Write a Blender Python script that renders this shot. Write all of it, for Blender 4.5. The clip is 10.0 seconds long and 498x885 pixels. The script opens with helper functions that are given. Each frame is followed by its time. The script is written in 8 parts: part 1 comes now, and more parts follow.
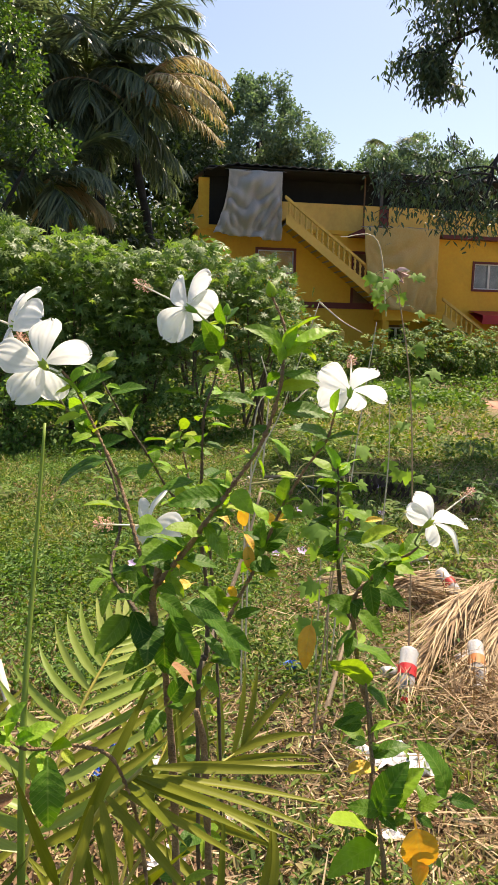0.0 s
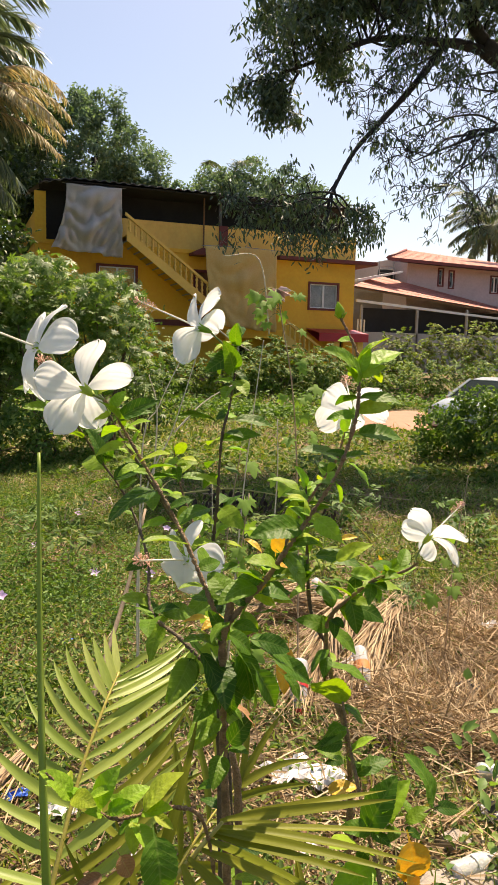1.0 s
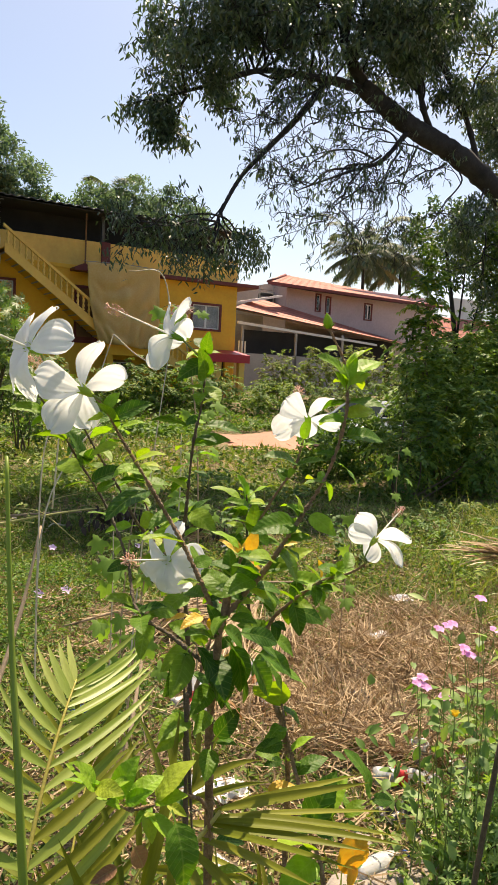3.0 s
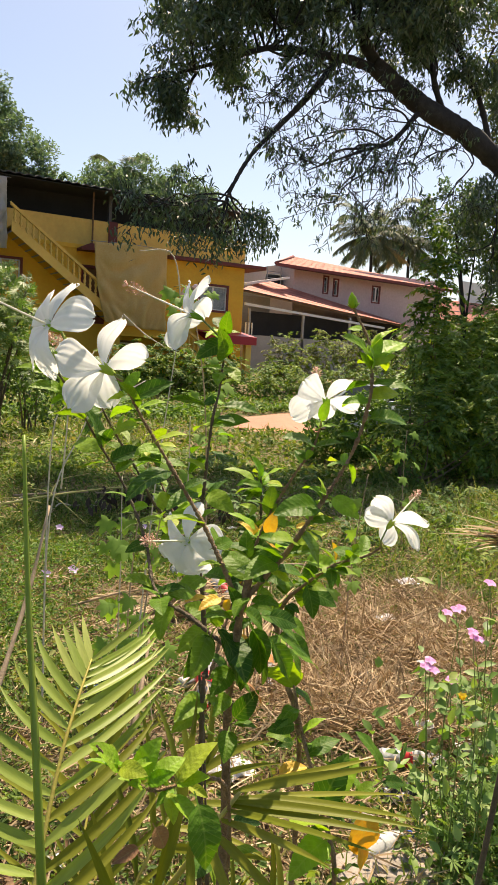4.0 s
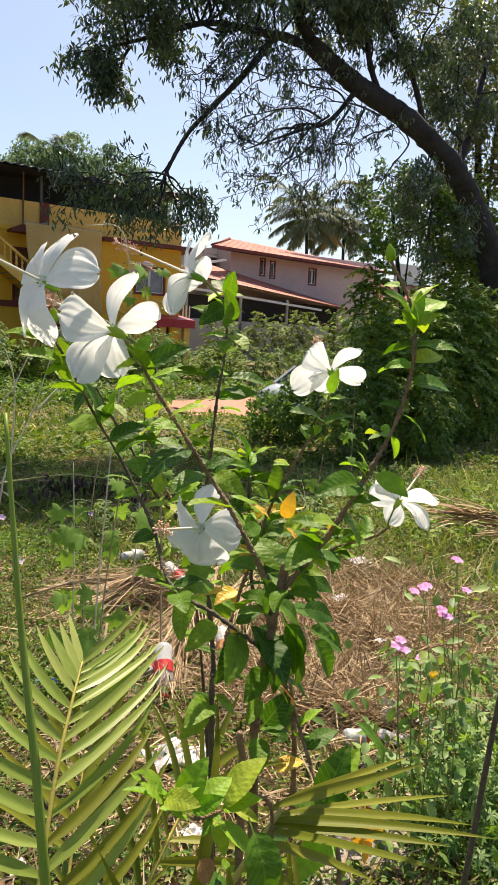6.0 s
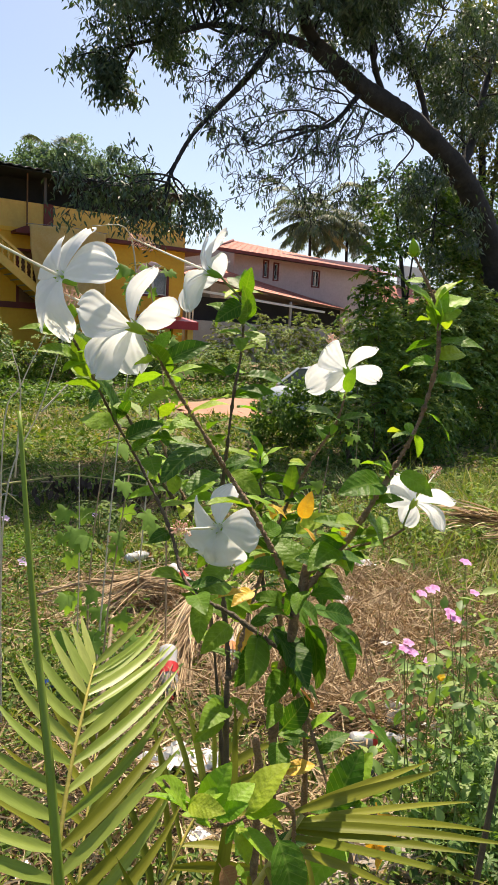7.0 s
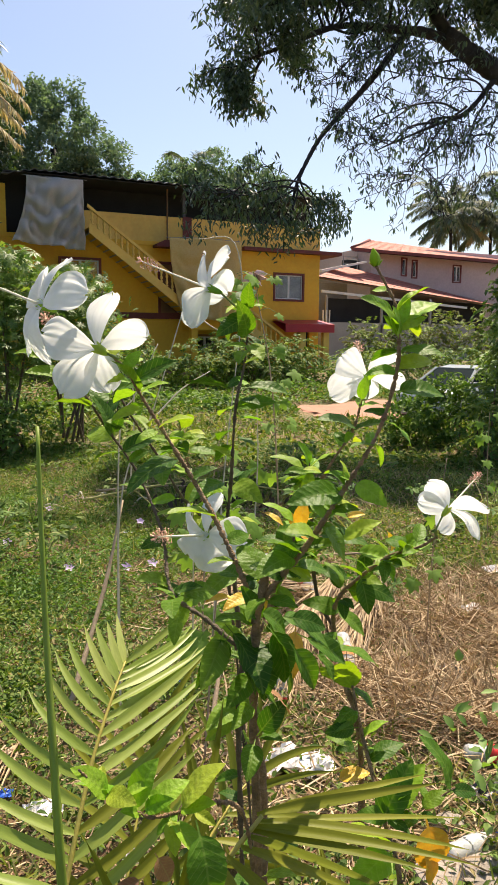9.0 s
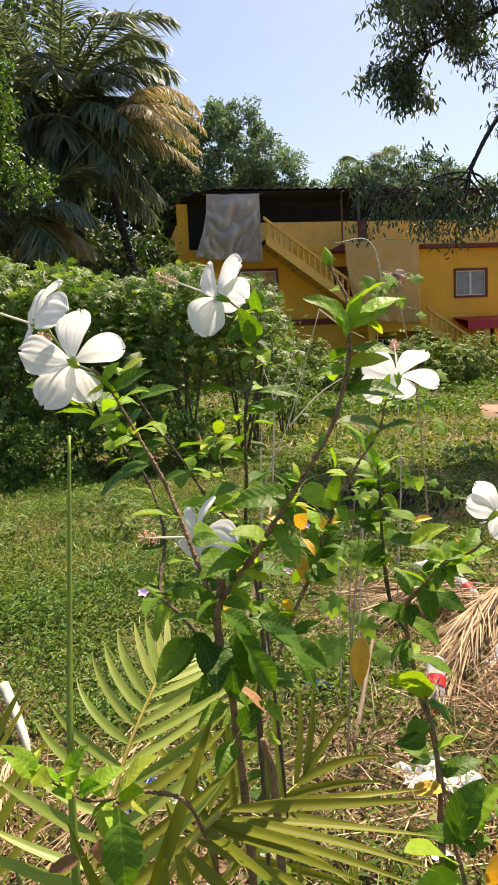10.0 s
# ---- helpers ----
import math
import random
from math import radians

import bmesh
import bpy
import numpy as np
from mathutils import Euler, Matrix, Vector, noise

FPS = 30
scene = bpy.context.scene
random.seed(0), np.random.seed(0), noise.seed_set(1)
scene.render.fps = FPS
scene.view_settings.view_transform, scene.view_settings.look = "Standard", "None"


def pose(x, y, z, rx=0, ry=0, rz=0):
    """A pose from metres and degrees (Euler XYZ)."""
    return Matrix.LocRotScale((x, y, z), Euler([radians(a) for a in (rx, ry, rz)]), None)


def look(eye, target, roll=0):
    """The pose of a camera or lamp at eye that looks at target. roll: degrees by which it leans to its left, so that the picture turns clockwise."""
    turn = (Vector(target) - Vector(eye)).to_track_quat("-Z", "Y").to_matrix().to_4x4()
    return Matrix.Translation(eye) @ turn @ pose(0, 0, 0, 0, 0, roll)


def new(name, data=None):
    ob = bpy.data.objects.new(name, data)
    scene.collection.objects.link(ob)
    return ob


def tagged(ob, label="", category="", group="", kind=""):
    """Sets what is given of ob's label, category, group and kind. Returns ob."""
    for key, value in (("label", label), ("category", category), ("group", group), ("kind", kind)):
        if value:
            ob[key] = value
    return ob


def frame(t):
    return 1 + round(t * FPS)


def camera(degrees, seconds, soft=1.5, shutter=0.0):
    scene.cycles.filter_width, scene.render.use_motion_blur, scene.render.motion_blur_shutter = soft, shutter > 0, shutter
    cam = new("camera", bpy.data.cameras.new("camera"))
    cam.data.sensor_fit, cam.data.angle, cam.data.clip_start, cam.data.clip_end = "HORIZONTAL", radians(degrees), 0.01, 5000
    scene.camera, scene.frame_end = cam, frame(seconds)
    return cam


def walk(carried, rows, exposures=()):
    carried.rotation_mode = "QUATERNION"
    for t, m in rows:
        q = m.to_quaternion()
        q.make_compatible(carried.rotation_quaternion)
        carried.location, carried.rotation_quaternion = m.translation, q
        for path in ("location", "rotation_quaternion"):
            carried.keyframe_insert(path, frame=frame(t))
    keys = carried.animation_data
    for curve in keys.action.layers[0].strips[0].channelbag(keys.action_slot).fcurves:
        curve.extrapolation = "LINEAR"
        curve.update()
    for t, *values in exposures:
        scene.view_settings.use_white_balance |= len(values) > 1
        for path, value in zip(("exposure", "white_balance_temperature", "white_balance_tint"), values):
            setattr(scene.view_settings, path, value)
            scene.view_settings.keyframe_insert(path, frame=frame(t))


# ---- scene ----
cam = camera(37.1, 10.0)
PATH = [
    (0, (0.178, 0.127, 1.835), (0.494, 2.077, 1.526), 1.5),
    (0.5, (0.081, 0.161, 1.828), (0.556, 2.083, 1.544), 0.6),
    (1, (-0.032, 0.216, 1.834), (0.694, 2.062, 1.58), 1.4),
    (1.5, (-0.097, 0.232, 1.828), (0.752, 2.029, 1.605), 1.9),
    (2, (-0.116, 0.228, 1.824), (0.848, 1.971, 1.64), 2.3),
    (2.2, (-0.124, 0.232, 1.823), (0.871, 1.958, 1.638), 2.5),
    (3.3, (-0.164, 0.234, 1.814), (0.875, 1.932, 1.623), 3.3),
    (3.5, (-0.171, 0.237, 1.816), (0.889, 1.922, 1.622), 3.8),
    (4, (-0.161, 0.25, 1.812), (0.845, 1.962, 1.574), 3.4),
    (4.5, (-0.127, 0.248, 1.801), (0.735, 2.027, 1.493), 4.8),
    (5, (-0.14, 0.307, 1.792), (0.761, 2.07, 1.507), 4.9),
    (5.5, (-0.161, 0.362, 1.784), (0.93, 2.01, 1.479), 3.3),
    (5.7, (-0.176, 0.364, 1.788), (0.956, 1.989, 1.508), 2.6),
    (6.8, (-0.191, 0.388, 1.781), (0.96, 2.002, 1.513), 2.9),
    (7, (-0.191, 0.388, 1.781), (0.947, 2.011, 1.513), 2.9),
    (7.5, (-0.19, 0.377, 1.782), (0.934, 2.008, 1.509), 2.4),
    (8, (-0.192, 0.379, 1.782), (0.895, 2.036, 1.514), 2.9),
    (8.5, (-0.152, 0.361, 1.784), (0.884, 2.049, 1.506), 1.6),
    (9, (-0.064, 0.29, 1.797), (0.743, 2.1, 1.525), 0.5),
    (9.5, (0.041, 0.218, 1.797), (0.66, 2.102, 1.537), -1.2),
    (10, (0.127, 0.218, 1.794), (0.462, 2.173, 1.544), -2.6),
]
import itertools

WALK_EXPOSURE = 0.93
walk(cam, [(t, look(eye, target, roll)) for t, eye, target, roll in PATH], [(t, WALK_EXPOSURE + more, kelvin, tint) for t, more, kelvin, tint in ((0, 0.25, 6950, 15), (1.0, 0.18, 7450, 16), (2.0, 0.13, 7300, 15), (3.5, 0.15, 7300, 14), (4.5, 0.14, 7250, 14), (5.5, 0.08, 6800, 13), (7.0, 0.07, 6800, 13), (8.0, 0.07, 6800, 13), (9.2, 0.14, 6800, 14), (10, 0.22, 7050, 18))])

# ---------------------------------------------------------------- sky and sun
SUN_BEARING, SUN_HEIGHT = 42.0, 60.0   # degrees to the right of +y, degrees above the horizon
world = bpy.data.worlds.new("sky")
scene.world = world
world.use_nodes = True
wn = world.node_tree
sky = wn.nodes.new("ShaderNodeTexSky")
sky.sky_type, sky.sun_disc = "NISHITA", False
sky.sun_elevation, sky.sun_rotation = radians(SUN_HEIGHT), radians(SUN_BEARING)
sky.air_density, sky.dust_density, sky.ozone_density, sky.altitude = 1.0, 1.6, 2.0, 10
wn.links.new(sky.outputs[0], wn.nodes["Background"].inputs[0])
wn.nodes["Background"].inputs[1].default_value = 0.082
sun = new("sun", bpy.data.lights.new("sun", "SUN"))
sun.data.energy, sun.data.angle, sun.data.color = 4.6, radians(0.6), (1.0, 0.88, 0.70)
sun_way = Vector((math.sin(radians(SUN_BEARING)) * math.cos(radians(SUN_HEIGHT)),
                  math.cos(radians(SUN_BEARING)) * math.cos(radians(SUN_HEIGHT)), math.sin(radians(SUN_HEIGHT))))
sun.matrix_world = look(sun_way * 60, (0, 0, 0))
# ---------------------------------------------------------------- materials
def material(name):
    m = bpy.data.materials.new(name)
    m.use_nodes = True
    return m, m.node_tree.nodes, m.node_tree.links, m.node_tree.nodes["Principled BSDF"]


def ramp(nodes, stops):
    r = nodes.new("ShaderNodeValToRGB")
    el = r.color_ramp.elements
    while len(el) < len(stops):
        el.new(0.5)
    for e, (p, c) in zip(el, stops):
        e.position, e.color = p, (*c, 1)
    return r


def noise_tex(nodes, links, scale, detail=4.0, rough=0.6, where="Object", distort=0.0):
    n = nodes.new("ShaderNodeTexNoise")
    n.inputs["Scale"].default_value, n.inputs["Detail"].default_value = scale, detail
    n.inputs["Roughness"].default_value, n.inputs["Distortion"].default_value = rough, distort
    c = nodes.new("ShaderNodeTexCoord")
    links.new(c.outputs[where], n.inputs["Vector"])
    return n


def bump(nodes, links, bsdf, source, strength, distance):
    b = nodes.new("ShaderNodeBump")
    b.inputs["Strength"].default_value, b.inputs["Distance"].default_value = strength, distance
    links.new(source, b.inputs["Height"])
    links.new(b.outputs[0], bsdf.inputs["Normal"])


def worn(name, base, spread=0.25, rough=0.7, scale=3.0, grain=60.0, relief=0.15, metal=0.0, stain=None, stain_amount=0.35, speck=0.2):
    """A surface with large blotches, fine grain and a little relief, in world-sized noise."""
    m, nodes, links, bsdf = material(name)
    big = noise_tex(nodes, links, scale, 6)
    fine = noise_tex(nodes, links, grain, 3)
    dark = tuple(c * (1 - spread) for c in base)
    light = tuple(min(1, c * (1 + spread * 0.6)) for c in base)
    r = ramp(nodes, [(0.3, dark), (0.7, light)])
    links.new(big.outputs["Fac"], r.inputs[0])
    mix = nodes.new("ShaderNodeMix")
    mix.data_type, mix.blend_type = "RGBA", "OVERLAY"
    mix.inputs["Factor"].default_value = speck
    links.new(r.outputs[0], mix.inputs["A"])
    links.new(fine.outputs["Fac"], mix.inputs["B"])
    out = mix.outputs["Result"]
    if stain:
        s = noise_tex(nodes, links, scale * 0.6, 8, 0.7, distort=0.6)
        sr = ramp(nodes, [(0.5, (0, 0, 0)), (0.72, (1, 1, 1))])
        links.new(s.outputs["Fac"], sr.inputs[0])
        mul = nodes.new("ShaderNodeMath")
        mul.operation = "MULTIPLY"
        links.new(sr.outputs[0], mul.inputs[0])
        mul.inputs[1].default_value = stain_amount
        mx = nodes.new("ShaderNodeMix")
        mx.data_type = "RGBA"
        links.new(mul.outputs[0], mx.inputs["Factor"])
        links.new(out, mx.inputs["A"])
        mx.inputs["B"].default_value = (*stain, 1)
        out = mx.outputs["Result"]
    links.new(out, bsdf.inputs["Base Color"])
    bsdf.inputs["Roughness"].default_value, bsdf.inputs["Metallic"].default_value = rough, metal
    if relief:
        bump(nodes, links, bsdf, fine.outputs["Fac"], relief, 0.01)
    return m


def leafy(name, stops, rough=0.45, through_amount=0.35, through_tint=(1.5, 1.6, 0.5), island=True, vein=0.0, blotch=0.0, spec=0.5):
    """A leaf: colour varies leaf by leaf and within the leaf, with light coming through."""
    m, nodes, links, bsdf = material(name)
    if island:
        pick = nodes.new("ShaderNodeNewGeometry").outputs["Random Per Island"]
    else:
        pick = nodes.new("ShaderNodeObjectInfo").outputs["Random"]
    r = ramp(nodes, stops)
    links.new(pick, r.inputs[0])
    out = r.outputs[0]
    n = noise_tex(nodes, links, 18.0 if island else 5.0, 4)
    mix = nodes.new("ShaderNodeMix")
    mix.data_type, mix.blend_type = "RGBA", "OVERLAY"
    mix.inputs["Factor"].default_value = 0.3 + blotch
    links.new(out, mix.inputs["A"])
    links.new(n.outputs["Fac"], mix.inputs["B"])
    out = mix.outputs["Result"]
    if vein:
        # side veins that leave the midrib at a slant, from the leaf's own length (x) and width (y)
        c = nodes.new("ShaderNodeTexCoord")
        sep = nodes.new("ShaderNodeSeparateXYZ")
        links.new(c.outputs["Object"], sep.inputs[0])
        ab = nodes.new("ShaderNodeMath")
        ab.operation = "ABSOLUTE"
        links.new(sep.outputs[1], ab.inputs[0])
        ma = nodes.new("ShaderNodeMath")
        ma.operation = "MULTIPLY_ADD"
        links.new(ab.outputs[0], ma.inputs[0])
        ma.inputs[1].default_value = -0.9
        links.new(sep.outputs[0], ma.inputs[2])
        sc = nodes.new("ShaderNodeMath")
        sc.operation = "MULTIPLY"
        links.new(ma.outputs[0], sc.inputs[0])
        sc.inputs[1].default_value = vein
        sn = nodes.new("ShaderNodeMath")
        sn.operation = "SINE"
        links.new(sc.outputs[0], sn.inputs[0])
        crinkle = noise_tex(nodes, links, 11.0, 3)
        hm = nodes.new("ShaderNodeMath")
        hm.operation = "MULTIPLY_ADD"
        links.new(sn.outputs[0], hm.inputs[0])
        hm.inputs[1].default_value = 0.07
        links.new(crinkle.outputs["Fac"], hm.inputs[2])
        bump(nodes, links, bsdf, hm.outputs[0], 0.28, 0.004)
        # paler lines along the side veins and the midrib
        vr = ramp(nodes, [(0.86, (0, 0, 0)), (0.99, (1, 1, 1))])
        links.new(sn.outputs[0], vr.inputs[0])
        rib = ramp(nodes, [(0.008, (1, 1, 1)), (0.02, (0, 0, 0))])
        links.new(ab.outputs[0], rib.inputs[0])
        mxl = nodes.new("ShaderNodeMath")
        mxl.operation = "MAXIMUM"
        links.new(vr.outputs[0], mxl.inputs[0])
        links.new(rib.outputs[0], mxl.inputs[1])
        amt = nodes.new("ShaderNodeMath")
        amt.operation = "MULTIPLY"
        links.new(mxl.outputs[0], amt.inputs[0])
        amt.inputs[1].default_value = 0.16
        vm = nodes.new("ShaderNodeMix")
        vm.data_type = "RGBA"
        links.new(amt.outputs[0], vm.inputs["Factor"])
        links.new(out, vm.inputs["A"])
        vm.inputs["B"].default_value = (0.42, 0.50, 0.16, 1)
        out = vm.outputs["Result"]
    links.new(out, bsdf.inputs["Base Color"])
    bsdf.inputs["Roughness"].default_value = rough
    bsdf.inputs["Specular IOR Level"].default_value = spec
    tr = nodes.new("ShaderNodeBsdfTranslucent")
    tint = nodes.new("ShaderNodeMix")
    tint.data_type, tint.blend_type = "RGBA", "MULTIPLY"
    tint.inputs["Factor"].default_value = 1.0
    links.new(out, tint.inputs["A"])
    tint.inputs["B"].default_value = (*through_tint, 1)
    links.new(tint.outputs["Result"], tr.inputs[0])
    mixs = nodes.new("ShaderNodeMixShader")
    mixs.inputs[0].default_value = through_amount
    links.new(bsdf.outputs[0], mixs.inputs[1])
    links.new(tr.outputs[0], mixs.inputs[2])
    links.new(mixs.outputs[0], nodes["Material Output"].inputs[0])
    return m


def clear_plastic(name, tint=(0.95, 0.97, 0.97)):
    m, nodes, links, bsdf = material(name)
    bsdf.inputs["Base Color"].default_value = (*tint, 1)
    bsdf.inputs["Roughness"].default_value = 0.2
    bsdf.inputs["Transmission Weight"].default_value = 0.6
    n = noise_tex(nodes, links, 90, 2)
    bump(nodes, links, bsdf, n.outputs["Fac"], 0.4, 0.004)
    return m


YELLOW_WALL = worn("yellow_wall", (0.86, 0.49, 0.045), 0.10, 0.75, 0.5, 9.0, 0.1, stain=(0.30, 0.13, 0.03), stain_amount=0.3)
PALE_YELLOW = worn("pale_yellow_wall", (0.88, 0.57, 0.14), 0.10, 0.75, 0.6, 9.0, 0.1, stain=(0.3, 0.16, 0.05), stain_amount=0.3)
MAROON = worn("maroon_paint", (0.16, 0.03, 0.025), 0.2, 0.6, 1.5, 20)
RED_TIN = worn("red_tin", (0.42, 0.015, 0.03), 0.15, 0.45, 2.0, 20)
DARK_ROOF = worn("weathered_sheet_roof", (0.10, 0.10, 0.10), 0.35, 0.6, 1.2, 14, 0.2, stain=(0.05, 0.035, 0.03))
# near-black colour that stands for shade inside rooms and under roofs
ROOM_SHADE = worn("interior_shade", (0.03, 0.03, 0.032), 0.3, 0.9, 1.0, 10)
WOOD = worn("brown_wood", (0.20, 0.10, 0.04), 0.3, 0.7, 3, 40)
WHITE_PAINT = worn("white_paint", (0.75, 0.74, 0.72), 0.1, 0.5, 2, 30, 0.05)
PINK_WALL = worn("mauve_wall", (0.56, 0.46, 0.46), 0.08, 0.8, 0.5, 8, 0.1, stain=(0.3, 0.26, 0.26), stain_amount=0.3)
CLAY_TILE = worn("clay_tile", (0.50, 0.175, 0.125), 0.25, 0.75, 1.0, 12, 0.2, stain=(0.34, 0.14, 0.11))
GREY_WALL = worn("grey_wall", (0.35, 0.35, 0.36), 0.15, 0.8, 0.8, 10, stain=(0.2, 0.2, 0.2))
CAR_PAINT = worn("silver_car_paint", (0.42, 0.47, 0.50), 0.05, 0.25, 1.0, 80, 0.0, metal=0.3)
RUBBER = worn("black_rubber", (0.02, 0.02, 0.02), 0.2, 0.7, 5, 60)
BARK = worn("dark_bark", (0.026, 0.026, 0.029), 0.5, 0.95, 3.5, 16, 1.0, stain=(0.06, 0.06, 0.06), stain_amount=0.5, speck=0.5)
TWIG = worn("red_brown_twig", (0.31, 0.19, 0.10), 0.5, 0.8, 60, 350, 0.9, stain=(0.46, 0.36, 0.23), stain_amount=0.7, speck=0.5)
TWIG_DARK = worn("dark_green_twig", (0.12, 0.085, 0.05), 0.5, 0.7, 45, 350, 0.6)
TWIG_GREEN = worn("green_stalk", (0.16, 0.22, 0.05), 0.3, 0.6, 60, 300, 0.2)
DRY = worn("dry_stalk", (0.42, 0.31, 0.20), 0.35, 0.85, 20, 120, 0.3)
PALE_STALK = worn("pale_dry_stalk", (0.60, 0.54, 0.42), 0.25, 0.8, 20, 120, 0.3)
RED_EARTH = worn("red_gravel", (0.40, 0.20, 0.135), 0.2, 0.95, 0.8, 30, 0.4, stain=(0.36, 0.2, 0.13))
STONE = worn("pale_stone", (0.30, 0.26, 0.22), 0.3, 0.9, 8, 60, 0.5)
PLASTIC = clear_plastic("clear_plastic")
WHITE_LITTER = worn("white_litter", (0.78, 0.76, 0.74), 0.1, 0.6, 20, 90, 0.2)
RED_PLASTIC = worn("red_plastic", (0.55, 0.03, 0.03), 0.1, 0.4, 20, 90, 0.0)
BLUE_PLASTIC = worn("blue_plastic", (0.03, 0.12, 0.55), 0.1, 0.4, 20, 90, 0.0)
ORANGE_LABEL = worn("orange_label", (0.65, 0.25, 0.08), 0.2, 0.5, 20, 90, 0.0)

m, nodes, links, bsdf = material("window_glass")
bsdf.inputs["Base Color"].default_value = (0.85, 0.87, 0.88, 1)
bsdf.inputs["Roughness"].default_value = 0.03
bsdf.inputs["Transmission Weight"].default_value = 1.0
bsdf.inputs["IOR"].default_value = 1.45
bsdf.inputs["Specular IOR Level"].default_value = 0.6
GLASS = m
DARK_GLASS = worn("tinted_glass", (0.02, 0.03, 0.032), 0.2, 0.2, 2, 20, 0.0)
DARK_GLASS.node_tree.nodes["Principled BSDF"].inputs["Specular IOR Level"].default_value = 0.02
m, nodes, links, bsdf = material("curtain")
cn = noise_tex(nodes, links, 2.0, 3)
cr = ramp(nodes, [(0.35, (0.22, 0.21, 0.22)), (0.65, (0.42, 0.39, 0.40))])
links.new(cn.outputs["Fac"], cr.inputs[0])
links.new(cr.outputs[0], bsdf.inputs["Base Color"])
CURTAIN = m

GREY_SHEET = leafy("grey_cloth", [(0.0, (0.74, 0.73, 0.71)), (1.0, (0.78, 0.76, 0.74))], 0.9, 0.5, (1.0, 0.98, 0.95), blotch=0.1, spec=0.1)
NET = leafy("yellow_net", [(0.0, (0.80, 0.65, 0.30)), (1.0, (0.84, 0.69, 0.33))], 0.9, 0.5, (1.0, 0.95, 0.8), blotch=0.1, spec=0.1)
HIB_LEAF = leafy("hibiscus_leaf", [(0.0, (0.035, 0.10, 0.012)), (0.4, (0.075, 0.175, 0.016)), (0.75, (0.135, 0.25, 0.022)), (1.0, (0.22, 0.33, 0.034))], 0.45, 0.4, (1.45, 1.5, 0.28), island=False, vein=52.0, blotch=0.1, spec=0.2)
HIB_YOUNG = leafy("young_hibiscus_leaf", [(0.0, (0.15, 0.32, 0.022)), (0.6, (0.24, 0.40, 0.035)), (1.0, (0.36, 0.42, 0.045))], 0.45, 0.4, (1.3, 1.4, 0.35), island=False, vein=52.0, blotch=0.1, spec=0.2)
YELLOW_LEAF = leafy("yellow_leaf", [(0.0, (0.72, 0.50, 0.05)), (1.0, (0.72, 0.40, 0.04))], 0.45, 0.35, (1.2, 1.0, 0.4), island=False, vein=52.0, blotch=0.15)
BROWN_LEAF = leafy("brown_leaf", [(0.0, (0.22, 0.10, 0.045)), (1.0, (0.34, 0.18, 0.08))], 0.7, 0.2, (1.2, 1.0, 0.6), island=False, vein=52.0)
PETAL = leafy("white_petal", [(0.0, (0.78, 0.81, 0.82)), (1.0, (0.82, 0.84, 0.85))], 0.6, 0.45, (1.0, 1.0, 1.0), island=False, vein=0.0, spec=0.2)
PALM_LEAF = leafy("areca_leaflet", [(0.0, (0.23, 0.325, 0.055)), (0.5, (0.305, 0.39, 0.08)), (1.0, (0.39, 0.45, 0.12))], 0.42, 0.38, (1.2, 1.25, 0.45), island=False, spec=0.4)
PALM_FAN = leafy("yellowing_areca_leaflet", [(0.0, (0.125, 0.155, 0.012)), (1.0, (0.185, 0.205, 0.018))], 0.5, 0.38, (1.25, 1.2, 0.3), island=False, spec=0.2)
# darker copy of the areca leaflet, its shade put into the colour
PALM_SHADED = leafy("shaded_areca_leaflet", [(0.0, (0.11, 0.145, 0.014)), (1.0, (0.23, 0.24, 0.024))], 0.5, 0.35, (1.3, 1.25, 0.3), island=False, spec=0.25)
COCO_LEAF = leafy("coconut_leaflet", [(0.0, (0.075, 0.115, 0.085)), (0.7, (0.145, 0.195, 0.135)), (1.0, (0.24, 0.29, 0.17))], 0.42, 0.3, (1.3, 1.3, 0.6))
COCO_DRY = leafy("dry_coconut_leaflet", [(0.0, (0.30, 0.28, 0.15)), (0.6, (0.45, 0.40, 0.23)), (1.0, (0.58, 0.42, 0.21))], 0.6, 0.35, (1.1, 1.0, 0.6))
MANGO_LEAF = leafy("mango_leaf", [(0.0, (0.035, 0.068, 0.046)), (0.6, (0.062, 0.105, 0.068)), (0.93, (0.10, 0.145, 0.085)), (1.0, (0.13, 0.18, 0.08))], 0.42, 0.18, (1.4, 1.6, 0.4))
# aerial haze is put into this pale, bluish leaf colour
TREE_LEAF = leafy("hazy_tree_leaf", [(0.0, (0.11, 0.17, 0.125)), (0.6, (0.17, 0.24, 0.16)), (1.0, (0.22, 0.29, 0.18))], 0.7, 0.3, (1.2, 1.4, 0.7), spec=0.15)
BRIGHT_BUSH = leafy("bright_bush_leaf", [(0.0, (0.10, 0.17, 0.025)), (0.6, (0.17, 0.26, 0.04)), (1.0, (0.30, 0.34, 0.07))], 0.6, 0.35, (1.3, 1.4, 0.4), spec=0.2)
DARK_TREE_LEAF = leafy("dark_tree_leaf", [(0.0, (0.03, 0.07, 0.02)), (0.7, (0.065, 0.13, 0.03)), (1.0, (0.16, 0.24, 0.05))], 0.55, 0.3, (1.4, 1.6, 0.4))
BUSH_LEAF = leafy("bush_leaf", [(0.0, (0.05, 0.11, 0.025)), (0.6, (0.095, 0.185, 0.04)), (1.0, (0.18, 0.28, 0.07))], 0.6, 0.3, (1.4, 1.5, 0.4), spec=0.25)
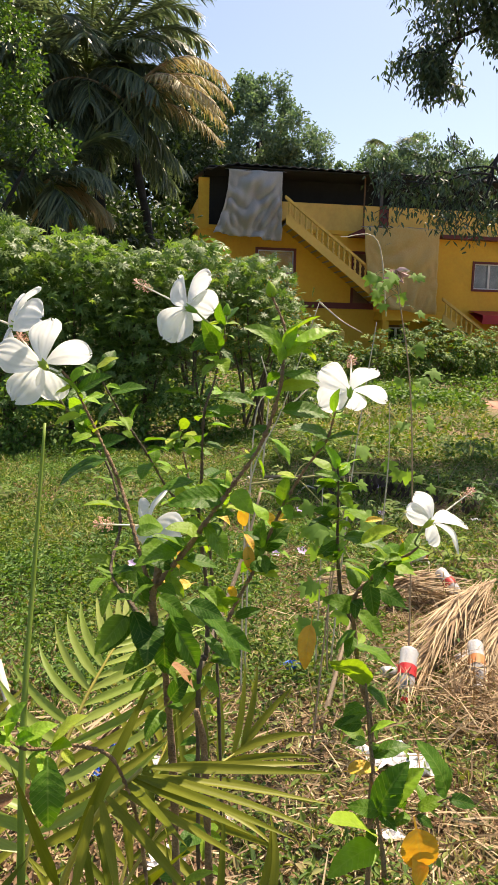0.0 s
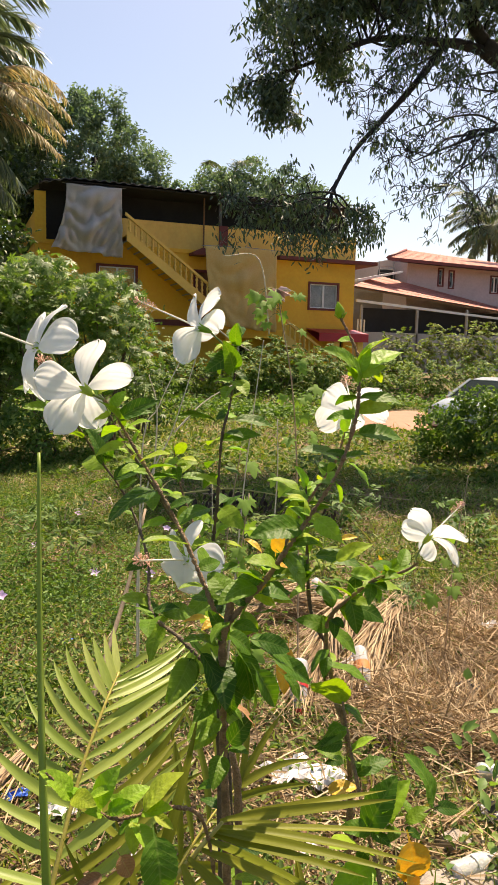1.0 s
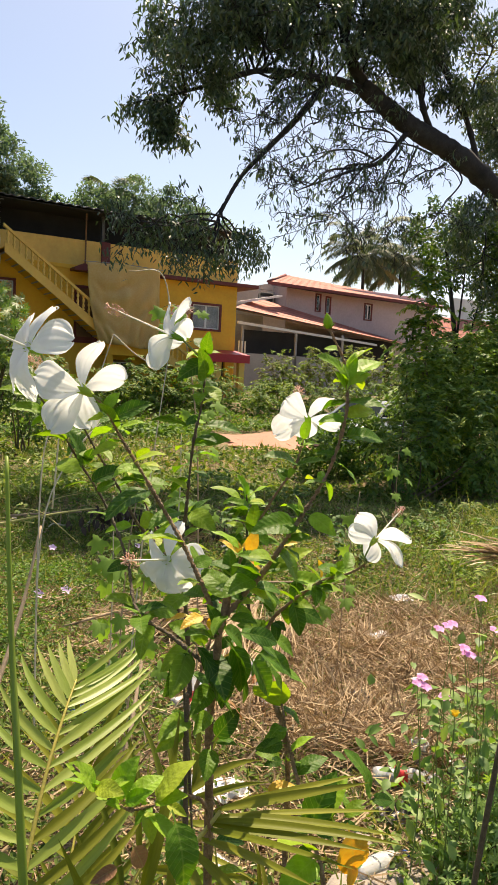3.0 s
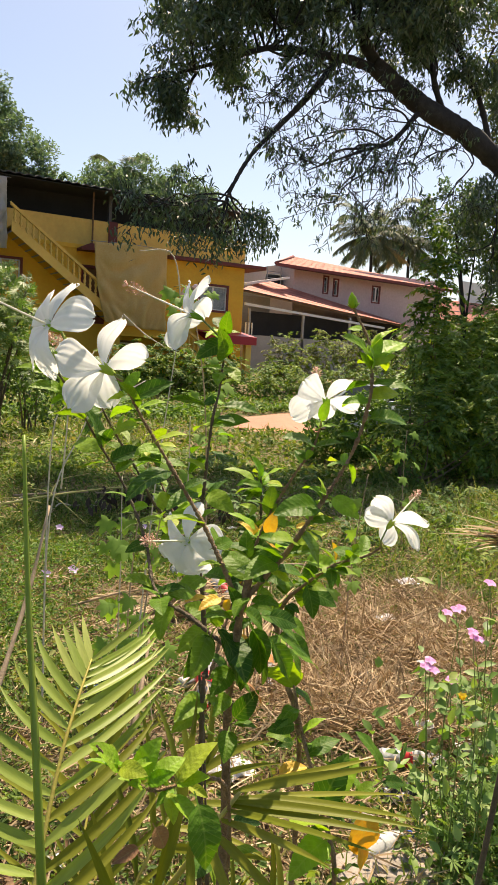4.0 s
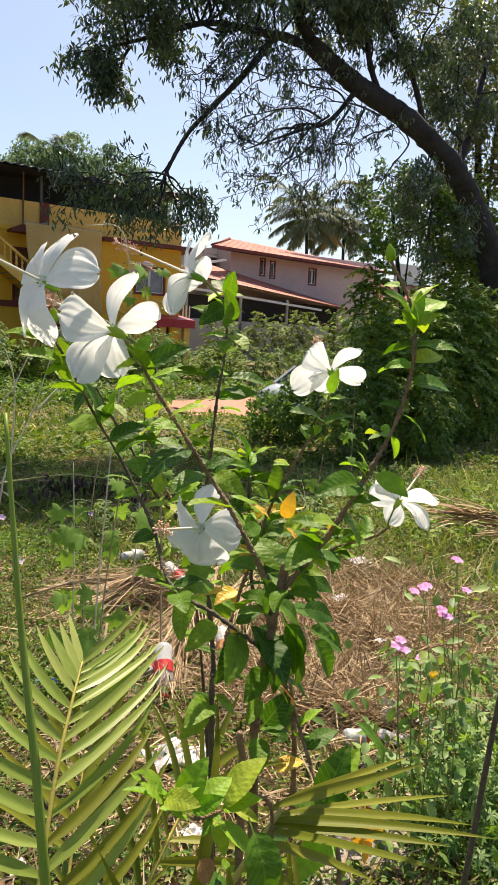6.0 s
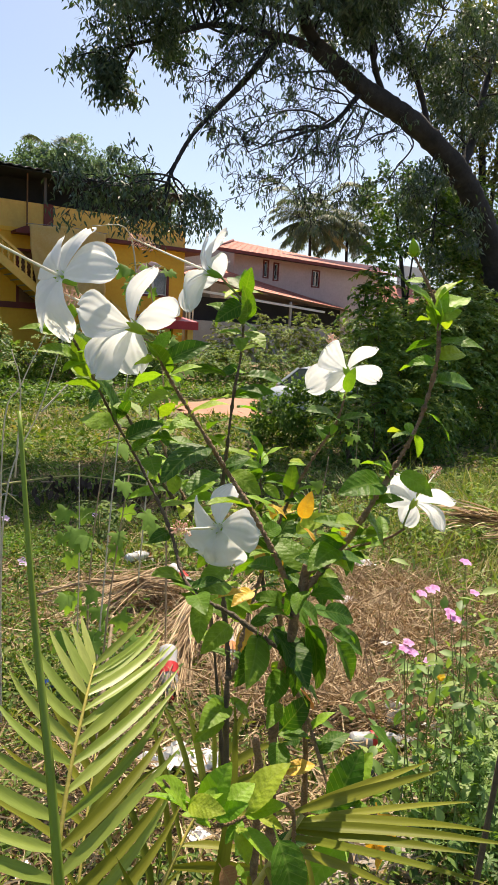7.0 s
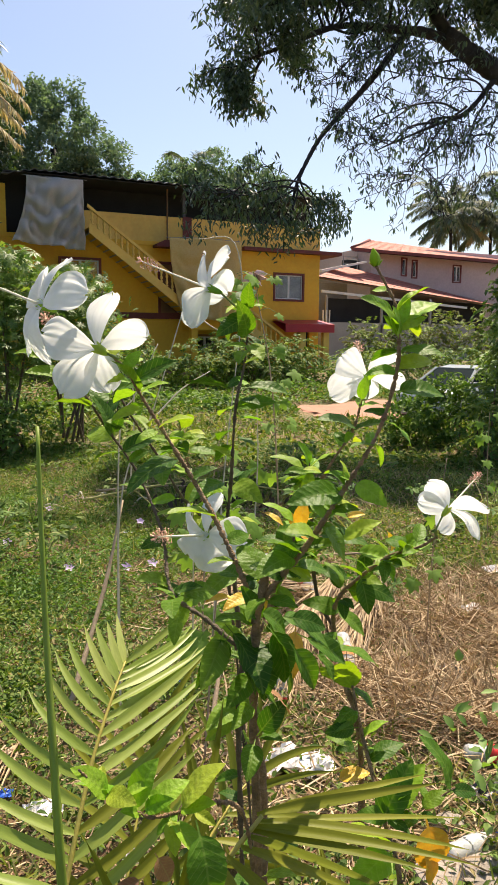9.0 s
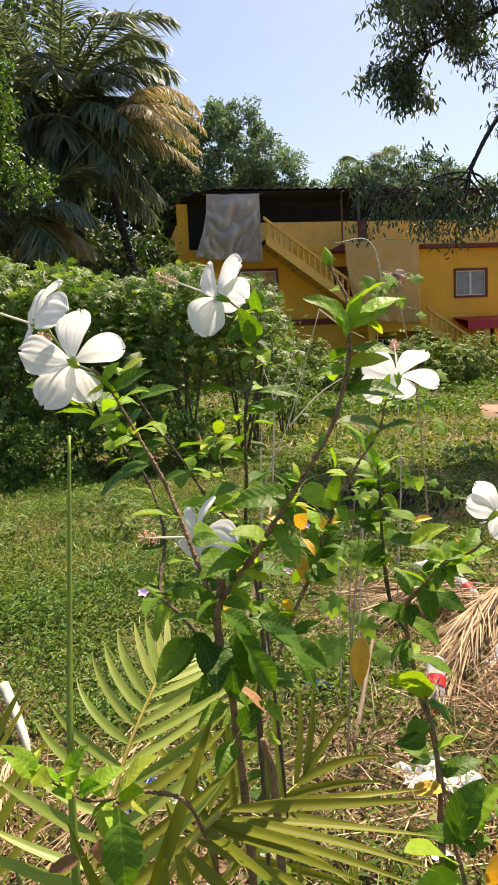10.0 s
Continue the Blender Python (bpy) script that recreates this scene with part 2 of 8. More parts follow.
# leaf colour darkened to stand for the shaded side of backlit trees
SHADED_LEAF = leafy("shaded_tree_leaf", [(0.0, (0.024, 0.048, 0.02)), (0.7, (0.045, 0.08, 0.03)), (0.95, (0.08, 0.125, 0.04)), (1.0, (0.16, 0.22, 0.05))], 0.6, 0.2, (1.4, 1.6, 0.4))
OLIVE_LEAF = leafy("olive_brown_leaf", [(0.0, (0.07, 0.095, 0.04)), (0.6, (0.12, 0.15, 0.06)), (1.0, (0.19, 0.18, 0.08))], 0.65, 0.35, (1.3, 1.3, 0.5), spec=0.2)
CASTOR_LEAF = leafy("lobed_leaf", [(0.0, (0.07, 0.14, 0.035)), (0.6, (0.135, 0.23, 0.06)), (1.0, (0.23, 0.315, 0.10))], 0.5, 0.42, (1.3, 1.4, 0.45), spec=0.45)
THICKET_LEAF = leafy("thicket_leaf", [(0.0, (0.08, 0.16, 0.04)), (0.6, (0.165, 0.28, 0.065)), (1.0, (0.29, 0.39, 0.11))], 0.5, 0.38, (1.3, 1.4, 0.4), spec=0.35)
# paler copy of the coconut leaflet, with distance haze in its colour
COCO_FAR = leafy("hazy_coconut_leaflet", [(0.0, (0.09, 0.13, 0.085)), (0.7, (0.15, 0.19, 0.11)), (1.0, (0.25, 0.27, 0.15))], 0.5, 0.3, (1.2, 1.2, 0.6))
VINE_LEAF = leafy("vine_leaf", [(0.0, (0.15, 0.29, 0.06)), (1.0, (0.27, 0.40, 0.09))], 0.6, 0.5, (1.3, 1.3, 0.4), spec=0.15)
WEED_LEAF = leafy("weed_leaf", [(0.0, (0.045, 0.09, 0.02)), (0.45, (0.10, 0.165, 0.032)), (0.78, (0.165, 0.24, 0.05)), (0.93, (0.25, 0.25, 0.09)), (1.0, (0.30, 0.24, 0.12))], 0.65, 0.3, (1.3, 1.4, 0.4), spec=0.2)
GRASS = leafy("grass_blade", [(0.0, (0.12, 0.19, 0.03)), (0.6, (0.23, 0.28, 0.05)), (1.0, (0.44, 0.37, 0.16))], 0.5, 0.3, (1.2, 1.3, 0.5))
LITTER_LEAF = leafy("dry_litter_leaf", [(0.0, (0.13, 0.075, 0.04)), (0.6, (0.24, 0.15, 0.085)), (1.0, (0.40, 0.30, 0.18))], 0.75, 0.15, (1.1, 1.0, 0.7), spec=0.2)
STRAW = leafy("straw", [(0.0, (0.19, 0.12, 0.058)), (0.5, (0.36, 0.25, 0.135)), (1.0, (0.58, 0.46, 0.28))], 0.7, 0.1, (1.1, 1.0, 0.8))
YELLOW_PETAL = leafy("yellow_petal", [(0.0, (0.75, 0.55, 0.04)), (1.0, (0.80, 0.62, 0.06))], 0.5, 0.3, (1.1, 1.0, 0.6))
PINK_PETAL = leafy("pink_petal", [(0.0, (0.66, 0.28, 0.58)), (1.0, (0.78, 0.42, 0.70))], 0.5, 0.3, (1.1, 0.95, 1.1))
MAUVE_PETAL = leafy("mauve_petal", [(0.0, (0.50, 0.36, 0.62)), (1.0, (0.62, 0.48, 0.70))], 0.5, 0.3, (1.1, 0.9, 1.1))
STAMEN = worn("pink_stamen", (0.78, 0.46, 0.34), 0.2, 0.6, 200, 900, 0.0)
CREAM = worn("cream_column", (0.80, 0.78, 0.62), 0.05, 0.5, 100, 600, 0.0)

# field soil: green-brown earth with patches of dry litter
m, nodes, links, bsdf = material("field_soil")
a = noise_tex(nodes, links, 0.55, 6, 0.65)
b = noise_tex(nodes, links, 9.0, 6, 0.7)
c = noise_tex(nodes, links, 70.0, 4, 0.7)
ra = ramp(nodes, [(0.35, (0.08, 0.10, 0.03)), (0.5, (0.14, 0.12, 0.045)), (0.62, (0.25, 0.165, 0.085))])
rb = ramp(nodes, [(0.3, (0.07, 0.065, 0.03)), (0.7, (0.32, 0.22, 0.12))])
links.new(a.outputs["Fac"], ra.inputs[0])
links.new(b.outputs["Fac"], rb.inputs[0])
mx = nodes.new("ShaderNodeMix")
mx.data_type = "RGBA"
mx.inputs["Factor"].default_value = 0.45
links.new(ra.outputs[0], mx.inputs["A"])
links.new(rb.outputs[0], mx.inputs["B"])
mo = nodes.new("ShaderNodeMix")
mo.data_type, mo.blend_type = "RGBA", "OVERLAY"
mo.inputs["Factor"].default_value = 0.5
links.new(mx.outputs["Result"], mo.inputs["A"])
links.new(c.outputs["Fac"], mo.inputs["B"])
links.new(mo.outputs["Result"], bsdf.inputs["Base Color"])
bsdf.inputs["Roughness"].default_value = 0.95
bump(nodes, links, bsdf, c.outputs["Fac"], 0.8, 0.03)
SOIL = m
# ---------------------------------------------------------------- mesh tools
def part(name, bm, mat, parent=None, label="", smooth=False):
    """Links a bmesh as one mesh object under a thing or a part."""
    me = bpy.data.meshes.new(name)
    bm.to_mesh(me)
    bm.free()
    me.materials.append(mat)
    if smooth:
        me.shade_smooth()
    ob = new(name, me)
    ob.parent = parent
    if label:
        ob["label"] = label
    return ob


def raw(name, verts, faces, mat, parent=None, label="", smooth=False):
    """The same from arrays of corners and faces."""
    me = bpy.data.meshes.new(name)
    me.from_pydata(np.asarray(verts).tolist(), [], faces.tolist() if hasattr(faces, "tolist") else faces)
    me.materials.append(mat)
    if smooth:
        me.shade_smooth()
    ob = new(name, me)
    ob.parent = parent
    if label:
        ob["label"] = label
    return ob


def thing(name, at, label, category, group="", kind=""):
    """An Empty at a thing's base, to hold its parts."""
    e = new(name)
    e.location = at
    e.empty_display_size = 0.1
    bpy.context.view_layer.update()
    return tagged(e, label, category, group, kind)


def under(ob, parent):
    """Hangs ob under parent where it stands in the world."""
    ob.parent = parent
    ob.matrix_parent_inverse = Matrix.Translation(parent.location).inverted() if parent.parent is None else parent.matrix_world.inverted()
    return ob


def box(bm, x0, x1, y0, y1, z0, z1, bevel=0.0):
    c = [(x, y, z) for z in (z0, z1) for y in (y0, y1) for x in (x0, x1)]
    v = [bm.verts.new(p) for p in c]
    fs = [bm.faces.new([v[i] for i in f]) for f in ((0, 2, 3, 1), (4, 5, 7, 6), (0, 1, 5, 4), (2, 6, 7, 3), (0, 4, 6, 2), (1, 3, 7, 5))]
    if bevel:
        es = list({e for f in fs for e in f.edges})
        bmesh.ops.bevel(bm, geom=es, offset=bevel, segments=2, affect="EDGES", profile=0.5)
    return bm


def block(name, x0, x1, y0, y1, z0, z1, mat, parent=None, label="", bevel=0.0):
    ob = part(name, box(bmesh.new(), x0, x1, y0, y1, z0, z1, bevel), mat, None, label)
    return under(ob, parent) if parent else ob


def prism(name, outline, y0, y1, mat, parent=None, label=""):
    """An outline in x and z, drawn out from y0 to y1."""
    bm = bmesh.new()
    a = [bm.verts.new((x, y0, z)) for x, z in outline]
    b = [bm.verts.new((x, y1, z)) for x, z in outline]
    n = len(outline)
    bm.faces.new(a)
    bm.faces.new(b[::-1])
    for i in range(n):
        bm.faces.new((a[i], b[i], b[(i + 1) % n], a[(i + 1) % n]))
    bmesh.ops.recalc_face_normals(bm, faces=bm.faces)
    ob = part(name, bm, mat, None, label)
    return under(ob, parent) if parent else ob


def smooth_line(points, steps=6):
    """A Catmull-Rom line through the points."""
    p = [np.array(q, float) for q in points]
    p = [2 * p[0] - p[1]] + p + [2 * p[-1] - p[-2]]
    out = []
    for i in range(1, len(p) - 2):
        for s in range(steps):
            t = s / steps
            out.append(0.5 * (2 * p[i] + (p[i + 1] - p[i - 1]) * t + (2 * p[i - 1] - 5 * p[i] + 4 * p[i + 1] - p[i + 2]) * t * t
                              + (3 * p[i] - p[i - 1] - 3 * p[i + 1] + p[i + 2]) * t ** 3))
    out.append(p[-2])
    return np.array(out)


def tube_mesh(line, r0, r1, sides=7, knob=0.0, rng=None, power=1.0):
    """Corners and faces of a tapered tube along a line; knob roughens it with nodes."""
    line = np.asarray(line, float)
    n = len(line)
    tang = np.gradient(line, axis=0)
    tang /= np.linalg.norm(tang, axis=1)[:, None] + 1e-9
    up = np.array([0.3, 0.9, 0.2])
    side = np.cross(tang, up)
    side /= np.linalg.norm(side, axis=1)[:, None] + 1e-9
    other = np.cross(tang, side)
    rad = r0 + (r1 - r0) * np.linspace(0, 1, n) ** power
    if knob and rng is not None:
        rad = rad * (1 + knob * rng.uniform(-0.5, 1, n))
    ang = np.linspace(0, 2 * np.pi, sides, endpoint=False)
    verts = (line[:, None, :] + rad[:, None, None] * (np.cos(ang)[None, :, None] * side[:, None, :] + np.sin(ang)[None, :, None] * other[:, None, :])).reshape(-1, 3)
    faces = []
    for i in range(n - 1):
        for j in range(sides):
            k = (j + 1) % sides
            faces.append((i * sides + j, i * sides + k, (i + 1) * sides + k, (i + 1) * sides + j))
    faces.append(tuple(range(sides))[::-1])
    faces.append(tuple((n - 1) * sides + j for j in range(sides)))
    return verts, faces


def tube(name, points, r0, r1, mat, parent=None, label="", sides=7, steps=6, knob=0.0, seed=0, power=1.0):
    line = smooth_line(points, steps) if steps > 1 else np.array(points, float)
    v, f = tube_mesh(line, r0, r1, sides, knob, np.random.default_rng(seed), power)
    ob = raw(name, v, f, mat, None, label, True)
    return under(ob, parent) if parent else ob


def merged(pieces):
    """Several (corners, faces) as one."""
    vs, fs, k = [], [], 0
    for v, f in pieces:
        vs.append(np.asarray(v))
        fs += [tuple(i + k for i in q) for q in f]
        k += len(v)
    return np.concatenate(vs), fs


# leaf outlines: x along the leaf from 0 to 1, y across (half width 1 at the widest), z up
def leaf_shape(stations, fold=0.25, droop=0.15):
    """Corners as x, y, bend (in lengths) and crease (in widths)."""
    v, f = [], []
    for i, (x, w) in enumerate(stations):
        z = -droop * x * x
        v += [(x, -w, z, fold * w), (x, 0, z, 0.0), (x, w, z, fold * w)]
    for i in range(len(stations) - 1):
        a = 3 * i
        f += [(a, a + 3, a + 4, a + 1), (a + 1, a + 4, a + 5, a + 2)]
    return np.array(v, float), f


SLIM = (np.array([(0, 0, 0), (0.45, -1, 0.12), (1, 0, -0.1), (0.45, 1, 0.12)], float), np.array([(0, 1, 2), (0, 2, 3)]))


def scatter(name, shape, where, along, normal, length, width, mat, parent=None, label="", smooth=False):
    """Many copies of a leaf shape as one mesh. where, along, normal: N x 3; length, width: N."""
    sv, sf = shape
    sf = np.asarray(sf)
    n = len(where)
    along = along / (np.linalg.norm(along, axis=1)[:, None] + 1e-9)
    side = np.cross(normal, along)
    side /= np.linalg.norm(side, axis=1)[:, None] + 1e-9
    nor = np.cross(along, side)
    crease = sv[:, 3] if sv.shape[1] == 4 else np.zeros(len(sv))
    v = (where[:, None, :] + sv[None, :, 0, None] * (along * length[:, None])[:, None, :]
         + sv[None, :, 1, None] * (side * width[:, None])[:, None, :] + sv[None, :, 2, None] * (nor * length[:, None])[:, None, :] + crease[None, :, None] * (nor * width[:, None])[:, None, :]).reshape(-1, 3)
    f = (sf[None] + (np.arange(n) * len(sv))[:, None, None]).reshape(-1, sf.shape[1])
    me = bpy.data.meshes.new(name)
    me.vertices.add(len(v))
    me.vertices.foreach_set("co", v.ravel())
    k = sf.shape[1]
    me.loops.add(f.size)
    me.loops.foreach_set("vertex_index", f.ravel())
    me.polygons.add(len(f))
    me.polygons.foreach_set("loop_start", np.arange(len(f)) * k)
    me.update(calc_edges=True)
    me.materials.append(mat)
    if smooth:
        me.shade_smooth()
    ob = new(name, me)
    if label:
        ob["label"] = label
    return under(ob, parent) if parent else ob


def unit(n, rng):
    v = rng.normal(size=(n, 3))
    return v / np.linalg.norm(v, axis=1)[:, None]


def ground_z(x, y):
    """The field falls a little, then climbs in a bank to the house's yard."""
    d = np.asarray(y, float)
    x = np.asarray(x, float)
    z = -0.12 * np.clip((d - 4) / 8, 0, 1) + 0.8 * np.clip((d - 21.5) / 5.5, 0, 1) ** 1.3
    return z + 0.05 * np.sin(0.9 * x + 0.4 * d) * np.clip(d / 4, 0, 1) + 0.03 * np.sin(2.3 * x - 1.7 * d)
# ---------------------------------------------------------------- ground
def build_ground():
    xs = np.concatenate([np.linspace(-600, -30, 8), np.linspace(-14, 40, 109), np.linspace(60, 600, 8)])
    ys = np.concatenate([np.linspace(-600, -20, 8), np.linspace(-6, 34, 121), np.linspace(50, 900, 8)])
    gx, gy = np.meshgrid(xs, ys)
    gz = ground_z(gx, gy)
    v = np.stack([gx, gy, gz], -1).reshape(-1, 3)
    nx, ny = len(xs), len(ys)
    i = (np.arange(ny - 1)[:, None] * nx + np.arange(nx - 1)[None]).ravel()
    f = np.stack([i, i + 1, i + nx + 1, i + nx], -1)
    return tagged(raw("ground", v, f, SOIL, None, "", True), "uneven field soil with weeds and dry litter", "ground", kind="structure")


build_ground()


def on_road(x, y):
    """True where the gravel track lies."""
    return (y > 15.6 - 0.30 * (x - 9.0)) & (y < 20.6) & (x > 8.4 + 0.42 * (y - 16.2))


def build_road():
    """A track of red gravel that ends raggedly in the weeds, just above the soil."""
    rng = np.random.default_rng(4)
    rows, cols = 13, 90
    v = []
    for j in range(rows):
        s = j / (rows - 1)
        for i in range(cols):
            u = (i / (cols - 1)) ** 1.3
            y0 = 20.5
            start = 8.5 + 0.42 * 4.9 * s + 0.25 * math.sin(5 * s) + rng.uniform(-0.15, 0.15)
            x = start + (32 - start) * u
            near = max(12.5, 15.6 - 0.30 * (x - 9.0) + 0.15 * math.sin(2.1 * x)) + rng.uniform(-0.1, 0.1)
            y = near + (y0 - near) * s
            v.append((x, y, float(ground_z(x, y)) + (0.04 + 0.02 * math.sin(3 * s * 6) if 0 < j < rows - 1 and i else -0.01)))
    f = [(j * cols + i, j * cols + i + 1, (j + 1) * cols + i + 1, (j + 1) * cols + i) for j in range(rows - 1) for i in range(cols - 1)]
    return tagged(raw("road", v, f, RED_EARTH, None, "", True), "red gravel track ending in the weeds", "road", kind="structure")


build_road()


# ---------------------------------------------------------------- yellow house
def baluster_data():
    """A turned concrete baluster, one unit high."""
    prof = [(0.0, 0.055), (0.08, 0.055), (0.14, 0.03), (0.3, 0.06), (0.45, 0.035), (0.55, 0.035), (0.7, 0.06), (0.86, 0.03), (0.92, 0.055), (1.0, 0.055)]
    v, f, n = [], [], 6
    for z, r in prof:
        v += [(r * math.cos(2 * math.pi * j / n), r * math.sin(2 * math.pi * j / n), z) for j in range(n)]
    for i in range(len(prof) - 1):
        f += [(i * n + j, i * n + (j + 1) % n, (i + 1) * n + (j + 1) % n, (i + 1) * n + j) for j in range(n)]
    me = bpy.data.meshes.new("baluster")
    me.from_pydata(v, [], f)
    me.materials.append(PALE_YELLOW)
    me.shade_smooth()
    return me


def stair_flight(house, x0, z0, x1, z1, y0, y1, steps, mesh):
    """A flight that falls from (x0, z0) to (x1, z1), with stringer, treads, balusters and a handrail."""
    stair = under(new("staircase"), house)
    stair["label"] = "yellow outside stair with turned balusters"
    slope = (z1 - z0) / (x1 - x0)
    bpy.context.view_layer.update()
    o = prism("stringer", [(x0, z0 + 0.05), (x1, z1 + 0.05), (x1, z1 - 0.33), (x0, z0 - 0.33)], y0 - 0.06, y0, PALE_YELLOW)
    under(o, stair)
    o = prism("slab", [(x0, z0 - 0.12), (x1, z1 - 0.12), (x1, z1 - 0.30), (x0, z0 - 0.30)], y0 + 0.003, y1, YELLOW_WALL)
    under(o, stair)
    for i in range(steps):
        a, b = i / steps, (i + 1) / steps
        o = block("tread", x0 + (x1 - x0) * a, x0 + (x1 - x0) * b, y0 + 0.004, y1 - 0.004, z0 + (z1 - z0) * b - 0.16, z0 + (z1 - z0) * b, GREY_WALL)
        under(o, stair)
    n = int((x1 - x0) / 0.21)
    for i in range(n):
        s = (i + 0.5) / n
        b = new("baluster", mesh)
        b.location, b.scale = (x0 + (x1 - x0) * s, y0 - 0.02, z0 + (z1 - z0) * s + 0.05), (1, 1, 0.52)
        under(b, stair)
    o = prism("handrail", [(x0 - 0.05, z0 + 0.57), (x1 + 0.1, z1 + 0.57 + 0.1 * slope), (x1 + 0.1, z1 + 0.68 + 0.1 * slope), (x0 - 0.05, z0 + 0.68)], y0 - 0.09, y0 + 0.05, PALE_YELLOW)
    under(o, stair)
    return stair


def framed_window(house, x0, x1, z0, z1, y, bars=2, frame_mat=MAROON, curtain=True):
    """A window set in the wall: maroon surround, white sashes, glass with a drawn curtain behind."""
    w = under(new("window"), house)
    bpy.context.view_layer.update()
    t = 0.09
    bm = bmesh.new()
    for a in ((x0 - t, x1 + t, z1, z1 + t), (x0 - t, x1 + t, z0 - t, z0), (x0 - t, x0, z0, z1), (x1, x1 + t, z0, z1)):
        box(bm, a[0], a[1], y - 0.06, y + 0.1, a[2], a[3])
    under(part("surround", bm, frame_mat), w)
    step = (x1 - x0) / bars
    for i in range(bars):
        a, b = x0 + i * step, x0 + (i + 1) * step
        s = 0.045
        bm = bmesh.new()
        for q in ((a, b, z1 - s, z1), (a, b, z0, z0 + s), (a, a + s, z0 + s, z1 - s), (b - s, b, z0 + s, z1 - s)):
            box(bm, q[0], q[1], y + 0.005, y + 0.05, q[2], q[3])
        under(part("sash", bm, WHITE_PAINT), w)
        o = block("pane", a + s, b - s, y + 0.022, y + 0.028, z0 + s, z1 - s, GLASS)
        o.visible_shadow = False
        under(o, w)
    return w


def build_house():
    h = thing("house", (9.3, 33, 0.6), "two-storey yellow plastered house with outside stair and open roofed terrace", "house")
    Y = 29.0
    mesh = baluster_data()
    # walls: front wall in lengths round its openings
    spans = [(2.7, 8.75, 0.3, 5.45), (9.6, 13.85, 2.75, 5.45), (13.85, 15.2, 4.6, 5.45), (13.85, 15.2, 2.75, 3.5), (15.2, 16.0, 2.75, 5.45),
             (8.75, 9.6, 4.85, 5.45), (8.75, 10.3, 0.3, 2.75), (10.3, 11.15, 0.3, 1.35), (10.3, 11.15, 2.0, 2.75), (11.15, 14.95, 0.3, 2.75), (15.55, 16.0, 0.3, 2.75), (14.95, 15.55, 2.25, 2.75)]
    for a in spans:
        under(block("wall", a[0], a[1], Y, Y + 0.23, a[2], a[3], YELLOW_WALL), h)
    under(block("side_wall", 2.7, 2.93, Y + 0.23, 39, 0.3, 6.6, YELLOW_WALL), h)
    under(block("side_wall", 15.77, 16.0, Y + 0.23, 39, 0.3, 5.45, YELLOW_WALL), h)
    under(block("back_wall", 2.93, 15.77, 38.77, 39, 0.3, 6.6, YELLOW_WALL), h)
    # black sheet behind the openings, painted as the shade indoors
    under(block("room_shade_sheet", 2.95, 15.75, Y + 1.2, Y + 1.25, 0.5, 5.3, ROOM_SHADE), h)
    # terrace floor slab with its ledge, parapet, and a black sheet for the shade behind
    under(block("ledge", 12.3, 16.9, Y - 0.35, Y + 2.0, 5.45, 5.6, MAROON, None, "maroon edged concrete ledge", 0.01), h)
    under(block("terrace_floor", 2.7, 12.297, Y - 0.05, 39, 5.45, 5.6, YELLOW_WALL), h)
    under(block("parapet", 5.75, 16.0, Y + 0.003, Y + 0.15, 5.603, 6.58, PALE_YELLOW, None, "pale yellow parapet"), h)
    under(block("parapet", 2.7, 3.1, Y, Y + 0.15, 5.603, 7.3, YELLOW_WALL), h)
    under(block("terrace_shade_sheet", 3.0, 15.9, 30.2, 30.3, 5.61, 7.9, ROOM_SHADE), h)
    under(block("pilaster", 9.78, 10.14, Y - 0.06, Y + 0.002, 5.62, 6.6, MAROON, None, "maroon painted pilaster"), h)
    under(block("pole", 9.1, 9.15, Y - 0.1, Y - 0.05, 5.65, 7.7, WOOD), h)
    for x, r in ((5.72, 0.06), (9.9, 0.06), (16.05, 0.025)):
        under(block("post", x - r, x + r, Y + 0.16, Y + 0.28, 5.3, 7.72, DARK_ROOF), h)
    # corrugated roof
    v, f = [], []
    n = 190
    for i in range(n + 1):
        x = 2.9 + (16.3 - 2.9) * i / n
        z = 7.74 + 0.03 * math.sin(i * math.pi / 2.5) - 0.02 * (x - 2.9) / 3
        drop = 0.5 * max(0, 4.0 - x) / 1.1
        for dz in (0.0, -0.03):
            v += [(x, Y - 0.75, z + dz - drop * 0.5), (x, 38.5, z + dz + 1.3 - drop * 0.5)]
    for i in range(n):
        a, b = 4 * i, 4 * i + 4
        f += [(a, b, b + 1, a + 1), (a + 2, a + 3, b + 3, b + 2), (a, a + 2, b + 2, b)]
    under(raw("roof", v, f, DARK_ROOF, None, "dark weathered corrugated roof"), h)
    # flat black sheet that paints the shade under the roof
    under(block("ceiling_shade", 3.0, 16.1, Y - 0.6, 30.2, 7.60, 7.64, ROOM_SHADE), h)
    # stairs and landing
    stair_flight(h, 5.85, 5.95, 9.75, 3.05, Y - 1.05, Y - 0.003, 16, mesh)
    under(block("landing", 9.75, 12.2, Y - 1.05, Y - 0.003, 2.2, 2.55, YELLOW_WALL, None, "", 0.01), h)
    under(block("landing_pier", 9.8, 10.05, Y - 1.0, Y - 0.75, 0.3, 2.2, YELLOW_WALL), h)
    stair_flight(h, 12.2, 2.45, 15.3, 0.35, Y - 1.05, Y - 0.003, 12, mesh)
    # band, hood, openings
    under(block("band", 3.0, 9.7, Y - 0.08, Y - 0.002, 2.62, 2.85, MAROON), h)
    under(prism("hood", [(8.55, 5.35), (9.7, 5.35), (9.7, 5.45), (9.4, 5.62), (8.9, 5.62), (8.55, 5.45)], Y - 0.6, Y - 0.002, MAROON, None, "small maroon hood over a door"), h)
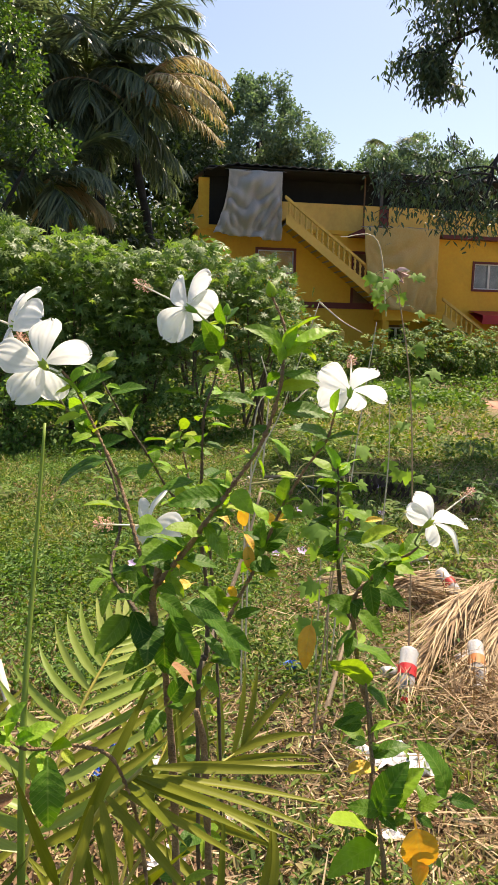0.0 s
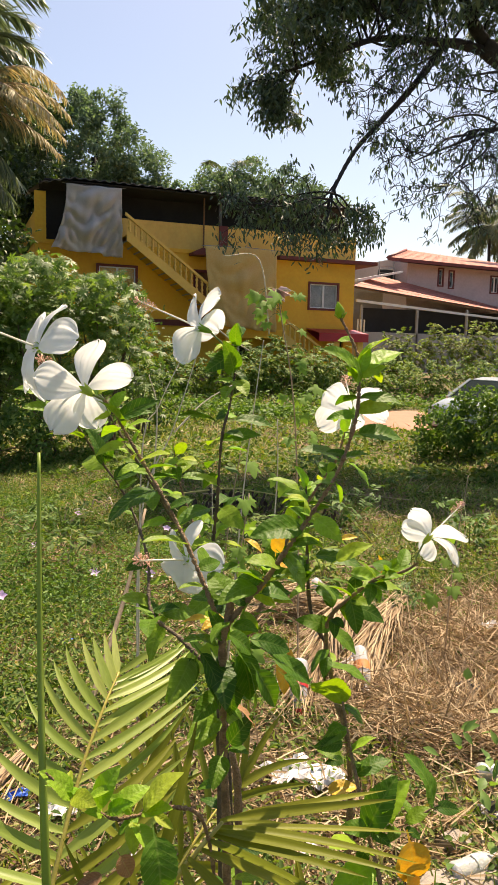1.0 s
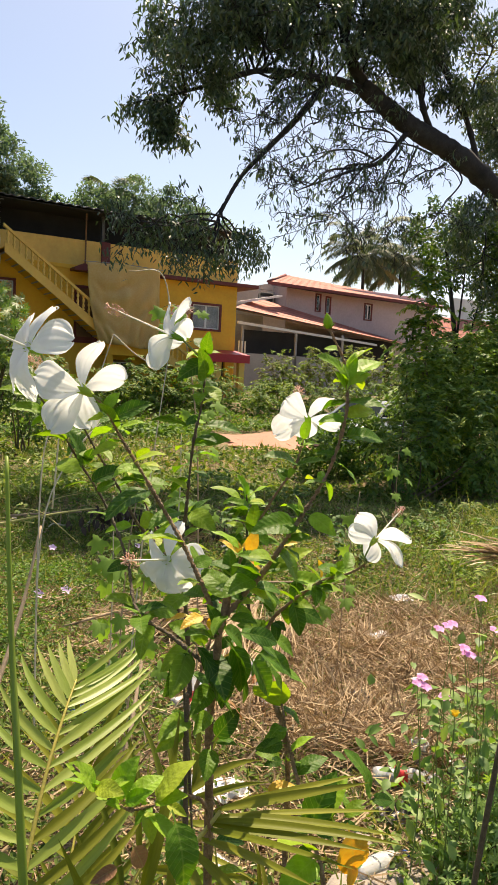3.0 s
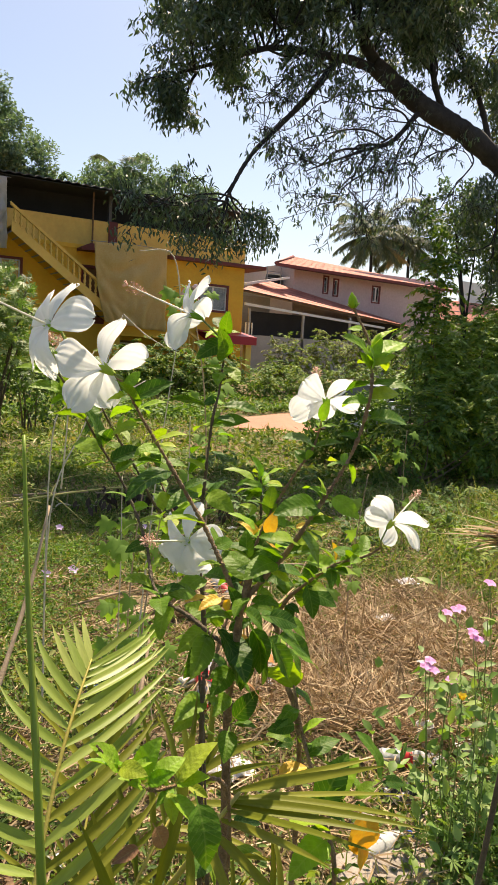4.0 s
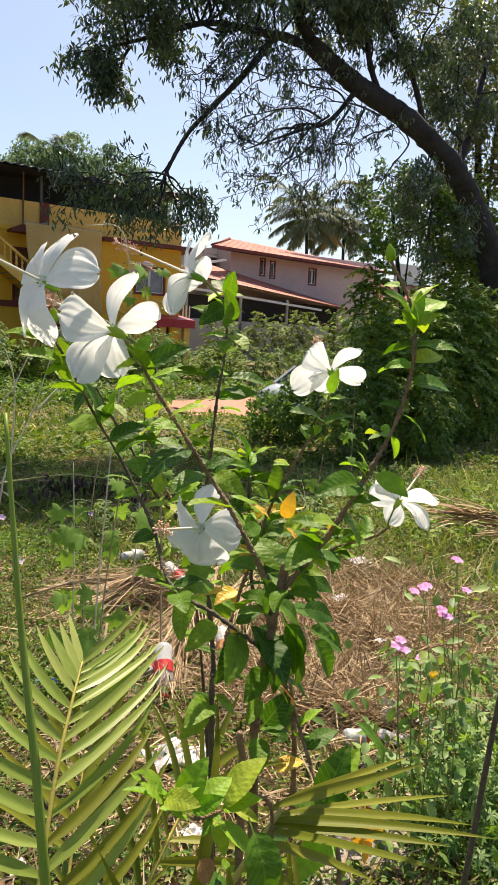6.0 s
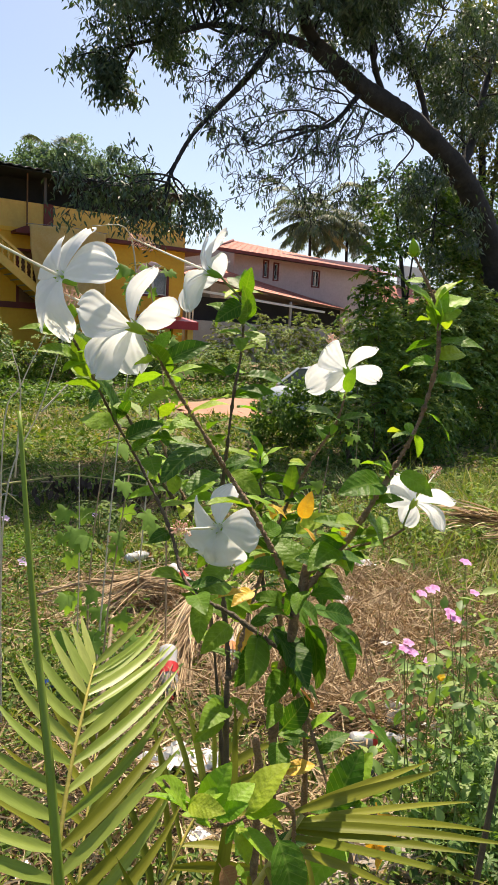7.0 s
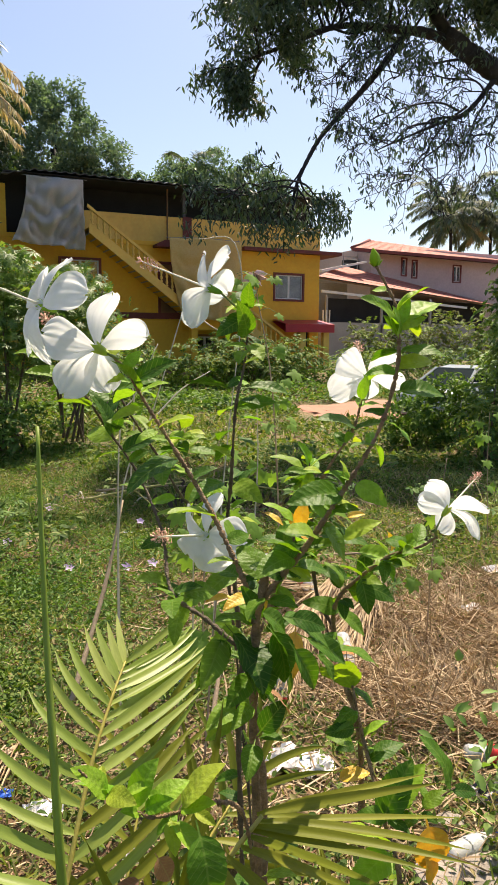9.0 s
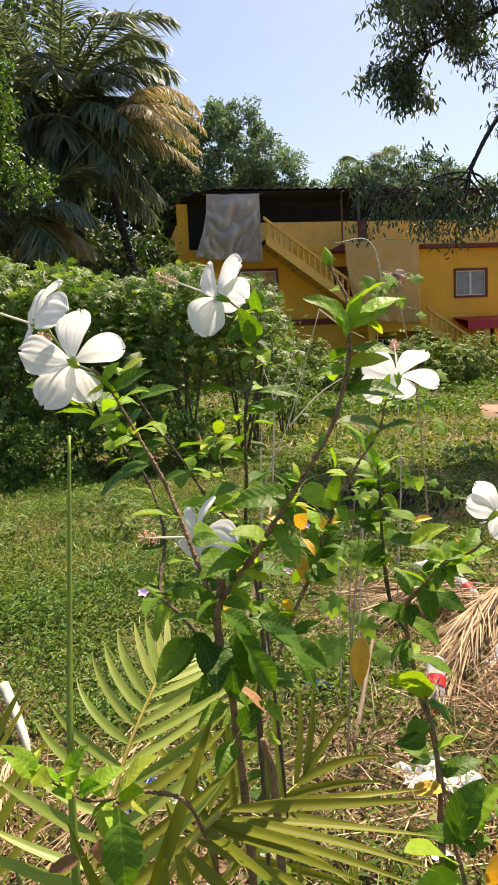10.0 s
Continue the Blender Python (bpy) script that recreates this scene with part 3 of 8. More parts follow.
    d = under(new("door"), h)
    bpy.context.view_layer.update()
    under(block("leaf", 8.85, 9.5, Y + 0.08, Y + 0.12, 2.76, 4.75, WOOD), d)
    bm = bmesh.new()
    for a in ((8.75, 8.85, 2.75, 4.85), (9.5, 9.6, 2.75, 4.85), (8.85, 9.5, 4.75, 4.85)):
        box(bm, a[0], a[1], Y - 0.03, Y + 0.15, a[2], a[3])
    under(part("frame", bm, MAROON), d)
    framed_window(h, 13.88, 15.17, 3.56, 4.56, Y + 0.02, 2)
    framed_window(h, 10.34, 11.1, 1.4, 1.95, Y + 0.02, 2, WOOD)
    under(block("curtain", 13.9, 15.15, Y + 0.10, Y + 0.13, 3.4, 4.6, CURTAIN), h)
    framed_window(h, 5.0, 6.4, 3.9, 4.75, Y - 0.07, 2)
    # porch at the corner: red tin awning, arch pillars and a black sheet as doorway shade
    porch = under(new("porch"), h)
    bpy.context.view_layer.update()
    bm = bmesh.new()
    for i in range(12):
        a, b = 13.75 + 2.3 * i / 12, 13.75 + 2.3 * (i + 1) / 12
        v4 = [bm.verts.new(p) for p in ((a, Y - 0.003, 2.70), (b, Y - 0.003, 2.70), (b, Y - 1.3, 2.50), (a, Y - 1.3, 2.50), (a, Y - 1.3, 2.16), (b, Y - 1.3, 2.16), (a, Y - 0.003, 2.62), (b, Y - 0.003, 2.62))]
        for q in ((0, 3, 2, 1), (3, 4, 5, 2), (4, 6, 7, 5)):
            bm.faces.new([v4[j] for j in q])
    bmesh.ops.remove_doubles(bm, verts=bm.verts, dist=0.001)
    under(part("awning", bm, RED_TIN, None, "red sheet awning"), porch)
    under(block("pillar", 15.62, 15.9, Y - 1.15, Y - 0.9, 0.3, 2.3, PALE_YELLOW, None, "", 0.02), porch)
    under(block("pillar", 14.5, 14.78, Y - 1.15, Y - 0.9, 0.3, 2.3, PALE_YELLOW, None, "", 0.02), porch)
    under(block("doorway_shade", 14.95, 15.55, Y + 0.15, Y + 0.2, 0.5, 2.25, ROOM_SHADE), porch)
    for x in (3.7, 4.1, 5.9, 7.6):
        under(block("garden_pillar", x, x + 0.35, Y - 2.2, Y - 1.85, 0.3, 1.75, PALE_YELLOW, None, "yellow yard pillar", 0.02), h)
    return h


def hung_cloth(name, x0, x1, z0, z1, y, mat, label, ripple, taper, seed, sag=0.0, thin=0.012):
    """A sheet that hangs from its top edge, in folds; taper pulls in the lower left corner."""
    rng = np.random.default_rng(seed)
    nx, nz = 42, 28
    ph = rng.uniform(0, 6, 4)
    v = []
    for j in range(nz + 1):
        t = j / nz
        for i in range(nx + 1):
            s = i / nx
            x = x0 + (x1 - x0) * s - taper * t * t * (1 - s)
            z = z1 + (z0 - z1) * t + 0.22 * t * (1 - s) - sag * math.sin(math.pi * s) * (1 - t)
            swing = t - 0.45 * math.sin(math.pi * min(1.0, s * 1.1)) * (0.3 + 0.7 * t) + 0.25 * s
            d = ripple * (0.75 * math.sin(24 * swing + ph[3]) * t ** 0.6 * (0.35 + 0.65 * math.sin(math.pi * s)) + 0.3 * math.sin(15 * t + 5 * s * (1 - s) + 3 * s + ph[1]) * math.sin(math.pi * s) ** 0.5 * t ** 0.4 + 0.5 * t * math.sin(17 * s + ph[0] + 2 * t) + 0.25 * t * math.sin(31 * s + ph[1]) + 0.7 * math.sin(7 * t + 3 * s + ph[2]) * math.sin(math.pi * s))
            v.append((x, y - abs(d) * 1.2, z + 0.02 * math.sin(14 * s + ph[3])))
    k = nx + 1
    f = [(j * k + i, j * k + i + 1, (j + 1) * k + i + 1, (j + 1) * k + i) for j in range(nz) for i in range(nx)]
    ob = raw(name, v, f, mat, None, "", True)
    so = ob.modifiers.new("thickness", "SOLIDIFY")
    so.thickness = thin
    hung = thing(name, ((x0 + x1) / 2, y, z1), label, "cloth")
    ob.name = "cloth"
    under(ob, hung)
    tube("cord", [(x0 - 0.15, y + 0.02, z1 + 0.03), ((x0 + x1) / 2, y, z1 - sag + 0.02), (x1 + 0.15, y + 0.02, z1 + 0.03)], 0.012, 0.012, GREY_WALL, hung, "thin hanging cord", 5, 6)
    return hung


build_house()
hung_cloth("curtain_sheet", 3.75, 5.75, 5.0, 7.5, 28.35, GREY_SHEET, "grey sheet hung from the terrace eave, weathered", 0.30, 0.55, 2)
hung_cloth("shade_net", 8.85, 11.8, 2.45, 5.6, 27.8, NET, "yellow shade netting hung beside the outside stair", 0.16, -0.5, 5, -0.06)


# ---------------------------------------------------------------- mauve house behind
def tiled_slope(name, a, b, c, d, rows, cols, mat, parent, label=""):
    """A roof plane a-b (eave) to d-c (ridge), laid with overlapping curved tiles in rows."""
    a, b, c, d = (np.array(p, float) for p in (a, b, c, d))
    for r in range(rows):
        v, f = [], []
        lo, hi = r / rows, (r + 1) / rows
        for s in range(cols * 2 + 1):
            u = s / (cols * 2)
            lift = 0.012 if s % 2 else 0.0
            p = (a + (b - a) * u) * (1 - lo) + (d + (c - d) * u) * lo
            q = (a + (b - a) * u) * (1 - hi) + (d + (c - d) * u) * hi
            v += [tuple(p + np.array((0, 0, lift + 0.012))), tuple(q + np.array((0, 0, lift)))]
        f += [(2 * s, 2 * s + 2, 2 * s + 3, 2 * s + 1) for s in range(cols * 2)]
        under(raw("tile_course", v, f, mat, None, label), parent)
    v = [tuple(p - np.array((0, 0, k))) for k in (0.12, 0.05) for p in (a, b, c, d)]
    f = [(0, 1, 2, 3), (4, 7, 6, 5), (0, 4, 5, 1), (1, 5, 6, 2), (2, 6, 7, 3), (3, 7, 4, 0)]
    return under(raw(name, v, f, WOOD, None, "roof boarding"), parent)


def build_mauve_house():
    h = thing("house", (30, 43, 0.6), "mauve two-storey house with clay tile roofs", "house")
    Y = 39.6
    holes = [(27.7, 28.15, 5.85, 7.0), (28.5, 28.95, 5.75, 6.9), (31.7, 32.4, 5.6, 6.75)]
    xs = [25.5, 27.7, 28.15, 28.5, 28.95, 31.7, 32.4, 38.0]
    for i in range(len(xs) - 1):
        hole = next((q for q in holes if abs(q[0] - xs[i]) < 0.01), None)
        if hole:
            under(block("wall", xs[i], xs[i + 1], Y, Y + 0.23, 0.3, hole[2], PINK_WALL), h)
            under(block("wall", xs[i], xs[i + 1], Y, Y + 0.23, hole[3], 7.55, PINK_WALL), h)
        else:
            under(block("wall", xs[i], xs[i + 1], Y, Y + 0.23, 0.3, 7.55, PINK_WALL), h)
    under(block("side_wall", 25.5, 25.73, Y + 0.231, 47, 0.3, 7.55, PINK_WALL), h)
    # black sheet standing for shade behind the upper windows
    under(block("upper_shade_sheet", 25.8, 37.9, Y + 0.9, Y + 1.0, 4.5, 7.5, ROOM_SHADE), h)
    for q in holes:
        framed_window(h, q[0] + 0.09, q[1] - 0.09, q[2] + 0.09, q[3] - 0.09, Y + 0.02, 1 if q[0] < 30 else 2)
    # hip roof
    E = [(23.4, Y - 1.1, 7.22), (39.0, Y - 1.1, 6.95), (38.0, 42.0, 7.72), (25.55, 39.9, 7.95)]
    tiled_slope("roof", E[0], E[1], E[2], E[3], 7, 44, CLAY_TILE, h, "clay tile hip roof")
    tiled_slope("roof", (38.0, 46.0, 6.9), (29.0, 46.0, 6.9), E[3], E[2], 7, 20, CLAY_TILE, h)
    tube("barge_board", [E[0], E[3]], 0.09, 0.09, MAROON, h, "", 4, 2)
    under(raw("soffit", [(23.4, Y - 1.1, 7.02), (38.9, Y - 1.1, 6.76), (38.9, Y + 0.1, 6.95), (25.3, Y + 0.1, 7.3)], [(0, 1, 2, 3)], MAROON, None, "dark red eave boarding"), h)
    under(prism("fascia", [(23.4, 7.06), (39.0, 6.8), (39.0, 6.98), (23.4, 7.25)], Y - 1.16, Y - 1.12, MAROON), h)
    # lower lean-to roofs, and a black sheet standing for the veranda's shade
    tiled_slope("porch_roof", (20.1, 36.5, 5.3), (33.5, 36.5, 4.0), (35.0, Y - 0.02, 4.35), (23.4, Y - 0.02, 6.3), 5, 48, CLAY_TILE, h, "sun-bleached tile porch roof")
    under(prism("gutter", [(20.1, 4.42), (30.0, 3.78), (30.0, 3.90), (20.1, 4.56)], 36.0, 36.12, WHITE_PAINT, None, "pale sheet edge"), h)
    under(block("low_wall", 17.5, 23.5, 39.0, 39.2, 0.3, 5.2, GREY_WALL), h)
    under(block("veranda_shade_sheet", 21.6, 33.0, 38.0, 38.1, 0.9, 4.25, ROOM_SHADE), h)
    under(block("veranda_plinth", 20.6, 31.0, 36.4, 37.9, 0.3, 2.85, GREY_WALL), h)
    for i in range(3):
        under(block("railing_bar", 20.3 + 0.2 * i, 20.36 + 0.2 * i, 36.2, 36.26, 2.3, 3.5, WHITE_PAINT), h)
    for x in (20.6, 24.2, 27.6):
        under(block("post", x, x + 0.12, 36.4, 36.52, 0.5, 4.3, GREY_WALL), h)
    # water tank stand beside the upper wall
    under(block("roof_deck", 22.2, 25.4, 40.0, 43.0, 5.5, 5.65, GREY_WALL), h)
    tank = under(new("water_tank"), h)
    bpy.context.view_layer.update()
    v, f = tube_mesh([(25.0, 41.2, 5.7), (25.0, 41.2, 5.9), (25.0, 41.2, 6.7), (25.0, 41.2, 6.85)], 0.6, 0.5, 14)
    under(raw("barrel", v, f, RUBBER, None, "black plastic tank", True), tank)
    for x in (23.9, 24.9):
        under(block("rail", x, x + 0.05, 40.2, 40.25, 5.5, 7.2, GREY_WALL), h)
    under(prism("awning", [(21.0, 5.66), (23.9, 6.30), (23.9, 6.42), (21.0, 5.80)], 37.6, 38.4, WHITE_PAINT, None, "white sheet awning over the side yard"), h)
    for z in (6.1, 6.5, 6.9):
        under(block("rail", 23.95, 24.9, 40.2, 40.24, z, z + 0.04, GREY_WALL), h)
    under(block("side_gable", 25.55, 25.64, Y + 0.3, 44, 7.0, 7.5, PINK_WALL), h)
    return h


build_mauve_house()


# ---------------------------------------------------------------- parked car
def build_car(at, turn):
    c = thing("car", (0, 0, 0), "silver hatchback parked on the track behind bushes", "car")
    # body sections along the length: x, half width, belt height, sill height
    side = [(-1.85, 0.62), (-1.80, 0.80), (-1.2, 0.92), (-0.85, 0.96), (1.6, 0.98), (1.82, 0.92), (1.86, 0.6)]
    v, f = [], []
    for x, top in side:
        w = 0.80 if abs(x) < 1.7 else 0.70
        for y, z in ((-w, 0.28), (-w - 0.03, 0.6), (-w + 0.02, top - 0.04), (-w + 0.12, top), (w - 0.12, top), (w - 0.02, top - 0.04), (w + 0.03, 0.6), (w, 0.28)):
            v.append((x, y, z))
    for i in range(len(side) - 1):
        for j in range(7):
            a = 8 * i + j
            f.append((a, a + 8, a + 9, a + 1))
    f += [tuple(range(8)), tuple(8 * (len(side) - 1) + j for j in range(8))[::-1]]
    body = raw("body", v, f, CAR_PAINT, c, "", True)
    # cabin: roof and pillars
    roof = [(-0.30, 1.40), (0.2, 1.46), (1.2, 1.43), (1.45, 1.38)]
    v, f = [], []
    for x, z in roof:
        for y, dz in ((-0.60, -0.05), (-0.5, 0), (0.5, 0), (0.60, -0.05), (0.60, -0.09), (-0.60, -0.09)):
            v.append((x, y, z + dz))
    for i in range(3):
        for j in range(6):
            k = (j + 1) % 6
            f.append((6 * i + j, 6 * i + 6 + j, 6 * i + 6 + k, 6 * i + k))
    f += [tuple(range(6))[::-1], tuple(range(18, 24))]
    raw("roof", v, f, CAR_PAINT, c)
    for y in (-1, 1):
        for a, b in (((-1.02, 0.74 * y, 0.94), (-0.28, 0.58 * y, 1.38)), ((0.45, 0.74 * y, 0.96), (0.42, 0.58 * y, 1.40)), ((1.72, 0.70 * y, 0.97), (1.42, 0.57 * y, 1.36))):
            vv, ff = tube_mesh([a, tuple((np.array(a) + np.array(b)) / 2), b], 0.055, 0.05, 6)
            raw("pillar", vv, ff, CAR_PAINT, c)
        raw("side_glass", [(-0.95, 0.72 * y, 0.96), (1.66, 0.69 * y, 0.98), (1.40, 0.565 * y, 1.36), (-0.28, 0.565 * y, 1.37)], [(0, 1, 2, 3)], DARK_GLASS, c)
    raw("windscreen", [(-1.0, -0.70, 0.94), (-1.0, 0.70, 0.94), (-0.30, 0.56, 1.38), (-0.30, -0.56, 1.38)], [(0, 1, 2, 3)], DARK_GLASS, c)
    raw("rear_glass", [(1.74, -0.66, 0.97), (1.74, 0.66, 0.97), (1.45, 0.54, 1.36), (1.45, -0.54, 1.36)], [(0, 1, 2, 3)], DARK_GLASS, c)
    for x in (-1.15, 1.2):
        for y in (-0.78, 0.78):
            vv, ff = tube_mesh([(x, y - 0.09, 0.29), (x, y + 0.09, 0.29)], 0.29, 0.29, 18)
            wh = raw("wheel", vv, ff, RUBBER, c)
            vv, ff = tube_mesh([(x, y - 0.095, 0.29), (x, y + 0.095, 0.29)], 0.17, 0.17, 12)
            raw("rim", vv, ff, GREY_WALL, wh)
    for y in (-0.55, 0.55):
        part("headlight", box(bmesh.new(), -1.87, -1.80, y - 0.16, y + 0.16, 0.62, 0.76, 0.02), GLASS, c)
        part("wing_mirror", box(bmesh.new(), -0.75, -0.62, 1.5 * y - 0.1, 1.5 * y + 0.1, 0.95, 1.07, 0.03), CAR_PAINT, c)
    part("bumper", box(bmesh.new(), -1.93, -1.84, -0.72, 0.72, 0.3, 0.52, 0.03), CAR_PAINT, c)
    c.matrix_basis = pose(*at, 0, 0, turn)
    return c


build_car((12.75, 15.6, -0.24), 20)


# ---------------------------------------------------------------- small outbuilding behind the thicket
shed = thing("shed", (36, 35, 0.5), "grey outbuilding with red tile roof behind the thicket", "shed")
under(block("wall", 33.5, 39.0, 34.6, 34.8, 0.5, 5.2, GREY_WALL), shed)
under(block("upper_wall", 35.6, 38.4, 35.4, 35.6, 5.2, 7.2, WHITE_PAINT), shed)
tiled_slope("roof", (32.4, 33.8, 4.4), (39.5, 33.8, 4.5), (39.0, 35.4, 5.9), (33.4, 35.4, 5.9), 4, 24, CLAY_TILE, shed)
# ---------------------------------------------------------------- trees and bushes
LEAF6 = leaf_shape([(0.0, 0.05), (0.3, 0.85), (0.6, 0.9), (1.0, 0.02)], 0.25, 0.2)
LEAFLONG = leaf_shape([(0.0, 0.1), (0.35, 1.0), (0.75, 0.7), (1.0, 0.03)], 0.2, 0.25)


def crown(name, blobs, per_square, leaf, mat, parent, seed, droop=0.2, shape=SLIM, fill=0.35):
    """Leaves in clumps over the surfaces of several uneven blobs (x, y, z, rx, ry, rz), with gaps between clumps."""
    rng = np.random.default_rng(seed)
    W, A = [], []
    for x, y, z, rx, ry, rz in blobs:
        area = 4 * math.pi * ((rx * ry) ** 1.6 / 3 + (rx * rz) ** 1.6 / 3 + (ry * rz) ** 1.6 / 3) ** (1 / 1.6)
        clumps = max(6, int(area * 1.1 / (leaf * 5) ** 2))
        d = unit(clumps, rng)
        r = rng.uniform(1 - fill, 1.06, clumps)[:, None]
        c = np.array((x, y, z)) + d * r * np.array((rx, ry, rz))
        n = max(8, int(per_square * area / clumps))
        cr = leaf * rng.uniform(1.6, 3.2, clumps)
        p = np.repeat(c, n, 0) + unit(clumps * n, rng) * (rng.uniform(0.1, 1, clumps * n) ** 0.5 * np.repeat(cr, n))[:, None]
        W.append(p)
        A.append(np.repeat(d, n, 0))
    W, out = np.concatenate(W), np.concatenate(A)
    n = len(W)
    along = out * 0.5 + unit(n, rng) * 0.9 + np.array((0, 0, -droop))
    normal = unit(n, rng) * 0.7 + np.array((0, 0, 1.0)) + out * 0.5
    return scatter(name, shape, W, along, normal, leaf * rng.uniform(0.7, 1.3, n), leaf * rng.uniform(0.22, 0.34, n), mat, parent)


def far_tree(at, blobs, leaf, mat, seed, label, trunk=0.35, density=55):
    t = thing("tree", at, label, "tree")
    x, y, z = at
    bx, by, bz = blobs[0][:3]
    tube("trunk", [(x, y, z - 0.2), (x + 0.2, y, z + (bz - z) * 0.4), (bx, by, bz)], trunk, trunk * 0.4, BARK, t, "", 8)
    for b in blobs[1:4]:
        tube("limb", [(x + 0.15, y, z + (bz - z) * 0.45), ((x + b[0]) / 2, (y + b[1]) / 2, (z + b[2] * 1.3) / 2.2), b[:3]], trunk * 0.5, trunk * 0.15, BARK, t, "", 6)
    c = crown("crown", blobs, density, leaf, mat, t, seed)
    return t


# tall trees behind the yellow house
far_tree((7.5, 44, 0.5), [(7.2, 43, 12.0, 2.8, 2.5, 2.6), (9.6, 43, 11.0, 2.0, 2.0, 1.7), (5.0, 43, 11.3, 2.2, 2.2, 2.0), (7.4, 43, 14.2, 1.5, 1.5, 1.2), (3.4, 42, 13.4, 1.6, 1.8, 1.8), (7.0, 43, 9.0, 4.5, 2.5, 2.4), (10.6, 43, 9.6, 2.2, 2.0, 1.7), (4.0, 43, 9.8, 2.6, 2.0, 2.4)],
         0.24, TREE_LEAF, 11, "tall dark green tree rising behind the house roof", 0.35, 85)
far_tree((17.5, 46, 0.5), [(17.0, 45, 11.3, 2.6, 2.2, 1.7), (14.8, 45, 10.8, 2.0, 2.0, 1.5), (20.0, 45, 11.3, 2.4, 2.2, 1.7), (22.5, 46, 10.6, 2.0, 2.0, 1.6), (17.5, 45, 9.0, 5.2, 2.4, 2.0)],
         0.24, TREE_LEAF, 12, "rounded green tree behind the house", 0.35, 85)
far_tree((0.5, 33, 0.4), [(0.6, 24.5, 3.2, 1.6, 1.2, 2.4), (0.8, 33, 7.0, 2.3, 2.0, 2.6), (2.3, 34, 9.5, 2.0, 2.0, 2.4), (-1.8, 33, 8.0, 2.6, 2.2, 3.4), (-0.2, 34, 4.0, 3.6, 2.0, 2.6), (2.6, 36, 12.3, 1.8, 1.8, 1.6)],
         0.26, SHADED_LEAF, 13, "green tree beside the house, deep shade put in its leaf colour", 0.3, 60)
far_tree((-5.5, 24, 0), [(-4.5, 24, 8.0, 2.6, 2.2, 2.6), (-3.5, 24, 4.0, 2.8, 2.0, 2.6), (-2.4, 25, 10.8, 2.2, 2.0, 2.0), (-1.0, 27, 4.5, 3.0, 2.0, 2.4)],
         0.24, SHADED_LEAF, 14, "dense tree behind the palm, shade put in its leaf colour", 0.3, 60)
# broad-leaved tree whose branch tips hang in on one side
far_tree((-4.2, 15.5, 0), [(-2.6, 15, 6.6, 1.2, 1.2, 1.2), (-2.2, 14.8, 5.4, 0.9, 0.8, 0.7), (-1.5, 14.6, 4.9, 0.7, 0.6, 0.35), (-3.4, 15, 7.6, 1.2, 1.2, 0.9), (-3.0, 15, 4.2, 1.0, 0.9, 0.8)],
         0.105, DARK_TREE_LEAF, 15, "leafy tree with hanging branch ends of small leaflets", 0.2, 170)


def palm_frond(name, base, out, length, lift, mat, parent, seed, spread=0.75, n=70, leaf=0.8, hang=1.1, rmat=None, wide=0.022):
    """A coconut frond: a bowed rachis with two rows of hanging leaflets."""
    rng = np.random.default_rng(seed)
    base = np.array(base, float)
    out = np.array((*out, 0.0)) / np.hypot(*out)
    t = np.linspace(0, 1, 14)
    line = base + out[None] * (length * t * (1 - 0.12 * t))[:, None] + np.array((0, 0, 1.0))[None] * (length * (lift * t - (lift * 0.5 + spread * 0.5) * t ** 2.1))[:, None]
    v, f = tube_mesh(line, 0.045, 0.008, 5)
    rach = under(raw(name, v, f, rmat or TWIG_GREEN, None, "", True), parent)
    s = np.linspace(0.14, 1.0, n)
    pos = np.stack([np.interp(s, t, line[:, k]) for k in range(3)], 1)
    tang = np.gradient(pos, axis=0)
    tang /= np.linalg.norm(tang, axis=1)[:, None]
    side = np.cross(tang, (0, 0, 1.0))
    side /= np.linalg.norm(side, axis=1)[:, None] + 1e-9
    ln = leaf * (0.55 + 0.7 * np.sin(np.pi * np.clip(s * 0.9 + 0.08, 0, 1)))
    P, A, L = [], [], []
    for k in (-1, 1):
        P.append(pos)
        A.append(side * k * 0.75 + tang * 0.65 + np.array((0, 0, -0.35 * hang)) + rng.normal(0, 0.12, pos.shape))
        L.append(ln * rng.uniform(0.8, 1.1, n))
    P, A, L = np.concatenate(P), np.concatenate(A), np.concatenate(L)
    N = np.tile(np.array((0, 0, 1.0)), (len(P), 1)) + rng.normal(0, 0.3, P.shape)
    shape = leaf_shape([(0.0, 0.6), (0.3, 1.0), (0.65, 0.8), (1.0, 0.05)], 0.15, 0.45 * hang)
    o = scatter("foliage", shape, P, A, N, L, np.full(len(P), wide), mat)
    o["kind"] = "stuff"
    under(o, rach)
    return rach


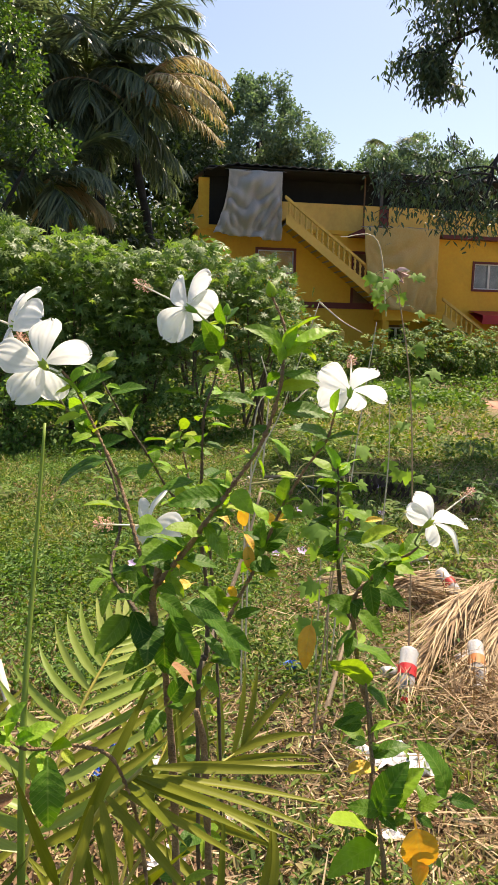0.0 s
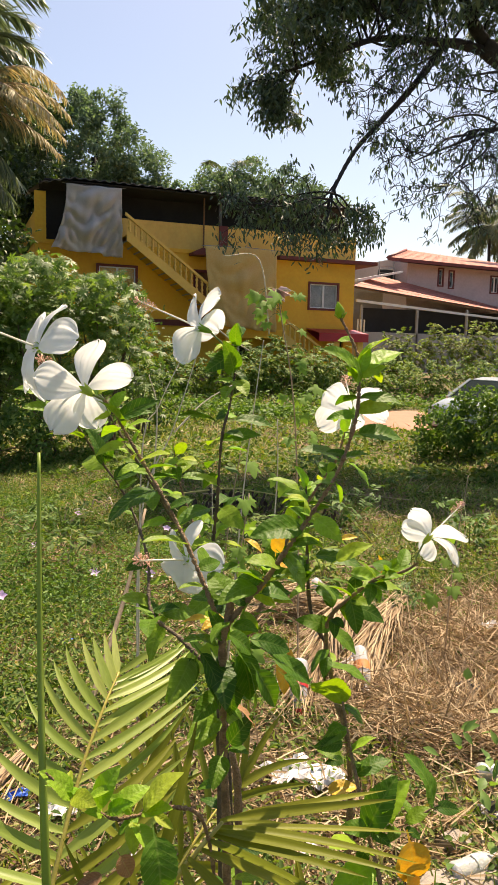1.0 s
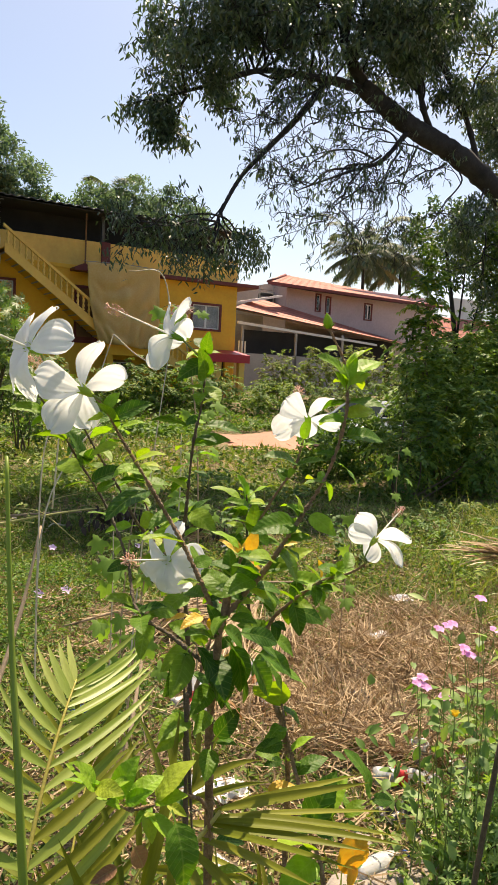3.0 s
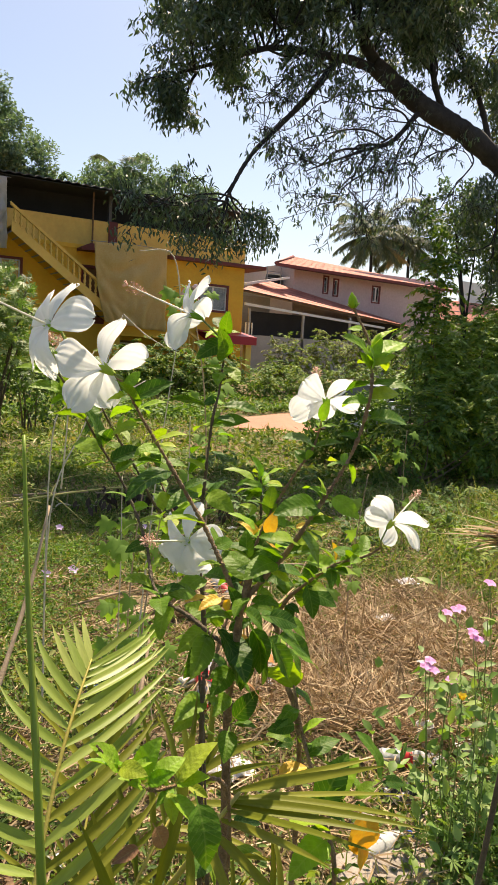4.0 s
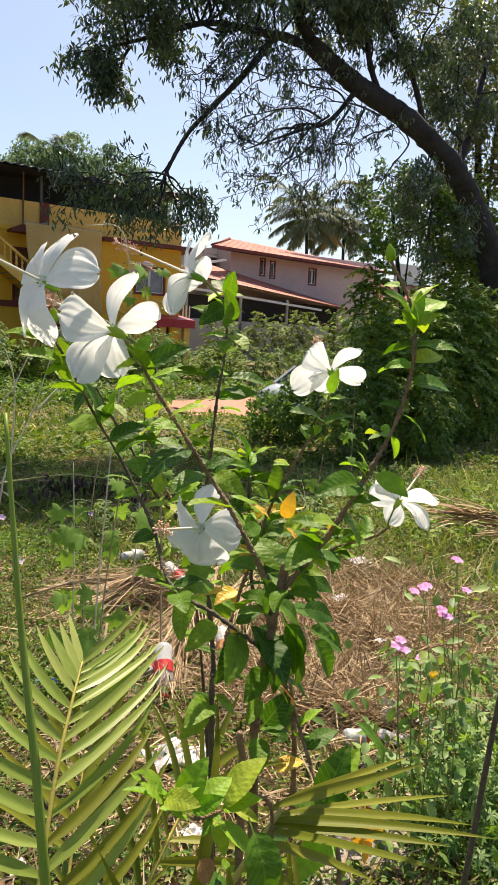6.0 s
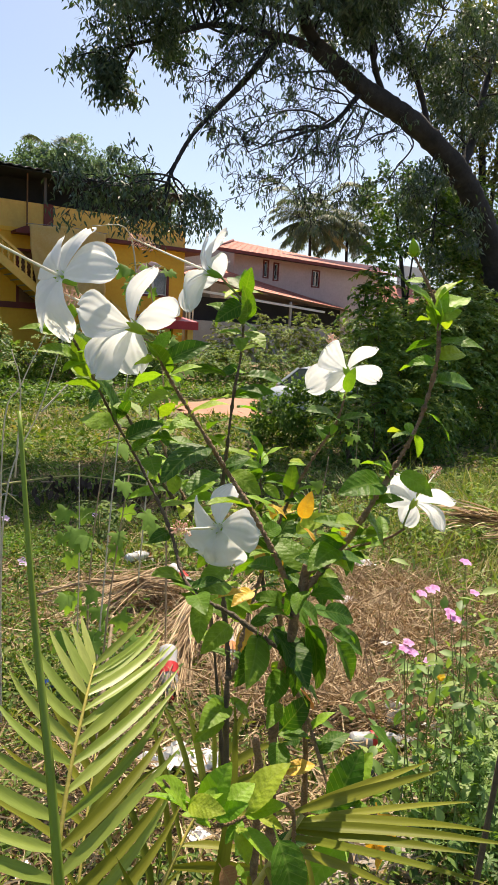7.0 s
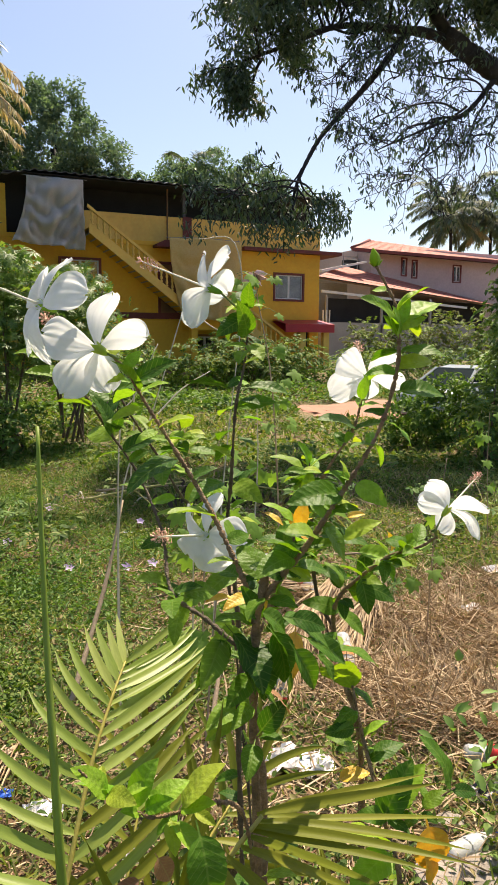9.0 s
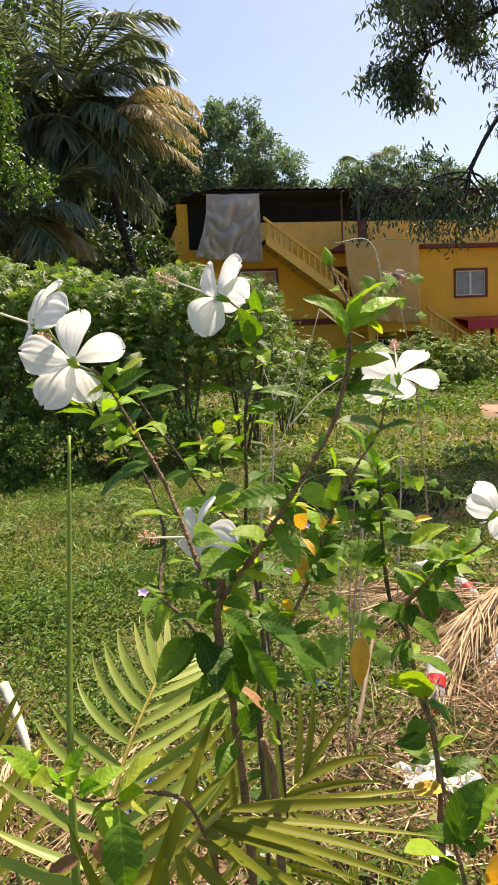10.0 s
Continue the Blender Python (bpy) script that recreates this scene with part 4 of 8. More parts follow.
def coconut_palm(at, crown_at, fronds, length, seed, label, dry=(), mat=COCO_LEAF, droop=1.75):
    p = thing("palm_tree", at, label, "palm tree")
    rng = np.random.default_rng(seed)
    a, c = np.array(at, float), np.array(crown_at, float)
    tube("trunk", [a - (0, 0, 0.2), a * 0.6 + c * 0.4 + (0.25, 0, 0), c - (0, 0, 0.3)], 0.17, 0.12, BARK, p, "", 9, 10, 0.08, seed)
    bpy.context.view_layer.update()
    for i in range(fronds):
        ang = 2 * math.pi * (i * 0.381966) + rng.uniform(-0.2, 0.2)
        age = i / fronds
        lift = 1.5 - droop * age + rng.uniform(-0.12, 0.12)
        is_dry = i in dry
        palm_frond("frond", c + rng.normal(0, 0.06, 3), (math.cos(ang), math.sin(ang)), length * rng.uniform(0.85, 1.1) * (1.1 - 0.4 * age), lift, COCO_DRY if is_dry else mat, p, seed * 100 + i,
                   0.30 + 0.75 * age, 90, hang=0.45 + 0.8 * age, wide=0.027)
    return p


coconut_palm((-0.63, 21.7, 0), (-0.95, 21.5, 8.35), 58, 3.5, 31, "coconut palm with dark hanging fronds, some yellowed and dry", droop=2.7)
tree2 = thing("palm_tree", (0.9, 21.5, 0), "young coconut palm with yellow-brown dry fronds", "palm tree")
tube("trunk", [(0.9, 21.5, -0.2), (0.9, 21.4, 3.0), (0.02, 20.4, 7.36)], 0.14, 0.10, BARK, tree2, "", 8, 10, 0.08)
bpy.context.view_layer.update()
for i, (ang, lift, ln) in enumerate([(8, 0.9, 2.3), (-14, 0.45, 2.3), (-30, 0.15, 2.3), (20, 0.65, 2.2), (-50, 0.3, 2.0), (-10, -0.2, 2.1), (-22, 0.75, 2.2), (2, 0.2, 2.2), (60, 0.5, 1.7), (150, 0.6, 1.8), (200, 0.3, 1.8)]):
    palm_frond("frond", (0.02, 20.4, 7.41), (math.cos(radians(ang)), math.sin(radians(ang))), ln * 1.35, lift + 0.34, COCO_DRY if i < 8 else COCO_LEAF, tree2, 900 + i, 0.8, 60, 0.42, 0.8, DRY, 0.017)
coconut_palm((-1.9, 19.0, 0), (-1.9, 19.0, 4.9), 12, 2.1, 33, "small coconut palm with drooping dry-tipped fronds", dry=(3, 8, 11))
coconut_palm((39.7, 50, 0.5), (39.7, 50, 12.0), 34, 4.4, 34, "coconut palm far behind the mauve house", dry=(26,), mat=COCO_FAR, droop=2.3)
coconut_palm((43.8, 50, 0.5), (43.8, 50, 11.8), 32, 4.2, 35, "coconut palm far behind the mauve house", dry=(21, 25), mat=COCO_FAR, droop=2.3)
coconut_palm((16.5, 47, 0.5), (16.6, 47, 12.6), 10, 1.9, 36, "slender palm top above the far trees")


# ---------------------------------------------------------------- mango tree that leans in over the field
def leaf_whorls(tips, per, leaf, mat, parent, seed, name="foliage", spread=0.5, loose=0.35):
    """Long leaves that hang in whorls at twig ends."""
    rng = np.random.default_rng(seed)
    tips = np.asarray(tips)
    n = len(tips) * per
    W = np.repeat(tips, per, 0) + rng.normal(0, leaf * loose, (n, 3))
    ang = rng.uniform(0, 2 * np.pi, n)
    A = np.stack([np.cos(ang) * spread, np.sin(ang) * spread, rng.uniform(-1.1, -0.1, n)], 1)
    N = unit(n, rng) + np.stack([np.cos(ang), np.sin(ang), np.full(n, 0.8)], 1)
    o = scatter(name, LEAFLONG, W, A, N, leaf * rng.uniform(0.7, 1.2, n), leaf * rng.uniform(0.11, 0.15, n), mat, parent)
    o["kind"] = "stuff"
    return o


def grow(start, end, depth, rng, out_tubes, out_tips, radius, sag=0.0, kids=4, kid_len=0.55, gap=0.0):
    """A branch from start to end with side branches; collects tubes and leafy tips."""
    start, end = np.array(start, float), np.array(end, float)
    d = end - start
    ln = np.linalg.norm(d)
    mid1 = start + d * 0.33 + rng.normal(0, 0.05 * ln, 3) + (0, 0, 0.05 * ln)
    mid2 = start + d * 0.7 + rng.normal(0, 0.05 * ln, 3) + (0, 0, 0.04 * ln - sag * 0.3 * ln)
    line = smooth_line([start, mid1, mid2, end], 4)
    out_tubes.append(tube_mesh(line, radius, radius * 0.35, 6 if radius > 0.03 else 4))
    if depth == 0:
        out_tips.append(end)
        out_tips.append(line[-4])
        return
    for k in range(kids):
        s = rng.uniform(0.3, 1.0) if k else 1.0
        p = line[int(s * (len(line) - 1))]
        side = unit(1, rng)[0]
        way = d / ln * 0.8 + side * 0.9 + np.array((0, 0, -sag))
        way /= np.linalg.norm(way)
        grow(p, p + way * ln * kid_len * rng.uniform(0.7, 1.2), depth - 1, rng, out_tubes, out_tips, max(radius * 0.45, 0.0065), sag, kids, kid_len, gap)


def build_mango():
    t = thing("mango_tree", (14.5, 12.0, -0.1), "old mango tree leaning over the field, thick dark limbs, hanging leaves", "tree")
    rng = np.random.default_rng(77)
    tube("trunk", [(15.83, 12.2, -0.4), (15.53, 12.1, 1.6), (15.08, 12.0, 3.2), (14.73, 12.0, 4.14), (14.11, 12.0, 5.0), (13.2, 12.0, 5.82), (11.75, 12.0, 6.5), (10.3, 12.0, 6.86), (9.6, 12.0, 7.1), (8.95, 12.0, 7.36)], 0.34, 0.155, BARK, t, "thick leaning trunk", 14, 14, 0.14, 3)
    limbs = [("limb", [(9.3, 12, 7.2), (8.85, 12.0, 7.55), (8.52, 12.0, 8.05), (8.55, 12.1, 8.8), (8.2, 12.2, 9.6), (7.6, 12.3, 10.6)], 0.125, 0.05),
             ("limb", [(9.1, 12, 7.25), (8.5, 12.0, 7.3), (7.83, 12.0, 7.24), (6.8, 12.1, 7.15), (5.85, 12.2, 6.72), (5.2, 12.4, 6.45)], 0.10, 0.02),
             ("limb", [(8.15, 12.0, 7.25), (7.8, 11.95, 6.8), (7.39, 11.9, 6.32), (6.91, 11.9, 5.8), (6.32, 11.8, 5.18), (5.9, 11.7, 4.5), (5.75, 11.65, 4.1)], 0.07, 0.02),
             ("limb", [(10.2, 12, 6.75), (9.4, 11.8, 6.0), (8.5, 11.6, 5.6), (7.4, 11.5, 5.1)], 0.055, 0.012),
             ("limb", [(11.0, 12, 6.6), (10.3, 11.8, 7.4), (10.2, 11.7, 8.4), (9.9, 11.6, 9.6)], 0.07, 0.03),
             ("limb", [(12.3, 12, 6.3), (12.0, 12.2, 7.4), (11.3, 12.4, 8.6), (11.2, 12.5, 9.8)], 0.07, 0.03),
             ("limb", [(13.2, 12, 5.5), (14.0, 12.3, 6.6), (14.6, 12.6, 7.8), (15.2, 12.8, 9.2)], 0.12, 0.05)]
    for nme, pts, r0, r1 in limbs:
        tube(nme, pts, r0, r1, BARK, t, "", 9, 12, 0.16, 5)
    # branch ends: from, to, depth of branching, droop
    tubes, tips = [], []
    starts = [((8.2, 12.2, 9.2), (6.6, 12.4, 10.0)), ((8.4, 12.1, 8.3), (7.0, 12.0, 8.9)), ((6.95, 12.2, 7.25), (6.3, 12.2, 8.5)), ((6.0, 12.4, 6.85), (5.4, 12.5, 7.9)),
              ((5.6, 12.6, 6.6), (4.9, 12.7, 6.4)), ((6.2, 12.4, 6.9), (5.3, 12.0, 7.0)), ((8.6, 12.0, 7.6), (8.9, 12.0, 8.7)), ((5.6, 12.6, 6.6), (5.3, 12.6, 6.0)),
              ((10.2, 11.7, 8.4), (9.4, 11.6, 8.9)), ((10.3, 11.8, 7.5), (9.9, 11.8, 8.3)), ((11.6, 12.3, 8.2), (10.8, 12.2, 8.5)), ((9.9, 11.6, 9.5), (9.2, 11.6, 10.3)), ((12.0, 12.2, 7.4), (11.2, 12.0, 7.7)),
              ((14.4, 12.5, 7.4), (13.4, 12.2, 7.9)), ((14.8, 12.6, 8.2), (14.0, 12.5, 9.3)), ((7.7, 12.3, 10.3), (6.2, 12.4, 11.2)), ((11.2, 12.5, 9.6), (10.4, 12.3, 10.6)),
              ((12.6, 12, 6.1), (11.9, 11.8, 5.2)), ((12.9, 12, 5.8), (12.2, 11.7, 4.4)), ((8.9, 12, 7.4), (9.6, 12, 9.2)), ((8.3, 12.1, 8.9), (9.2, 12, 9.9)), ((7.9, 12.2, 7.35), (7.7, 12.2, 8.6)), ((12.2, 12.3, 8.0), (12.6, 12.2, 9.2)), ((10.1, 11.7, 8.8), (10.9, 11.8, 9.4))]
    for a, b in starts:
        grow(a, b, 2, rng, tubes, tips, 0.03, 0.12, 6, 0.52)
    # further leafy boughs off the upper limbs, reaching up and outward
    for k in range(56):
        pts = smooth_line(limbs[(0, 1, 4, 5, 6, 0, 1)[k % 7]][1], 8)
        a = pts[int(rng.uniform(0.25, 0.98) * (len(pts) - 1))]
        d = np.array((rng.uniform(-1.0, 0.8), rng.uniform(-0.7, 0.9), rng.uniform(-0.1, 0.9)))
        b = a + d / np.linalg.norm(d) * rng.uniform(0.8, 1.5)
        if b[0] > 5.0:
            grow(a, b, 2, rng, tubes, tips, 0.024, 0.1, 5, 0.5)
    v, f = merged(tubes)
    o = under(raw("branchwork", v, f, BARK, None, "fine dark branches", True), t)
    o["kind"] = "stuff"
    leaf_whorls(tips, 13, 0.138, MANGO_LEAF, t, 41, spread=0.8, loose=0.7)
    # the low hanging spray before the house
    tubes, tips = [], []
    for a, b in [((5.95, 11.7, 4.65), (5.5, 11.7, 4.1)), ((5.85, 11.6, 4.4), (5.0, 11.6, 4.25)), ((5.8, 11.6, 4.3), (4.9, 11.6, 3.85)), ((5.85, 11.6, 4.4), (6.3, 11.6, 4.1)), ((5.8, 11.6, 4.3), (4.5, 11.5, 4.1)), ((5.9, 11.7, 4.5), (6.4, 11.7, 3.9)), ((5.82, 11.6, 4.35), (5.6, 11.4, 3.7)), ((5.2, 11.6, 4.25), (4.3, 11.6, 4.0)), ((5.8, 11.6, 4.3), (6.1, 11.4, 3.75))]:
        grow(a, b, 2, rng, tubes, tips, 0.02, 0.2, 5, 0.46)
    v, f = merged(tubes)
    o = under(raw("spray", v, f, BARK, None, "low hanging spray of branches", True), t)
    o["kind"] = "stuff"
    leaf_whorls(tips, 6, 0.115, MANGO_LEAF, t, 42, spread=0.7, loose=0.8)
    # bare grey twigs under the main limb
    tubes, tips = [], []
    for a, b in [((8.6, 11.7, 5.7), (7.2, 11.4, 5.0)), ((9.2, 11.8, 6.0), (7.6, 11.5, 5.7)), ((9.4, 11.8, 6.1), (8.3, 11.6, 4.9)), ((9.6, 12.0, 7.0), (7.7, 11.7, 6.3)), ((10.0, 11.9, 6.4), (9.0, 11.6, 5.0)), ((7.6, 12.0, 7.0), (6.6, 11.9, 6.2)), ((8.2, 12.0, 7.2), (7.2, 11.8, 6.7)), ((10.4, 11.9, 6.5), (9.7, 11.6, 5.3)), ((11.2, 11.9, 6.3), (9.9, 11.6, 5.6)), ((11.6, 11.9, 6.2), (10.6, 11.6, 4.9)), ((9.2, 11.8, 5.9), (8.0, 11.5, 5.3)), ((8.9, 11.7, 5.8), (7.9, 11.4, 4.6)), ((10.8, 11.9, 6.4), (9.2, 11.7, 6.3)), ((9.9, 11.8, 6.3), (8.3, 11.6, 6.5))]:
        grow(a, b, 3, rng, tubes, tips, 0.024, 0.1, 5, 0.5)
    v, f = merged(tubes)
    o = under(raw("twig_spray", v, f, BARK, None, "bare grey twigs", True), t)
    o["kind"] = "stuff"
    leaf_whorls(tips[::7], 5, 0.12, MANGO_LEAF, t, 43)
    return t


build_mango()


# ---------------------------------------------------------------- bushes
def bush(at, blobs, leaf, mat, seed, label, density=150, shape=SLIM, stems=5, height=1.0):
    b = thing("bush", at, label, "bush")
    rng = np.random.default_rng(seed)
    for i in range(stems):
        q = blobs[i % len(blobs)]
        e = np.array(q[:3]) + rng.normal(0, 0.25, 3) * np.array(q[3:])
        tube("stem", [(at[0] + rng.uniform(-0.3, 0.3), at[1] + rng.uniform(-0.2, 0.2), at[2] - 0.1), tuple((np.array(at) + e) / 2 + rng.normal(0, 0.08, 3)), tuple(e)], 0.025, 0.008, TWIG_DARK, b, "", 5, 4)
    o = crown("foliage", blobs, density, leaf, mat, b, seed, 0.15, shape)
    o["kind"] = "stuff"
    return b


LOBED = []
for k in range(7):
    a = radians(-130 + 260 * k / 6)
    L = 1.0 - 0.28 * abs(k - 3) / 3
    c, s = math.cos(a), math.sin(a)
    w = 0.13
    LOBED.append(((c * 0.5 * L - s * -w, s * 0.5 * L + c * -w), (c * L, s * L), (c * 0.5 * L - s * w, s * 0.5 * L + c * w)))
_v = [(0, 0, 0.04)]
_f = []
for k, (p, q, r) in enumerate(LOBED):
    i = len(_v)
    _v += [(p[0], p[1] * 2, 0.0), (q[0], q[1] * 2, -0.12), (r[0], r[1] * 2, 0.0)]
    _f += [(0, i, i + 1), (0, i + 1, i + 2)]
LOBED_LEAF = (np.array(_v, float), np.array(_f))

# castor-like hedge with lobed leaves, in plants side by side
for i, (x, y, top, w) in enumerate([(-3.3, 13.2, 3.3, 1.1), (-1.9, 12.8, 3.4, 1.0), (-0.7, 13.0, 3.2, 1.0), (0.3, 13.4, 3.0, 0.9), (1.3, 13.2, 3.2, 0.9), (2.4, 13.6, 3.0, 0.8)]):
    plant = thing("castor_bush", (x, y, -0.1), "tall castor bush with glossy lobed leaves", "bush", "castor hedge")
    rng = np.random.default_rng(200 + i)
    for s in range(7):
        e = (x + rng.uniform(-w, w) * 0.8, y + rng.uniform(-0.6, 0.6), top * rng.uniform(0.55, 0.95))
        tube("stem", [(x + rng.uniform(-0.3, 0.3), y + rng.uniform(-0.2, 0.2), -0.2), ((x + e[0]) / 2, (y + e[1]) / 2, e[2] * 0.5), e], 0.03, 0.01, TWIG_DARK, plant, "", 5, 4)
    low, n = (0.08, 2300) if i < 4 else (0.42, 1300)
    W = np.stack([x + rng.normal(0, w * 0.55, n), y + rng.normal(0, 0.5, n), top * (low + (1.02 - low) * rng.uniform(0, 1, n) ** 0.66)], 1)
    W[:, 2] -= 0.5 * ((W[:, 0] - x) / w) ** 2 * 0.8
    W[:, 2] = np.maximum(W[:, 2], 0.15)
    A = unit(n, rng) + np.array((0, -0.5, -0.3))
    N = unit(n, rng) * 0.5 + np.array((0, -0.35, 1.0))
    o = scatter("foliage", LOBED_LEAF, W, A, N, rng.uniform(0.08, 0.165, n), rng.uniform(0.04, 0.082, n), CASTOR_LEAF, plant)
    o["kind"] = "stuff"
# feathery leaves: twigs that arch outward with paired leaflets
def sprays(name, feet, ways, length, pairs, leaf, mat, parent, seed, arch=0.5):
    rng = np.random.default_rng(seed)
    n = len(feet)
    ways = ways / np.linalg.norm(ways, axis=1)[:, None]
    L = length * rng.uniform(0.6, 1.25, n)
    t = np.linspace(0.2, 1.0, pairs)
    P = feet[:, None, :] + ways[:, None, :] * (L[:, None] * t[None])[:, :, None]
    P[:, :, 2] -= arch * L[:, None] * t[None] ** 2.2
    tang = ways[:, None, :] + np.array((0, 0, -1.0))[None, None] * (arch * 2.2 * t[None, :, None] ** 1.2)
    side = np.cross(ways, np.array((0, 0, 1.0)) + rng.normal(0, 0.25, (n, 3)))
    side /= np.linalg.norm(side, axis=1)[:, None] + 1e-9
    W = np.concatenate([P.reshape(-1, 3)] * 2)
    A = np.concatenate([(tang * 0.6 + side[:, None, :] * k).reshape(-1, 3) for k in (-1, 1)]) + rng.normal(0, 0.22, (2 * n * pairs, 3))
    N = np.array((0, -0.25, 1.0)) + rng.normal(0, 0.3, W.shape)
    k = len(W)
    o = scatter(name, LEAF6, W, A, N, leaf * rng.uniform(0.7, 1.25, k), leaf * rng.uniform(0.17, 0.26, k), mat, parent)
    o["kind"] = "stuff"
    return o


def spray_bush(at, blobs, leaf, mats, seed, label, count=60, length=0.4, stems=7):
    """A shrub of arching leafy twigs over several uneven masses (x, y, z, rx, ry, rz)."""
    b = thing("bush", at, label, "bush")
    rng = np.random.default_rng(seed)
    for i in range(stems):
        q = blobs[i % len(blobs)]
        e = np.array(q[:3]) + rng.normal(0, 0.3, 3) * np.array(q[3:])
        tube("stem", [(at[0] + rng.uniform(-0.4, 0.4), at[1] + rng.uniform(-0.2, 0.2), at[2] - 0.1), tuple((np.array(at) + e) / 2 + rng.normal(0, 0.1, 3)), tuple(e)], 0.022, 0.006, TWIG_DARK, b, "", 5, 4)
    for k, mat in enumerate(mats):
        feet, ways = [], []
        for x, y, z, rx, ry, rz in blobs:
            n = int(count * (rx * rz) / len(mats) * 4)
            d = unit(n, rng)
            feet.append(np.array((x, y, z)) + d * rng.uniform(0.25, 0.95, n)[:, None] * np.array((rx, ry, rz)))
            ways.append(d * 0.8 + unit(n, rng) * 0.6 + np.array((0, -0.15, 0.45)))
        feet, ways = np.concatenate(feet), np.concatenate(ways)
        feet[:, 2] = np.maximum(feet[:, 2], 0.05 + ground_z(feet[:, 0], feet[:, 1]))
        sprays("foliage", feet, ways, length, 7, leaf, mat, b, seed * 10 + k)
    return b


# lower weeds along the hedge foot and before the house
bush((-2.0, 11.2, -0.1), [(-2.2, 11.2, 0.4, 1.2, 0.6, 0.7), (-0.6, 11.6, 0.35, 1.0, 0.6, 0.6), (1.0, 12.2, 0.3, 1.0, 0.5, 0.6)], 0.09, BUSH_LEAF, 61, "low leafy weeds at the foot of the hedge", 220)
bush((3.6, 15.5, -0.1), [(3.4, 15.5, 1.3, 0.6, 0.5, 1.1), (4.0, 15.8, 0.9, 0.5, 0.5, 0.8)], 0.10, DARK_TREE_LEAF, 62, "thin dark shrub standing before the house", 120)
spray_bush((6.0, 24.6, 0.3), [(5.0, 24.8, 0.9, 1.2, 0.7, 0.7), (7.0, 24.6, 0.9, 1.2, 0.7, 0.8), (8.6, 24.4, 1.0, 1.0, 0.7, 0.8), (6.0, 25.6, 1.5, 1.6, 0.7, 0.7)], 0.13, (BUSH_LEAF, BRIGHT_BUSH), 63, "leafy shrub before the yellow house wall", 40, 0.4)
spray_bush((11.0, 24.6, 0.4), [(10.2, 24.6, 1.0, 1.2, 0.7, 0.75), (12.0, 24.6, 1.1, 1.2, 0.7, 0.8), (10.8, 25.8, 1.5, 1.4, 0.7, 0.8), (13.2, 25.2, 1.3, 0.9, 0.7, 0.7)], 0.13, (BUSH_LEAF, BRIGHT_BUSH), 64, "bright green shrubs beside the stair foot", 40, 0.4)
spray_bush((15.5, 24.6, 0.4), [(14.6, 24.3, 0.8, 1.3, 0.7, 0.6), (16.6, 24.4, 0.9, 1.4, 0.7, 0.6), (18.6, 24.6, 1.0, 1.4, 0.7, 0.7), (16.4, 26.2, 1.1, 1.4, 0.6, 0.5)], 0.12, (BUSH_LEAF, BRIGHT_BUSH), 67, "low weeds on the bank above the track", 40, 0.35)
spray_bush((21.5, 24.8, 0.5), [(20.6, 24.6, 1.0, 1.4, 0.7, 0.7), (22.8, 24.8, 1.1, 1.5, 0.7, 0.8), (25.0, 25.0, 1.3, 1.5, 0.7, 0.9)], 0.13, (BUSH_LEAF, BRIGHT_BUSH), 68, "bright weeds on the bank below the shrubs", 36, 0.35)
spray_bush((18.0, 28.0, 0.6), [(17.8, 28, 1.7, 1.2, 0.9, 1.1), (17.3, 27.6, 1.1, 1.0, 0.8, 0.6), (19.9, 28, 2.0, 1.1, 1.0, 1.2), (22.2, 28.5, 2.0, 1.4, 1.0, 1.4)], 0.15, (OLIVE_LEAF, BRIGHT_BUSH), 65, "row of olive-green shrubs before the mauve house", 34, 0.4)
spray_bush((25.5, 28.0, 0.6), [(24.6, 28, 2.0, 1.4, 1.0, 1.5), (27.2, 28, 2.3, 1.4, 1.0, 1.6), (24.0, 26.5, 1.2, 1.2, 0.8, 0.9), (29.8, 28, 2.6, 1.4, 1.0, 1.7), (32.4, 28.4, 2.8, 1.6, 1.0, 1.8)], 0.15, (OLIVE_LEAF, BRIGHT_BUSH), 66, "olive-green shrubs before the mauve house", 30, 0.45)
# bush before the car, and the thicket beyond
bush((9.6, 11.6, -0.1), [(8.35, 11.5, 0.36, 0.6, 0.55, 0.66), (9.1, 11.5, 0.42, 0.8, 0.6, 0.68), (10.0, 11.6, 0.6, 0.8, 0.7, 0.66)], 0.10, BUSH_LEAF, 71, "dense dark green bush beside the track", 300)
spray_bush((9.4, 9.9, -0.1), [(9.0, 9.9, 0.7, 0.7, 0.6, 0.8), (9.6, 9.8, 1.4, 0.7, 0.7, 0.9), (9.3, 10.1, 2.0, 0.5, 0.5, 0.6)], 0.105, (THICKET_LEAF, THICKET_LEAF, BRIGHT_BUSH), 72, "tall thicket of small-leaved shrubs", 80, 0.34, 9)
spray_bush((10.9, 10.2, -0.1), [(10.4, 10.0, 0.8, 1.0, 0.7, 0.9), (10.6, 10.2, 2.0, 0.8, 0.7, 0.85), (11.6, 10.2, 1.3, 1.1, 0.7, 1.2), (11.8, 10.4, 2.3, 0.8, 0.6, 0.6)], 0.105, (THICKET_LEAF, THICKET_LEAF, BRIGHT_BUSH), 73, "tall dark thicket under the mango tree", 80, 0.34, 9)
spray_bush((9.9, 10.8, -0.1), [(9.9, 10.8, 2.6, 0.45, 0.4, 0.7), (9.95, 10.8, 3.4, 0.3, 0.3, 0.6)], 0.13, (BRIGHT_BUSH, BUSH_LEAF), 76, "slender shrub with yellowish leaves above the thicket", 70, 0.32, 6)
